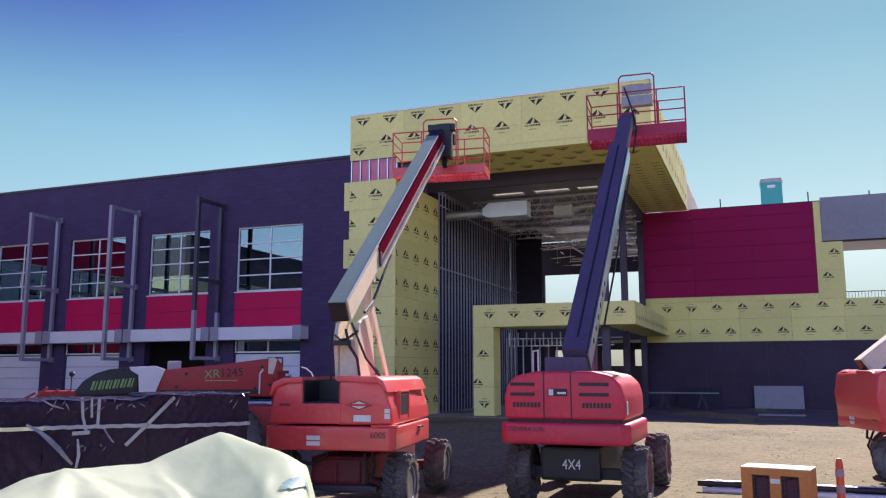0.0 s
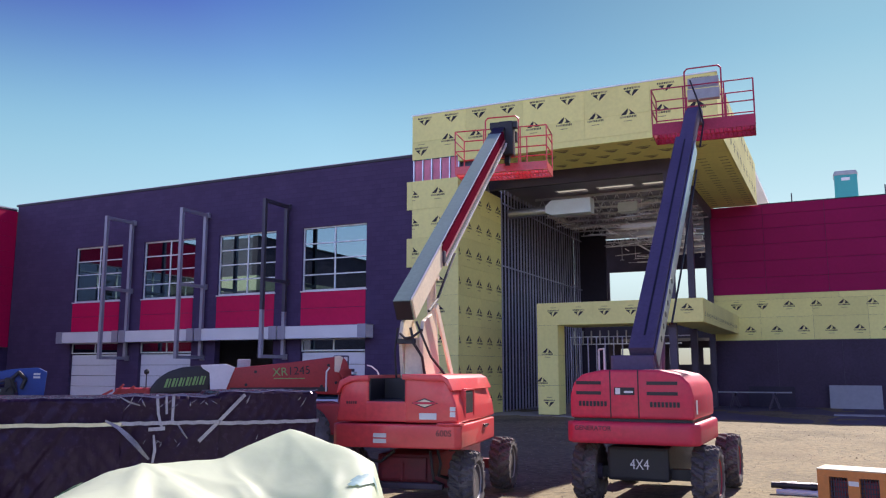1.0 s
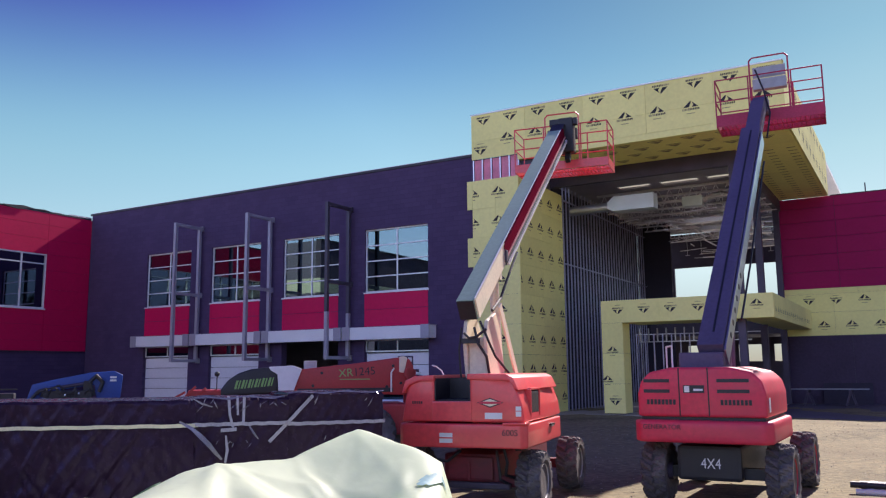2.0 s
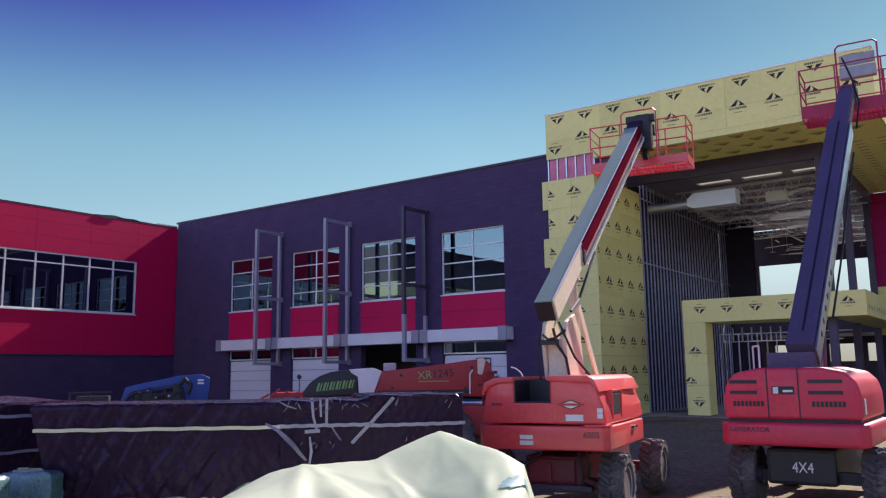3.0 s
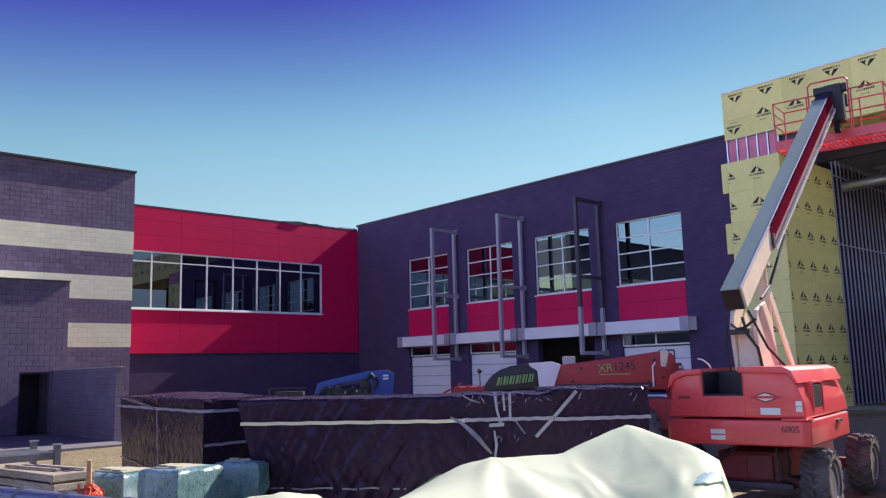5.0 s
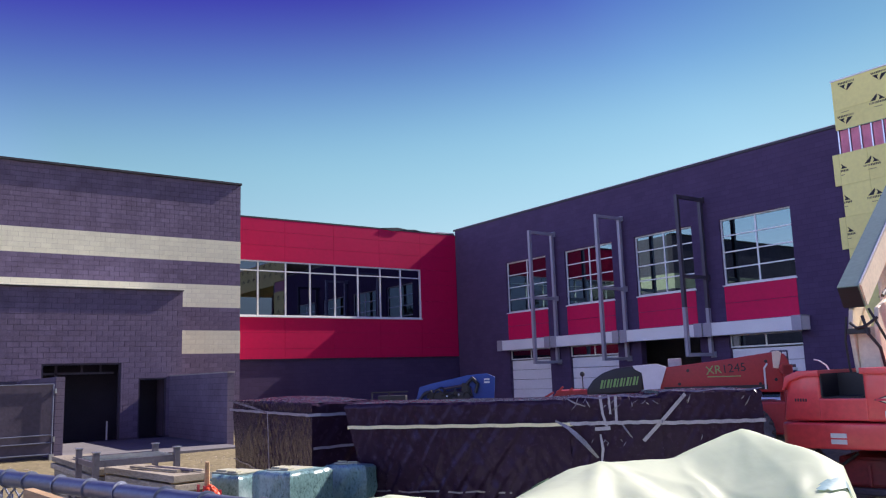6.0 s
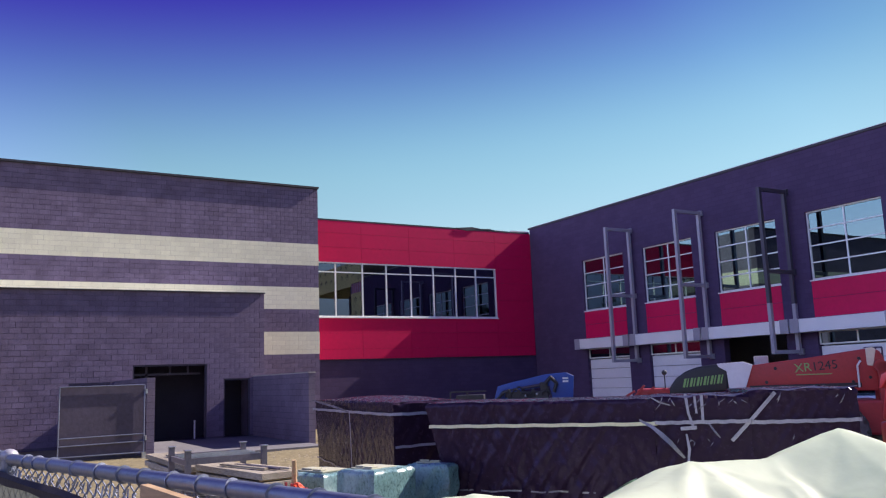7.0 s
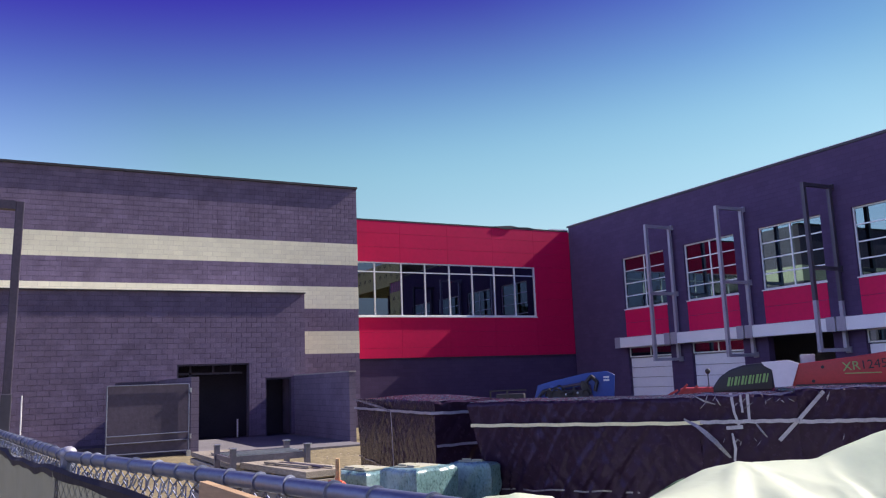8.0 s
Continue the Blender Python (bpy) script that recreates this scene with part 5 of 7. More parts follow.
# for loose film and hems, and for strips painted as glints
M_FILM = mat("grey_film_and_glint", (0.24, 0.22, 0.26), 0.2, 0.2, var=0.5, scale=14, bump=0.6, bscale=12)
M_TAPE = mat("cream_tape", (0.78, 0.72, 0.46), 0.6, var=0.15, scale=6)
M_TAPEG = mat("silver_tape", (0.36, 0.34, 0.40), 0.35, 0.2, var=0.3, scale=10, bump=0.3)


def wrapped_box(w, d, h, seed, taper=0.03, amp=0.042, crumple=0.006, courses=0, crown=0.0):
    """A crate under sheet plastic: a subdivided box with folds that hang and pull."""
    bm = bmesh.new()
    nx, ny, nz = max(4, int(w / 0.026)), max(4, int(d / 0.045)), max(4, int(h / 0.030))
    g = {}

    def v(i, j, k):
        if (i, j, k) not in g:
            x, y, z = w * i / nx, d * j / ny, h * k / nz
            dn = (h - z) / h
            c = Vector((x - w / 2, y - d / 2, 0))
            sx, sy = 1 - (taper if c.x < 0 else min(taper, 0.04)) * dn ** 1.2, 1 - 0.05 * dn * dn
            n1 = noise.noise(Vector((x * 1.1 + seed, y * 1.1, z * 0.5)))
            fold = noise.noise(Vector((x * 5 + y * 5 + seed + z * 1.2, z * 0.8, seed))) * dn
            diag = noise.noise(Vector(((x + y) * 4.4 - z * 3.4, seed * 3, (x - y) * 0.5)))
            crease = 1 - 3 * abs(noise.noise(Vector(((x - y) * 8 + z * 5.2, (x + y) * 2.5 - z * 2, seed * 2))))
            pull = 1 - 4 * abs(noise.noise(Vector((x * 7.4 + y * 7.4 - z * 5.0 + 0.8 * noise.noise(Vector((x, z, seed))), z * 0.7 + seed, 5.0))))
            crease += 1.6 * max(pull, -0.6) * (0.3 + 0.7 * dn)
            out = c.normalized() if c.length else Vector((1, 0, 0))
            p = Vector((w / 2, d / 2, 0)) + Vector((c.x * sx, c.y * sy, 0)) + out * (amp * (0.3 * n1 + 0.55 * fold + 0.40 * (1 - 2 * abs(diag)) * (0.4 + dn) + 0.17 * crease))
            # folds that fan out of the lower corner
            th, rr = math.atan2(z + 0.35, x + y + 0.05), math.hypot(z + 0.35, x + y + 0.05)
            fan = (1 - 2 * abs(math.sin(13 * th + 2.0 * noise.noise(Vector((x * 1.5, z * 1.5, seed)))))) * math.exp(-((rr - 0.75) / 0.55) ** 2)
            p += out * (amp * 0.30 * fan)
            # small crumples, strongest along the top edge
            rim = 0.35 + 1.3 * max(0.0, 1 - (h - z) / 0.16)
            p += out * (crumple * rim * (1 - 3.2 * abs(noise.noise(Vector((x * 13 - z * 5, y * 13 + z * 4, seed + z * 6))))))
            if courses:
                p += out * (-0.020 * max(0.0, math.cos(2 * math.pi * z / h * courses)) ** 8)
            # the sheet rounds over the top edge
            if i in (0, nx) or j in (0, ny):
                dz = max(0.0, z - (h - 0.035))
                p -= out * (0.035 - math.sqrt(max(0.0, 0.035 ** 2 - dz * dz)))
            top = crown * math.sin(math.pi * i / nx) * math.sin(math.pi * j / ny) + 0.02 * noise.noise(Vector((x * 0.9, y * 0.9, seed))) + 0.012 * noise.noise(Vector((x * 6, y * 6, seed)))
            g[i, j, k] = bm.verts.new((p.x, p.y, z + top * (z / h) ** 4))
        return g[i, j, k]
    for i in range(nx):
        for k in range(nz):
            bm.faces.new((v(i, 0, k), v(i + 1, 0, k), v(i + 1, 0, k + 1), v(i, 0, k + 1)))
            bm.faces.new((v(i, ny, k), v(i, ny, k + 1), v(i + 1, ny, k + 1), v(i + 1, ny, k)))
    for j in range(ny):
        for k in range(nz):
            bm.faces.new((v(0, j, k), v(0, j, k + 1), v(0, j + 1, k + 1), v(0, j + 1, k)))
            bm.faces.new((v(nx, j, k), v(nx, j + 1, k), v(nx, j + 1, k + 1), v(nx, j, k + 1)))
    for i in range(nx):
        for j in range(ny):
            bm.faces.new((v(i, j, nz), v(i + 1, j, nz), v(i + 1, j + 1, nz), v(i, j + 1, nz)))
            bm.faces.new((v(i, j, 0), v(i, j + 1, 0), v(i + 1, j + 1, 0), v(i + 1, j, 0)))
    return bm


def tape(bm, pts, half=0.021):
    """A strip of tape along points; each one is (place, across)."""
    vs = [(bm.verts.new(Vector(p) - Vector(a) * half), bm.verts.new(Vector(p) + Vector(a) * half)) for p, a in pts]
    for p, q in zip(vs, vs[1:]):
        bm.faces.new((p[0], q[0], q[1], p[1]))


def crate(at, w, d, h, base, seed, label, tapes, taper=0.03, glints=5, crumple=0.006, amp=0.03, crown=0.0):
    c = thing("wrapped_crate", label, "crate", at, "wrapped crates")
    wr = part("wrap", wrapped_box(w, d, h, seed, taper, amp, crumple, 0, crown), M_WRAP, c, "wrinkled black plastic sheet", True)
    wr.location = (0, 0, base)
    for m, pts in tapes:
        bm = bmesh.new()
        tape(bm, pts)
        part("tape", bm, m, c)
    # pale strips laid on the wrap: glints along its creases, put into colour
    rg = random.Random(int(seed))
    for k in range(glints):
        x, z, a = rg.uniform(0.06, w - 0.06), base + h - rg.choice((0.03, 0.05, 0.08, 0.5)) - rg.uniform(0, 0.06), rg.uniform(-1.1, 1.1)
        ln, hw = rg.uniform(0.025, 0.07), rg.uniform(0.2, 0.5)
        bm = bmesh.new()
        tape(bm, [((x + math.sin(a) * ln * q, -0.045 - 0.02 * (1 - q * q), z + math.cos(a) * ln * q), (math.cos(a) * hw * (1.05 - abs(q)), 0, -math.sin(a) * hw * (1.05 - abs(q)))) for q in (-1, -0.4, 0.3, 1)])
        part("crease", bm, M_FILM, c)
    for k in range(3):
        y = d * (0.2 + 0.3 * k)
        part("bearer", boxes(((0.2, y - 0.06, 0), (w - 0.2, y + 0.06, base - 0.004))), M_WOOD, c)
    return c


def ring_tape(w, d, z, out=0.065, parts=24, lead=0.0):
    """A belt of tape round a crate at height z."""
    pts = []
    for k in range(parts + 1):
        pts.append(((max(lead, w * k / parts), -out, z + 0.004 * math.sin(k * 1.7)), (0, 0, 1)))
    for k in range(1, parts // 2 + 1):
        pts.append(((w + out, d * k / (parts // 2), z + 0.004 * math.sin(k * 2.1)), (0, 0, 1)))
    return pts


def yaw_at(x, y, e, z=0.0):
    return pose(x, y, ground_z(x, y) + z, 0, 0, math.degrees(math.atan2(e[1], e[0])))


crate(yaw_at(-9.84, 5.41, (0.80, 0.60)), 2.94, 1.5, 1.24, 0.45, 3.0, "long crate wrapped in black plastic with cream tape belt",
      [(M_TAPE, ring_tape(2.94, 1.5, 1.40, 0.065, 24, 0.055)), (M_FILM, [((0.42 + 0.22 * k, 0.0 + 0.015 * math.sin(k * 1.9), 0.60 + 0.012 * math.sin(k * 2.3)), (0, 0, 0.5)) for k in range(9)])], 0.24, 0, 0.005, 0.06)
crate(yaw_at(-7.52, 7.15, (0.70, 0.71)), 1.10, 1.4, 1.30, 0.40, 8.0, "shorter crate in glossy shrink-wrapped black plastic with silver tape",
      [(M_TAPEG, ring_tape(1.10, 1.4, 1.40)), (M_TAPEG, [((0.40, -0.045, 1.72), (0.8, 0, 0)), ((0.42, -0.055, 1.5), (0.7, 0, 0)), ((0.46, -0.06, 1.36), (0.7, 0, 0))]),
       (M_TAPEG, [((0.50, -0.045, 1.72), (0.6, 0, 0)), ((0.51, -0.055, 1.5), (0.6, 0, 0))]),
       (M_TAPEG, [((0.58, -0.045, 1.71), (0.8, 0, 0)), ((0.575, -0.055, 1.40), (0.7, 0, 0))]),
       (M_TAPEG, [((0.32, -0.06, 1.33), (0, 0, 1)), ((0.50, -0.065, 1.34), (0, 0, 1))]),
       (M_TAPEG, [((0.38, -0.055, 1.27), (0.5, 0, 0)), ((0.40, -0.065, 1.1), (0.8, 0, 0)), ((0.38, -0.06, 0.96), (0.6, 0, 0))]),
       (M_FILM, [((-0.14, -0.06, 1.44), (0.2, 0, 0.5)), ((0.0, -0.09, 1.36), (0.4, 0.2, 0.8)), ((0.10, -0.10, 1.27), (0.5, 0.3, 1.3)), ((0.20, -0.10, 1.17), (0.6, 0.3, 1.2)), ((0.27, -0.09, 1.08), (0.6, 0.1, 0.8)), ((0.34, -0.07, 1.0), (0.5, 0, 0.3))]),
       (M_FILM, [((0.64, -0.06, 1.38), (0.3, 0, 0.3)), ((0.69, -0.08, 1.30), (0.4, 0.2, 0.4)), ((0.75, -0.06, 1.22), (0.2, 0, 0.2))]),
       (M_FILM, [((0.0, -0.05, 1.70), (0.1, 0, 0.2)), ((0.10, -0.07, 1.64), (0.2, 0, 0.5)), ((0.22, -0.06, 1.60), (0.2, 0, 0.2))]),
       (M_FILM, [((0.02 + 0.13 * k, -0.05 - 0.012 * math.sin(k * 2.2), 1.705 + 0.016 * math.sin(k * 1.7)), (0, 0.25, 0.45 + 0.3 * math.sin(k * 2.9))) for k in range(9)])], 0.03, 22, 0.013)
crate(yaw_at(-6.78, 7.95, (0.62, 0.78)), 1.2, 1.3, 1.34, 0.40, 13.0, "dark plastic-wrapped crate with a diagonal tape cross",
      [(M_TAPEG, ring_tape(1.2, 1.3, 1.38)), (M_TAPEG, [((-0.22, -0.06, 1.18), (-0.7, 0, 0.7)), ((0.02, -0.06, 1.42), (-0.7, 0, 0.7)), ((0.30, -0.05, 1.71), (-0.7, 0, 0.7))]), (M_FILM, [((0.0 + 0.15 * k, -0.045 - 0.01 * math.sin(k * 2.2), 1.745 + 0.012 * math.sin(k * 1.7)), (0, 0.25, 0.35 + 0.25 * math.sin(k * 2.9))) for k in range(9)])], 0.03, 6, 0.010)
crate(yaw_at(-15.54, 6.10, (0.9927, -0.1203)), 4.45, 1.24, 1.41, 0.32, 21.0, "broad crate wrapped in black plastic with pale tape",
      [(M_TAPEG, ring_tape(4.45, 1.24, 1.56)), (M_TAPEG, [((4.50, 0.0 + 0.12 * k, 1.09 + 0.004 * k + 0.005 * math.sin(k * 2.3)), (0, 0, 0.9)) for k in range(9)]),
       (M_TAPEG, [((2.44, -0.06, 1.54), (0.9, 0, 0.1)), ((2.45, -0.05, 1.2), (1.0, 0, 0)), ((2.46, -0.045, 0.9), (0.9, 0, 0)), ((2.46, -0.03, 0.5), (1.0, 0, 0))]),
       (M_FILM, [((-0.05, -0.06, 1.73), (0, 0, 0.6)), ((0.8, -0.08, 1.68), (0.1, 0, 0.9)), ((1.7, -0.075, 1.62), (0.1, 0, 1)), ((2.44, -0.065, 1.55), (0, 0, 0.6))]),
       (M_FILM, [((0.1 + 0.25 * k, -0.01, 0.66 - 0.012 * k + 0.01 * math.sin(k * 2.1)), (0, 0, 0.5)) for k in range(11)])], 0.10, 0, 0.008, 0.045, 0.07)

# ---- cream tarpaulin over stacked goods ----
M_TARP = mat("cream_tarpaulin", (0.77, 0.85, 0.64), 0.5, var=0.06, scale=2, bump=0.3, bscale=5)
tn, tl = M_TARP.node_tree.nodes, M_TARP.node_tree.links
thin = tn.new("ShaderNodeBsdfTranslucent")
thin.inputs[0].default_value = (0.74, 0.88, 0.66, 1)
both = tn.new("ShaderNodeMixShader")
both.inputs[0].default_value = 0.42
tl.new(tn["Principled BSDF"].outputs[0], both.inputs[1])
tl.new(thin.outputs[0], both.inputs[2])
tl.new(both.outputs[0], tn["Material Output"].inputs[0])


CREASES = (((-4.60, 4.66), (-3.95, 4.75), 0.05, 0.10), ((-4.60, 4.66), (-3.98, 3.98), 0.055, 0.11), ((-4.60, 4.66), (-4.30, 3.70), -0.06, 0.14), ((-4.60, 4.66), (-4.75, 3.90), 0.05, 0.10),
           ((-4.60, 4.66), (-5.05, 4.15), -0.05, 0.12), ((-4.42, 5.30), (-3.70, 4.95), 0.035, 0.10), ((-4.25, 5.25), (-3.72, 5.10), -0.03, 0.07), ((-4.15, 5.05), (-3.6, 4.85), 0.03, 0.06),
           ((-3.60, 5.60), (-3.25, 5.05), 0.04, 0.08), ((-3.38, 5.66), (-3.45, 4.9), -0.035, 0.09), ((-4.28, 5.95), (-3.8, 5.35), 0.03, 0.12))


def tarp_mesh():
    """A cloth pulled over a low stack and two propped corners: relaxed until taut, held up by what is below."""
    nx, ny = 150, 236
    xs = np.linspace(-6.1, -2.5, nx)
    ys = np.linspace(2.3, 8.0, ny)
    X, Y = np.meshgrid(xs, ys, indexing="ij")
    G = np.array([[ground_z(x, y) for y in ys] for x in xs])
    low = G + 0.02
    Z = low.copy()
    ridges = (((-4.28, 5.95, 1.54), (-4.0, 6.95, 1.14), 0.5), ((-4.28, 5.95, 1.54), (-4.42, 5.30, 1.34), 0.42), ((-4.42, 5.30, 1.34), (-4.60, 4.66, 1.37), 0.48),
              ((-4.60, 4.66, 1.37), (-4.12, 3.25, 1.24), 0.48), ((-4.28, 5.95, 1.54), (-3.72, 5.83, 1.42), 0.45), ((-3.72, 5.83, 1.42), (-3.38, 5.66, 1.27), 0.45), ((-4.60, 4.66, 1.37), (-3.6, 4.3, 1.08), 0.45), ((-3.38, 5.66, 1.27), (-3.0, 4.4, 1.0), 0.5))
    for (ax, ay, az), (bx, by, bz), fall in ridges:
        dx, dy = bx - ax, by - ay
        t = np.clip(((X - ax) * dx + (Y - ay) * dy) / (dx * dx + dy * dy), 0, 1)
        dist = np.hypot(X - ax - t * dx, Y - ay - t * dy)
        Z = np.maximum(Z, az + t * (bz - az) - fall * dist - 2.2 * np.maximum(0, dist - 0.75))
    # the cloth hangs down steeply past the stack's far edge
    past = (X + 3.30) * 0.866 + (Y - 5.66) * 0.5
    Z = np.where(past > 0, np.maximum(low, Z - 3.2 * past), Z)
    keep = Z.copy()
    for it in range(16):
        Z[1:-1, 1:-1] = 0.25 * (Z[2:, 1:-1] + Z[:-2, 1:-1] + Z[1:-1, 2:] + Z[1:-1, :-2])
        Z = np.maximum(Z, keep - 0.022)
    # sharp creases pulled through the cloth
    for (ax, ay), (bx, by), amp, wide in (CREASES):
        dx, dy = bx - ax, by - ay
        t = np.clip(((X - ax) * dx + (Y - ay) * dy) / (dx * dx + dy * dy), 0, 1)
        dist = np.hypot(X - ax - t * dx, Y - ay - t * dy)
        Z = Z + 0.42 * amp * np.clip(1 - dist / wide, 0, 1) * np.sin(np.pi * (0.12 + 0.8 * t)) * (Z > low + 0.1)
    Z = np.maximum(Z, low)
    bm = bmesh.new()
    g = []
    for i in range(nx):
        row = []
        for j in range(ny):
            x, y, z = xs[i], ys[j], Z[i, j]
            ang = math.atan2(y - 5.9, x + 4.3)
            r = math.hypot(y - 5.9, x + 4.3)
            f = 0.009 * (1 - 2 * abs(math.sin(ang * 5 + 1.2 * noise.noise(Vector((x, y, 2)))))) * min(1, r) * (1 if z > 0.2 else 0)
            a2, r2 = math.atan2(y - 4.66, x + 4.6), math.hypot(y - 4.66, x + 4.6)
            f += 0.012 * (1 - 2 * abs(math.sin(a2 * 4 + 0.6))) * min(1, r2 * 2) * max(0, 1 - r2 / 1.4)
            f += 0.012 * noise.noise(Vector((x * 1.3, y * 2.1, 4))) + 0.008 * noise.noise(Vector((x * 6, y * 3, 7)))
            row.append(bm.verts.new((x, y, max(z + f, low[i, j] - 0.015))))
        g.append(row)
    for i in range(nx - 1):
        for j in range(ny - 1):
            bm.faces.new((g[i][j], g[i + 1][j], g[i + 1][j + 1], g[i][j + 1]))
    return bm


def film_patch(bm, cx, cy, rx, ry):
    """A loose flap of clear film over the cloth: the faces inside an oval, lifted a little."""
    out, done = bmesh.new(), {}
    for f in bm.faces:
        c = f.calc_center_median()
        wob = 1 + 0.25 * noise.noise(Vector((c.x * 3, c.y * 3, 3)))
        if ((c.x - cx) / rx) ** 2 + ((c.y - cy) / ry) ** 2 < wob:
            for q in f.verts:
                if q.index not in done:
                    done[q.index] = out.verts.new(q.co + Vector((0.006, -0.006, 0.014)))
            out.faces.new([done[q.index] for q in f.verts])
    return out


cover = thing("tarpaulin", "cream tarpaulin draped over stacked goods on the yard", "tarpaulin")
cloth = tarp_mesh()
cloth.verts.index_update()
M_CLEAR = mat("bluish_clear_film", (0.26, 0.42, 0.42), 0.5, var=0.25, scale=6, bump=0.3, bscale=6, spec=0.3, tint=(0.50, 0.64, 0.58))
for spot in ((-3.30, 5.50, 0.06, 0.17), (-4.86, 4.18, 0.16, 0.14)):
    part("clear_film", film_patch(cloth, *spot), M_CLEAR, cover, "bluish clear plastic flap", True)
part("cloth", cloth, M_TARP, cover, "cream creased cloth", True)


def white_sheet():
    """A low mound of white plastic sheet by the crate's foot."""
    bm = bmesh.new()
    cx, cy, top, n = -7.25, 4.45, 0.88, 28
    g = []
    for i in range(n + 1):
        row = []
        for j in range(n + 1):
            u, v = 2 * i / n - 1, 2 * j / n - 1
            x, y = cx + 0.85 * u, cy + 0.6 * v
            r = math.hypot(u, v)
            z = top - 0.13 * abs(u) - 0.10 * abs(v) + 0.03 * noise.noise(Vector((x * 2, y * 2, 3))) + 0.012 * noise.noise(Vector((x * 8, y * 5, 6)))
            z -= 1.6 * max(0, max(abs(u), abs(v)) - 0.78) / 0.4
            row.append(bm.verts.new((x, y, max(z, ground_z(x, y) + 0.004))))
        g.append(row)
    for i in range(n):
        for j in range(n):
            bm.faces.new((g[i][j], g[i + 1][j], g[i + 1][j + 1], g[i][j + 1]))
    return bm


tagged(new("plastic_sheet", finish("plastic_sheet", white_sheet(), M_TARP, True)), "white plastic sheet over low goods beside the crate", "plastic sheet")
# ---- machines behind the crates ----
M_TELE = mat("telehandler_red", (0.40, 0.034, 0.034), 0.45, var=0.15, scale=4, bump=0.05)
M_GREEN = mat("green_marking", (0.22, 0.42, 0.12), 0.5, var=0.1, scale=10, bump=0)
M_BLUE = mat("blue_machine_paint", (0.02, 0.07, 0.30), 0.45, var=0.2, scale=4)
M_TEAL = mat("teal_plastic", (0.03, 0.38, 0.34), 0.45, var=0.08, scale=3)
M_GENO = mat("orange_yellow_paint", (0.62, 0.22, 0.05), 0.5, var=0.15, scale=4)
M_ORANGE = mat("orange_plastic", (0.80, 0.10, 0.03), 0.45, var=0.1, scale=6)
M_GLASSV = glass_mat("vehicle_glass", (0.05, 0.055, 0.06))


def telehandler():
    e = Vector((0.76, 0.65, 0)).normalized()
    x0, y0 = -14.52, 13.6
    T = thing("telehandler", "red telehandler with its long boom lowered, behind the crates", "telehandler", pose(x0, y0, ground_z(x0, y0), 0, 0, math.degrees(math.atan2(e.y, e.x))))
    bm = bmesh.new()
    bm_prism(bm, [(2.1, 1.52), (4.95, 1.42), (5.06, 1.55), (5.08, 2.08), (5.0, 2.24), (4.85, 2.31), (3.6, 2.15), (2.1, 2.0)], -0.28, 0.24, "xz", 0.03)
    boom = part("boom", bm, M_TELE, T, "red boom", True)
    bm = bmesh.new()
    bm_prism(bm, [(0.65, 1.45), (1.95, 1.50), (1.98, 2.08), (1.65, 2.085), (1.35, 2.05), (1.08, 1.96), (0.86, 1.81), (0.72, 1.62)], -0.34, 0.30, "xz", 0.05)
    nose = part("boom_cover", bm, M_BLACK, T, "black rounded cover", True)
    bm = bmesh.new()
    bm_prism(bm, [(1.98, 1.50), (2.30, 1.50), (2.50, 2.05), (2.30, 2.125), (1.75, 2.10), (1.80, 2.02), (1.95, 1.93)], -0.352, 0.312, "xz", 0.015)
    part("white_band", bm, M_WHITE, T, "white painted band")
    bm = bmesh.new()
    bm_prism(bm, [(4.74, 1.95), (4.86, 1.93), (4.94, 2.28), (4.86, 2.325), (4.74, 2.30)], -0.29, 0.25, "xz", 0.02)
    part("boom_end", bm, M_CREAM, T)
    bm = bmesh.new()
    bm_tube(bm, (4.98, -0.4, 1.93), (4.98, 0.35, 1.93), 0.13, seg=18)
    bm_box(bm, (4.92, -0.40, 0.6), (5.12, -0.28, 2.0))
    bm_box(bm, (4.92, 0.25, 0.6), (5.12, 0.35, 2.0))
    part("rear_pivot", bm, M_TELE, T)
    for i in range(6):
        x, z = 1.0 + 0.145 * i, 1.61 + 0.012 * i
        for dx, zz, w in ((0.0, 0.0, 0.05), (0.075, 0.0, 0.03)):
            bm = bmesh.new()
            bm_prism(bm, [(x + dx, z + zz), (x + dx + w, z + zz), (x + dx + w + 0.05, z + 0.19), (x + dx + 0.05, z + 0.19)], -0.352, -0.343, "xz")
            part("cover_mark", bm, M_GREEN, nose)
    lettering("XR", 0.26, M_GREEN, boom, pose(3.50, -0.284, 1.94, 90, -4, 0), "model_mark", "green model letters")
    lettering("1245", 0.26, M_BLACK, boom, pose(3.93, -0.284, 1.97, 90, -4, 0), "model_mark", "black model numbers")
    for x, z in ((2.75, 1.66), (2.95, 1.95), (4.45, 1.62), (4.6, 2.1), (4.78, 1.7)):
        bm = bmesh.new()
        bm_tube(bm, (x, -0.275, z), (x, -0.30, z), 0.035, seg=10)
        part("pin", bm, M_BLACK, boom)
    # black strip painted for the shade along the boom's lower edge
    part("lower_shade_strip", boxes(((2.4, -0.30, 1.50), (4.6, -0.28, 1.60), None, 0.008)), M_BLACK, boom)
    part("underline", boxes(((3.36, -0.286, 1.79), (4.06, -0.281, 1.81)), ), M_GREEN, boom)
    bm = bmesh.new()
    bm_path(bm, [(4.55, -0.32, 1.5), (4.55, -0.34, 1.95), (4.62, -0.33, 2.05)], 0.02)
    part("hose", bm, M_LABEL, T)
    bm = bmesh.new()
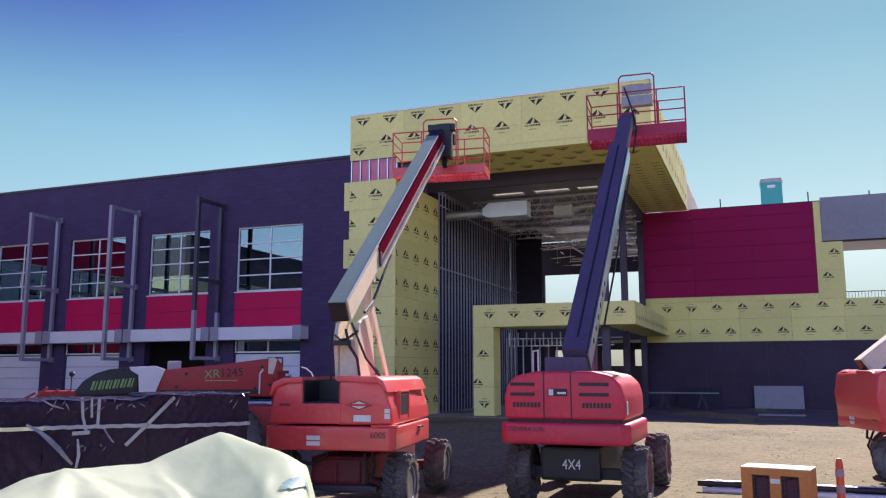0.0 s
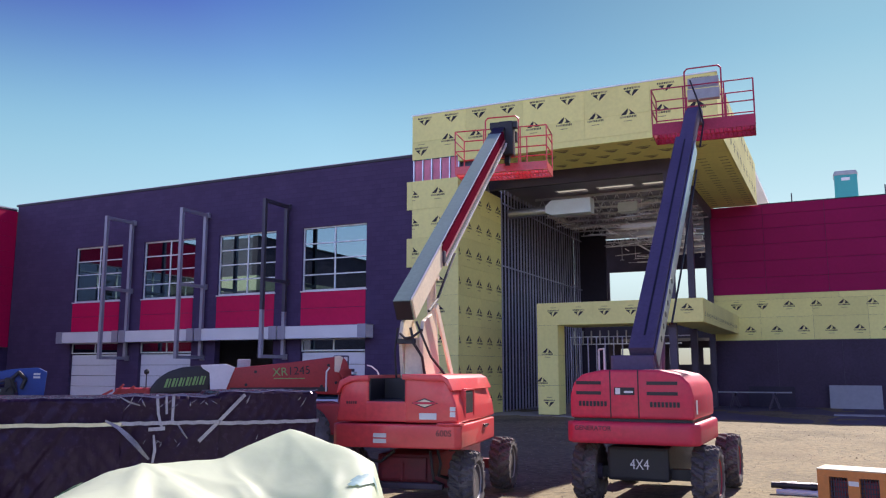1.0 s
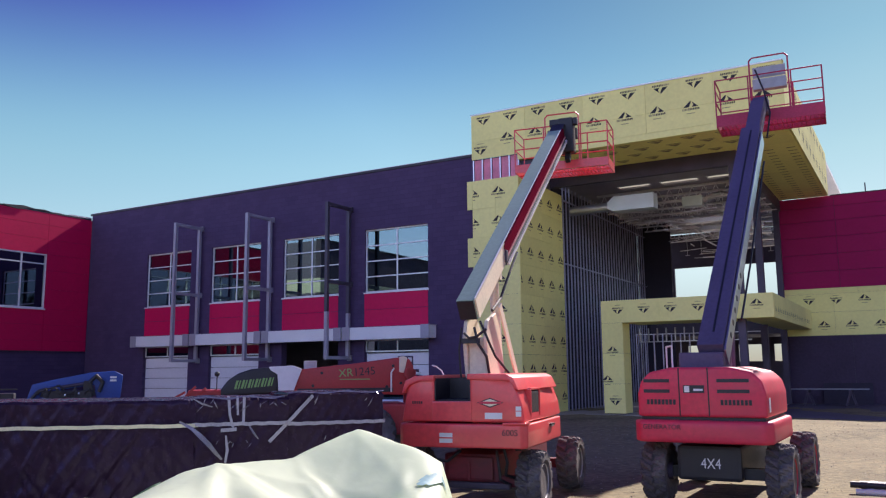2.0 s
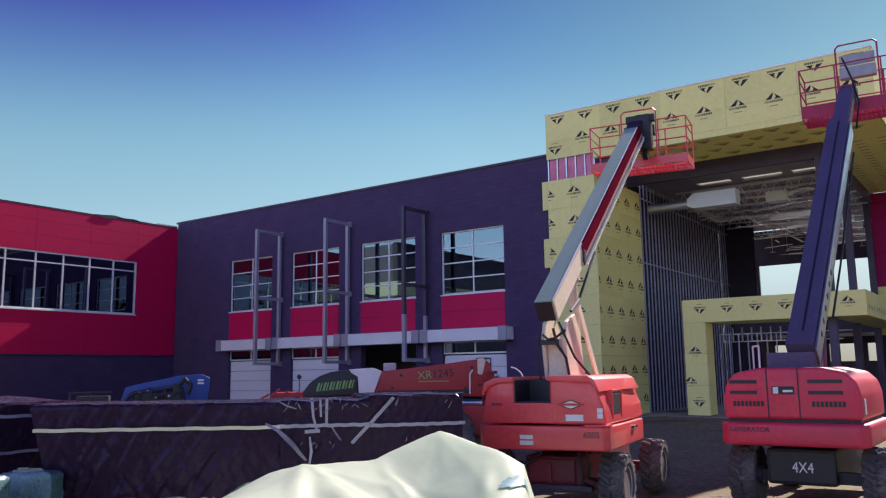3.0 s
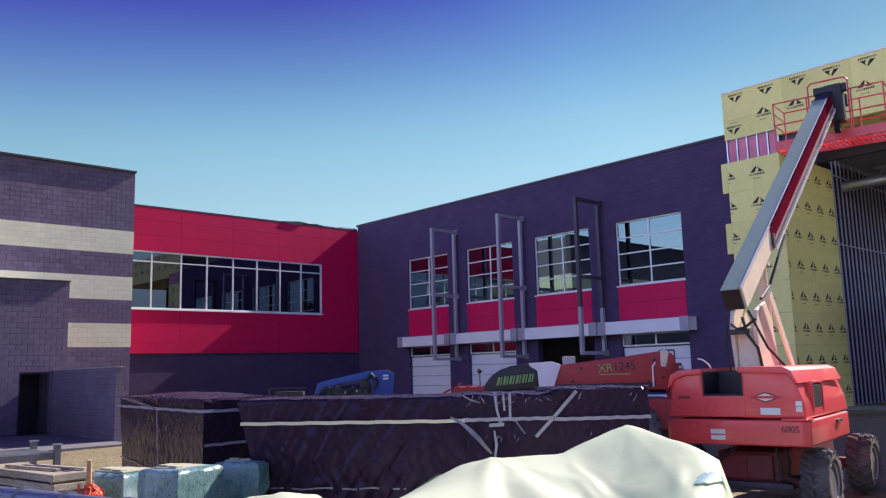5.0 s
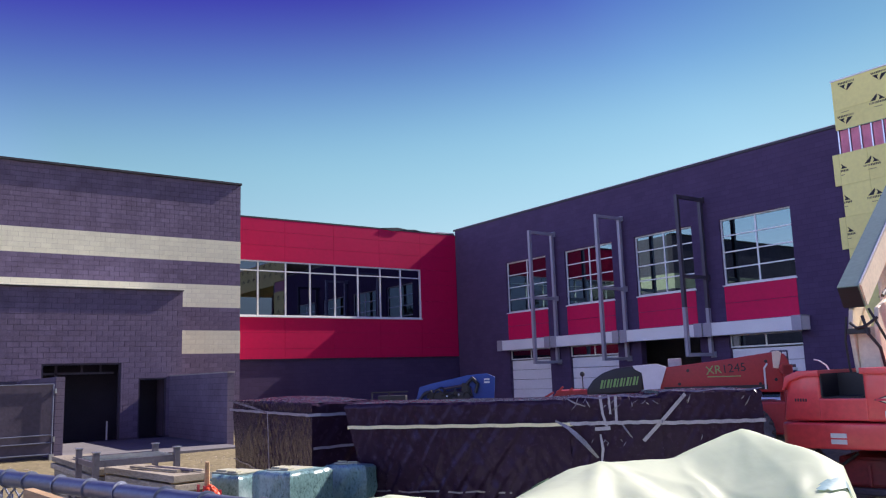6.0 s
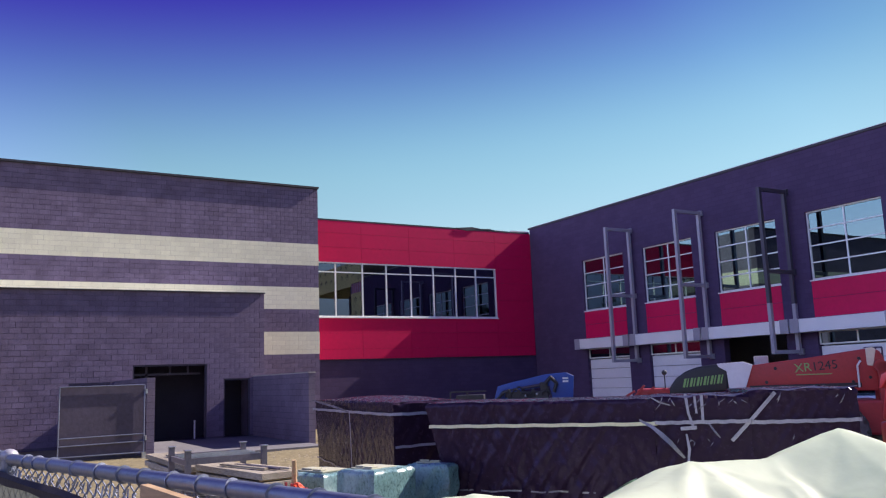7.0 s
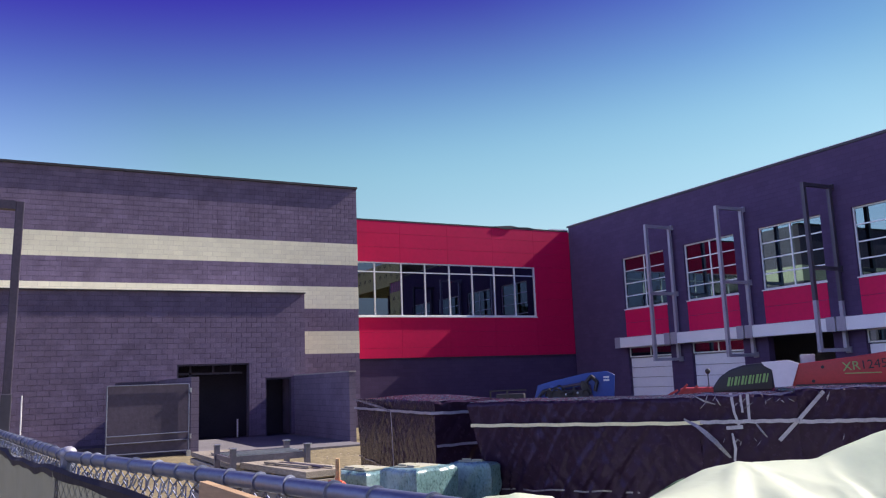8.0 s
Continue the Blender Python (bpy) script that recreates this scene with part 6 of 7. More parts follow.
    bm_box(bm, (0.0, -0.35, 1.40), (0.72, 0.3, 1.60), None, 0.04)
    for k in range(4):
        bm_bar(bm, (-0.25 + 0.2 * k, -0.36, 1.45), (-0.05 + 0.22 * k, -0.34, 1.56 + 0.04 * ((k * 3) % 4)), 0.09, 0.05)
    part("carriage", bm, M_TELE, T, "red fork carriage")
    bm = bmesh.new()
    bm_tube(bm, (0.62, -0.3, 1.6), (0.62, -0.3, 1.95), 0.012)
    bmesh.ops.create_icosphere(bm, subdivisions=2, radius=0.06, matrix=Matrix.Translation((0.62, -0.3, 1.95)))
    part("marker_lamp", bm, M_BLACK, T)
    bm = bmesh.new()
    bm_box(bm, (2.55, 0.3, 1.98), (2.85, 0.55, 2.24), None, 0.02)
    bm_tube(bm, (2.7, 0.42, 1.8), (2.7, 0.42, 2.0), 0.03)
    part("work_lamp", bm, M_LENS, T, "work lamp on a stalk")
    part("control_box", boxes(((4.80, 0.26, 2.02), (5.16, 0.46, 2.34), None, 0.03), ((4.5, 0.3, 1.95), (5.3, 0.42, 2.02))), M_DARKSTEEL, T, "dark metal box behind the boom")
    part("sticker", boxes(((4.86, 0.252, 2.22), (4.91, 0.259, 2.28)), ((5.03, 0.252, 2.20), (5.12, 0.259, 2.30))), M_LABEL, T)
    part("body", boxes(((0.2, -0.75, 0.55), (4.9, 0.75, 1.25), None, 0.06), ((1.2, 0.3, 1.25), (2.6, 1.0, 1.9), None, 0.06)), M_TELE, T, "red chassis and engine cover")
    for x in (0.9, 4.0):
        for y in (-0.85, 0.85):
            bm = bmesh.new()
            bm_tube(bm, (0, -0.05, 0), (0, 0.05, 0), 0.15, seg=12)
            w = part("wheel", bm, M_RIM, T)
            w.matrix_basis = pose(x, y, 0.62)
            t = new("tyre", TYRE_MESH)
            t.parent = w
            t.matrix_basis = pose(0, 0, 0, 0, 0, 90) @ Matrix.Diagonal((1.05, 1.32, 1.32, 1))


telehandler()


def blue_lift():
    x0, y0 = -22.7, 15.1
    B = thing("boom_lift", "blue articulated boom lift folded down before the dark wall", "boom lift", pose(x0, y0, ground_z(x0, y0), 0, 0, 52) @ Matrix.Diagonal((0.9, 0.9, 0.94, 1)), "boom lifts")
    bm = bmesh.new()
    bm_prism(bm, [(-0.1, 1.2), (0.3, 1.2), (0.5, 1.62), (1.95, 1.82), (2.05, 1.25), (2.75, 1.25), (2.82, 2.12), (2.55, 2.25), (1.8, 2.2), (0.5, 1.95), (0.1, 1.85)], -0.2, 0.2, "xz", 0.03)
    part("boom", bm, M_BLUE, B, "blue folded boom", True)
    part("body", boxes(((0.0, -0.8, 0.7), (2.4, 0.8, 1.35), None, 0.08)), M_BLUE, B, "blue engine housing", True)
    bm = bmesh.new()
    bm_path(bm, [(0.0, -0.3, 1.3), (0.3, -0.32, 1.65), (0.9, -0.32, 1.8), (1.2, -0.3, 1.5)], 0.05)
    bm_path(bm, [(0.5, -0.34, 1.4), (1.2, -0.34, 1.45), (1.4, -0.34, 1.75)], 0.04)
    bm_path(bm, [(1.95, -0.3, 1.5), (1.8, -0.34, 1.9), (2.0, -0.34, 2.1), (2.2, -0.3, 1.9), (2.1, -0.3, 1.6)], 0.06)
    bm_box(bm, (0.45, -0.42, 1.35), (1.9, -0.24, 1.66), None, 0.03)
    rg = random.Random(12)
    for k in range(9):
        x, z = rg.uniform(0.2, 1.7), rg.uniform(1.40, 1.58)
        w, h = rg.uniform(0.12, 0.42), rg.uniform(0.08, 0.26)
        bm_path(bm, [(x, -0.40, z), (x + 0.2 * w, -0.45, z + 0.8 * h), (x + 0.55 * w, -0.46, z + h), (x + 0.9 * w, -0.44, z + 0.6 * h), (x + w, -0.40, z + rg.uniform(-0.1, 0.1))], rg.uniform(0.014, 0.034))
    for k in range(4):
        x, z = rg.uniform(0.3, 1.6), rg.uniform(1.45, 1.66)
        bm_box(bm, (x, -0.46, z), (x + rg.uniform(0.08, 0.2), -0.38, z + rg.uniform(0.06, 0.16)), None, 0.012)
    bm_box(bm, (1.62, -0.36, 1.4), (1.85, -0.22, 1.95), None, 0.03)
    part("hose", bm, M_BLACK, B, "black hoses and valve gear")
    bm = bmesh.new()
    bm_tube(bm, (0.6, -0.30, 1.72), (1.9, -0.28, 1.9), 0.05, seg=10)
    part("lift_cylinder", bm, M_DARKSTEEL, B)
    part("control_box", boxes(((0.55, -0.36, 1.6), (0.95, -0.25, 1.82), None, 0.02)), M_BLUE, B)
    for x, z in ((0.45, 1.35), (1.1, 1.52), (1.5, 1.56)):
        bm = bmesh.new()
        bmesh.ops.create_icosphere(bm, subdivisions=1, radius=0.05, matrix=Matrix.Translation((x, -0.42, z)))
        part("fitting", bm, M_STEEL, B)
    part("basket", boxes(((-1.6, -0.5, 1.25), (-0.3, -0.46, 1.32)), ((-1.6, -0.5, 1.7), (-0.3, -0.46, 1.74)), ((-1.6, -0.5, 1.25), (-1.55, -0.46, 1.74)), ((-1.0, -0.5, 1.3), (-0.95, -0.46, 1.74)), ((-1.4, -0.3, 1.2), (-0.4, 0.4, 1.6), None, 0.04)), M_BLACK, B, "dark folded work basket")
    part("sticker", boxes(((2.42, -0.21, 1.92), (2.62, -0.201, 1.98)), ((2.42, -0.21, 2.02), (2.62, -0.201, 2.08))), M_LABEL, B)
    for x in (0.3, 2.1):
        for y in (-0.8, 0.8):
            bm = bmesh.new()
            bm_tube(bm, (0, -0.05, 0), (0, 0.05, 0), 0.15, seg=12)
            w = part("wheel", bm, M_RIM, B)
            w.matrix_basis = pose(x, y, 0.45)
            t = new("tyre", TYRE_MESH)
            t.parent = w
            t.matrix_basis = pose(0, 0, 0, 0, 0, 90) @ Matrix.Diagonal((0.8, 0.95, 0.95, 1))


blue_lift()


def pickup():
    x0, y0 = -13.6, 20.6
    P = thing("pickup_truck", "white pickup truck with a crate on its bed", "truck", pose(x0, y0, ground_z(x0, y0), 0, 0, 28))
    bm = bmesh.new()
    bm_prism(bm, [(-2.6, 0.45), (2.7, 0.45), (2.75, 0.95), (1.4, 1.08), (-0.6, 1.1), (-2.6, 1.1)], -0.9, 0.9, "xz", 0.08)
    part("body", bm, M_WHITE, P, "white truck body", True)
    bm = bmesh.new()
    bm_prism(bm, [(-0.7, 1.1), (1.5, 1.1), (0.8, 1.78), (-0.55, 1.8)], -0.8, 0.8, "xz", 0.1)
    part("cab", bm, M_GLASSV, P, "dark glazed cab", True)
    part("roof", boxes(((-0.55, -0.72, 1.79), (0.75, 0.72, 1.85), None, 0.02)), M_WHITE, P)
    part("door_mark", boxes(*[((-0.45 + 0.16 * i, -0.915, 0.75), (-0.34 + 0.16 * i, -0.902, 0.92)) for i in range(6)]), M_DARKSTEEL, P)
    for x in (-1.7, 1.75):
        for y in (-0.82, 0.82):
            bm = bmesh.new()
            lathe(bm, [(-0.12, 0.2), (-0.12, 0.34), (-0.09, 0.38), (0.09, 0.38), (0.12, 0.34), (0.12, 0.2)], seg=24)
            w = part("wheel", bm, M_TYRE, P)
            w.matrix_basis = pose(x, y, 0.38, 0, 0, 90)
            bm = bmesh.new()
            lathe(bm, [(-0.10, 0.02), (-0.11, 0.2), (0.11, 0.2), (0.10, 0.02)], seg=20)
            part("rim", bm, M_RIM, w)
    part("bumper", boxes(((2.72, -0.85, 0.5), (2.85, 0.85, 0.72), None, 0.03)), M_STEEL, P)
    tagged(new("crate", finish("crate", boxes(((-14.6, 20.0, 1.32), (-13.55, 20.7, 2.15), None, 0.02)), M_WOOD)), "brown plywood crate on the truck bed", "crate")


pickup()

# ---- far roof and right-hand yard ----
def portable_toilet():
    t = thing("portable_toilet", "teal portable toilet standing on the far roof", "portable toilet", pose(0.7, 47.6, 10.0))
    bm = bmesh.new()
    bm_prism(bm, [(-0.56, 0.1), (0.56, 0.1), (0.54, 2.15), (-0.54, 2.15)], -0.56, 0.56, "xz", 0.03)
    part("cabin", bm, M_TEAL, t, "teal moulded cabin", True)
    bm = bmesh.new()
    bm_prism(bm, [(-0.6, 2.12), (0.6, 2.12), (0.5, 2.36), (-0.5, 2.36)], -0.6, 0.6, "xz", 0.06)
    part("roof", bm, M_LENS, t, "pale domed roof", True)
    part("door", boxes(((-0.42, -0.585, 0.2), (0.42, -0.565, 2.05))), M_TEAL, t)
    part("vent", boxes(((-0.2, -0.592, 1.82), (0.2, -0.586, 1.98))), M_LABEL, t)
    part("skid", boxes(((-0.56, -0.5, 0), (-0.4, 0.5, 0.1)), ), M_DARKSTEEL, t)
    part("skid", boxes(((0.4, -0.5, 0), (0.56, 0.5, 0.1)), ), M_DARKSTEEL, t)


portable_toilet()
for x, h in ((-1.85, 0.5), (2.35, 0.55), (5.1, 0.4)):
    bm = bmesh.new()
    bm_tube(bm, (x, 44.6, 10.0), (x, 44.6, 10.4 + h), 0.03, seg=8)
    tagged(new("roof_pipe", finish("roof_pipe", bm, M_DARKSTEEL)), "dark vent pipe on the far roof", "pipe", "roof pipes")
rail = thing("guard_rail", "thin steel guard rail seen through the far opening", "guard rail", pose(3.7, 50, 5.2))
for k in range(22):
    part("baluster", boxes(((0.16 * k, 0, 0), (0.16 * k + 0.02, 0.02, 1.1))), M_DARKSTEEL, rail)
part("top_rail", boxes(((0, 0, 1.1), (3.5, 0.04, 1.14))), M_DARKSTEEL, rail)
solid("floor_east_upper", boxes(((-3.0, 44.42, 5.0), (14, 51.9, 5.2))), M_CONC, "upper floor of the far wing", "floor")


def sawhorse_table():
    t = thing("work_table", "long pale plank on two sawhorses", "work table", pose(-3.75, 41.6, 0.22))
    part("plank", boxes(((-1.7, -0.3, 0.74), (1.5, 0.3, 0.79))), M_CONCP, t, "pale plank")
    for x in (-1.0, 0.75):
        s = part("sawhorse", boxes(((x - 0.05, -0.45, 0.64), (x + 0.05, 0.45, 0.735))), M_DARKSTEEL, t)
        for sx in (-1, 1):
            for sy in (-0.4, 0.4):
                bm = bmesh.new()
                bm_bar(bm, (x, sy, 0.68), (x + 0.22 * sx, sy, 0.0), 0.04)
                part("leg", bm, M_DARKSTEEL, s)


sawhorse_table()
def leaning(name, label, cat, x0, x1, y, h, material):
    bm = bmesh.new()
    bm_prism(bm, [(y, 0.22), (y + 0.02, 0.22), (y + 0.24, 0.22 + h), (y + 0.22, 0.22 + h)], x0, x1, "yz")
    tagged(new(name, finish(name, bm, material)), label, cat)


leaning("foam_board", "pale grey board leaning on the black sheeting", "board", -0.7, 1.52, 43.55, 1.08, M_CONCP)
leaning("plywood_sheet", "dark plywood sheet leaning against the wall", "board", -4.3, -2.2, 43.55, 1.0, M_VOID)
tagged(new("steel_plate", finish("steel_plate", boxes(((-0.5, 36.6, 0.2), (1.3, 37.6, 0.26), None, 0.01)), M_CONCP)), "grey steel plate lying on the ground", "plate")


M_DUSTLID = mat("dusty_cream_lid", (0.62, 0.52, 0.30), 0.7, var=0.2, scale=4, tint=(0.48, 0.55, 0.45))


def generator():
    g = thing("generator", "orange metal generator box with two mesh-covered openings", "generator", pose(-0.06, 12.25, ground_z(-0.06, 12.25), 0, 0, -11))
    W, H, D = 0.87, 0.74, 0.5
    for nm, lo, hi in (("side_panel", (-W / 2, 0, 0.03), (-W / 2 + 0.14, D, H - 0.1)), ("side_panel", (W / 2 - 0.14, 0, 0.03), (W / 2, D, H - 0.1)), ("mullion", (-0.07, 0, 0.03), (0.07, 0.05, H - 0.1)), ("sill_panel", (-W / 2 + 0.141, 0, 0.03), (W / 2 - 0.141, 0.048, 0.12)), ("head_panel", (-W / 2, 0.0, H - 0.099), (W / 2, D, H - 0.017)), ("back_panel", (-W / 2 + 0.141, D - 0.03, 0.03), (W / 2 - 0.141, D, H - 0.1))):
        part(nm, boxes((lo, hi)), M_GENO, g)
    part("lid", boxes(((-W / 2 - 0.008, -0.008, H - 0.016), (W / 2 + 0.008, D + 0.008, H), None, 0.005)), M_DUSTLID, g, "pale dusty lid")
    for x0, x1 in ((-0.295, -0.07), (0.07, 0.295)):
        bm = bmesh.new()
        n = 7
        for k in range(n):
            x = x0 + (x1 - x0) * (k + 0.5) / n
            bm_bar(bm, (x, 0.06, 0.12), (x, 0.06, H - 0.1), 0.012)
        for k in range(8):
            z = 0.15 + 0.06 * k
            bm_bar(bm, (x0, 0.066, z), (x1, 0.066, z), 0.012)
        part("mesh_guard", bm, M_DARKSTEEL, g)
        part("engine", boxes(((x0 + 0.02, 0.14, 0.12), (x1 - 0.02, 0.42, H - 0.15), None, 0.03)), M_REDRIM, g)
    part("mark", boxes(((-0.06, -0.006, H - 0.2), (0.06, -0.001, H - 0.14))), M_LABEL, g)


generator()


M_BAND = mat("worn_reflective_band", (0.42, 0.24, 0.26), 0.5, var=0.25, scale=12)


def delineator():
    x, y = 0.713, 12.1
    d = thing("delineator_post", "orange plastic delineator post with grey bands", "delineator post", pose(x, y, ground_z(x, y)))
    bm = bmesh.new()
    bm_tube(bm, (0, 0, 0.06), (0, 0, 0.86), 0.052, 0.046, 18)
    bm_tube(bm, (0, 0, 0.86), (0, 0, 0.93), 0.046, 0.03, 18)
    part("post", bm, M_ORANGE, d, "orange tube", True)
    for z in (0.50, 0.70):
        bm = bmesh.new()
        bm_tube(bm, (0, 0, z), (0, 0, z + 0.10), 0.053, seg=18)
        part("band", bm, M_BAND, d, "worn pinkish-grey reflective band")
    bm = bmesh.new()
    bm_tube(bm, (0, 0, 0), (0, 0, 0.06), 0.2, 0.16, 8)
    part("base", bm, M_BLACK, d)


delineator()
for k, (y, z, x0, x1, m) in enumerate(((15.1, 0.05, -1.2, 7.0, M_LABEL), (15.28, 0.05, -1.1, 6.5, M_STEEL), (15.46, 0.05, -0.9, 7.2, M_BLACK), (15.18, 0.14, -1.28, 6.2, M_BLACK), (15.37, 0.14, -1.15, 6.8, M_LABEL), (13.2, 0.06, 1.1, 6.8, M_LABEL), (13.36, 0.06, 1.3, 6.0, M_LABEL))):
    bm = bmesh.new()
    g0 = ground_z(0.5, y)
    bm_tube(bm, (x0, y, g0 + z + 0.02), (x1, y, g0 + z + 0.02), 0.05, seg=12)
    for q in (0.15, 0.6):
        bm_tube(bm, (x0 + q, y, g0 + z + 0.02), (x0 + q + 0.1, y, g0 + z + 0.02), 0.058, seg=12)
    tagged(new("pipe", finish("pipe", bm, m, True)), "%s lying on the ground in a stack" % ("black plastic pipe" if m is M_BLACK else "pale plastic pipe"), "pipe", "stacked pipes")
# ---- enclosure and gate by the block building ----
def block_stub(name, label, lo, hi):
    w = solid(name, boxes((lo, hi)), M_BLOCKC, label, "wall")
    return w


M_BLOCKC = cmu_mat("grey_block_small", (0.16, 0.135, 0.185), 0.6, "X", 0.2)
block_stub("wall_enclosure", "low grey block screen wall", (XL + 0.002, 10.37, -0.1), (-27.04, 10.60, 2.38))
block_stub("wall_enclosure_2", "low grey block screen wall with a hung gate", (XL + 0.002, 5.08, -0.1), (-27.04, 5.33, 2.38))
solid("enclosure_cap", boxes(((XL + 0.002, 10.35, 2.382), (-27.02, 10.62, 2.42))), M_CONC, "pale mortar cap on the screen wall", "trim")
# a darker copy of the concrete, with the enclosure's shade in its colour
solid("enclosure_slab", boxes(((XL + 0.002, 5.34, -0.2), (-25.5, 10.36, 0.05))), mat("shaded_slab", (0.15, 0.145, 0.15), 0.9, var=0.25, scale=2, bump=0.3, bscale=30), "concrete slab in the enclosure", "slab")
# the rooms' darkness is painted on: every inner face is near-black
solid("room_shell_block", boxes(((-35.5, 1.0, 0.0), (-35.4, 10.5, 5.2)), ((-35.4, 1.0, -0.1), (-33.57, 10.5, 0.015)), ((-35.4, 1.0, 3.1), (-33.57, 10.5, 3.2))), M_VOID, "rooms behind the openings, painted near-black as unlit", "room")
for y0, y1, z1 in ((5.72, 8.51, 2.95), (9.18, 10.24, 2.33)):
    solid("door_frame", boxes(((XL - 0.2, y0, 0.05), (XL - 0.05, y0 + 0.06, z1 - 0.06)), ((XL - 0.2, y1 - 0.06, 0.05), (XL - 0.05, y1, z1 - 0.06)), ((XL - 0.2, y0, z1 - 0.06), (XL - 0.05, y1, z1))), M_DARKSTEEL, "dark steel door frame without its door", "door frame")


for k, (y0, y1, z0, z1) in enumerate(((5.8, 8.4, 2.55, 2.63), (6.3, 6.38, 0.05, 2.9), (7.2, 7.28, 2.63, 2.94), (7.9, 7.96, 2.63, 2.94))):
    solid("inner_frame_%d" % (k + 1), boxes(((XL - 0.75, y0, z0), (XL - 0.67, y1, z1))), M_DARKSTEEL, "dark steel framing inside the doorway", "frame")
tagged(new("paint_strip", finish("paint_strip", boxes(((XL - 0.70, 8.18, 0.03), (XL - 0.66, 8.24, 0.75), None, 0.01)), M_WHITE)), "pale board standing inside the doorway", "board")
M_SHEET = mat("dark_mesh_sheet", (0.075, 0.062, 0.09), 0.7, var=0.3, scale=2, bump=0.2)


def yard_gate():
    g = thing("gate", "steel-framed gate leaf with a solid dark sheet", "gate", pose(-26.92, 0, 0))
    y0, y1 = 2.62, 5.0
    for a, b in (((0, y0, 0.15), (0, y0, 2.17)), ((0, y1, 0.15), (0, y1, 2.17)), ((0, y0, 2.17), (0, y1, 2.17)), ((0, y0, 0.15), (0, y1, 0.15)), ((0, y0, 0.68), (0, y1, 0.70)), ((0, y0, 0.46), (0, y1, 0.48))):
        bm = bmesh.new()
        bm_tube(bm, a, b, 0.020, seg=8)
        part("gate_bar", bm, M_GALV, g)
    part("sheet", boxes(((-0.06, y0 + 0.02, 0.17), (-0.045, y1 - 0.02, 2.15))), M_SHEET, g, "dark infill sheet")
    for z in (0.5, 1.9):
        part("hinge", boxes(((-0.07, y1 + 0.03, z), (0.04, y1 + 0.08, z + 0.14))), M_STEEL, g)
    for y in (y0, y1):
        part("foot", boxes(((-0.06, y - 0.06, -0.05), (0.06, y + 0.06, 0.15))), M_STEEL, g)


yard_gate()
post = thing("goal_post", "tall dark bronze steel post with a horizontal arm", "post", pose(-10.6, -0.03, ground_z(-10.6, 0) - 0.01, -1.4, 0, 0))
part("upright", boxes(((-0.045, -0.045, 0), (0.045, 0.045, 4.22), None, 0.01)), M_DARKSTEEL, post)
part("sleeve", boxes(((-0.055, -0.055, 0), (0.055, 0.055, 2.05), None, 0.01)), M_FRAMED, post)
part("arm", boxes(((-0.05, -3.0, 4.12), (0.05, -0.046, 4.22))), M_DARKSTEEL, post)
bm = bmesh.new()
bm_tube(bm, (-9.6, 0.16, ground_z(-9.6, 0)), (-9.6, 0.16, 2.0), 0.007, seg=6)
tagged(new("steel_rod", finish("steel_rod", bm, M_LABEL)), "thin pale steel rod standing in the ground", "rod")

# ---- chain-link fence before the camera ----
FZ = 1.79
F0, F1, F2 = Vector((-7.5, -0.17, FZ)), Vector((-3.38, 0.24, FZ)), Vector((1.3, 1.40, FZ))
fence = thing("chain_link_fence", "galvanised chain-link fence with dark privacy screen", "fence", None)
for a, b, r in ((F0, F1, 0.019), (F1, F2, 0.019)):
    bm = bmesh.new()
    bm_tube(bm, a, b, r, seg=16)
    part("top_rail", bm, M_GALV, fence, "round galvanised top rail", True)
for p, r in ((F1, 0.026), (F2, 0.03), (F0, 0.03)):
    bm = bmesh.new()
    bm_tube(bm, (p.x, p.y, ground_z(p.x, p.y) - 0.05), (p.x, p.y, FZ + 0.0), r, seg=14)
    q = part("post", bm, M_GALV, fence)
    bm = bmesh.new()
    bmesh.ops.create_uvsphere(bm, u_segments=16, v_segments=8, radius=r * 1.05, matrix=Matrix.Translation((p.x, p.y, FZ + 0.012)) @ Matrix.Diagonal((1, 1, 0.8, 1)))
    part("cap", bm, M_PAINTG, q, "pale domed post cap", True)
RING = finish("tie_ring", (lambda bm: (lathe(bm, [(-0.0028, 0.019), (-0.002, 0.0232), (0.002, 0.0232), (0.0028, 0.019)], seg=18), bm)[1])(bmesh.new()), M_GALV, True)
rg = random.Random(3)
for a, b in ((F0, F1), (F1, F2)):
    d = (b - a)
    n = int(d.length / 0.145)
    for k in range(1, n):
        o = new("tie_ring", RING)
        o.parent = fence
        o.matrix_basis = Matrix.Translation(a + d * ((k + rg.uniform(-0.25, 0.25)) / n)) @ pose(0, 0, 0, 0, rg.uniform(-12, 12), math.degrees(math.atan2(d.y, d.x)) + rg.uniform(-14, 14))


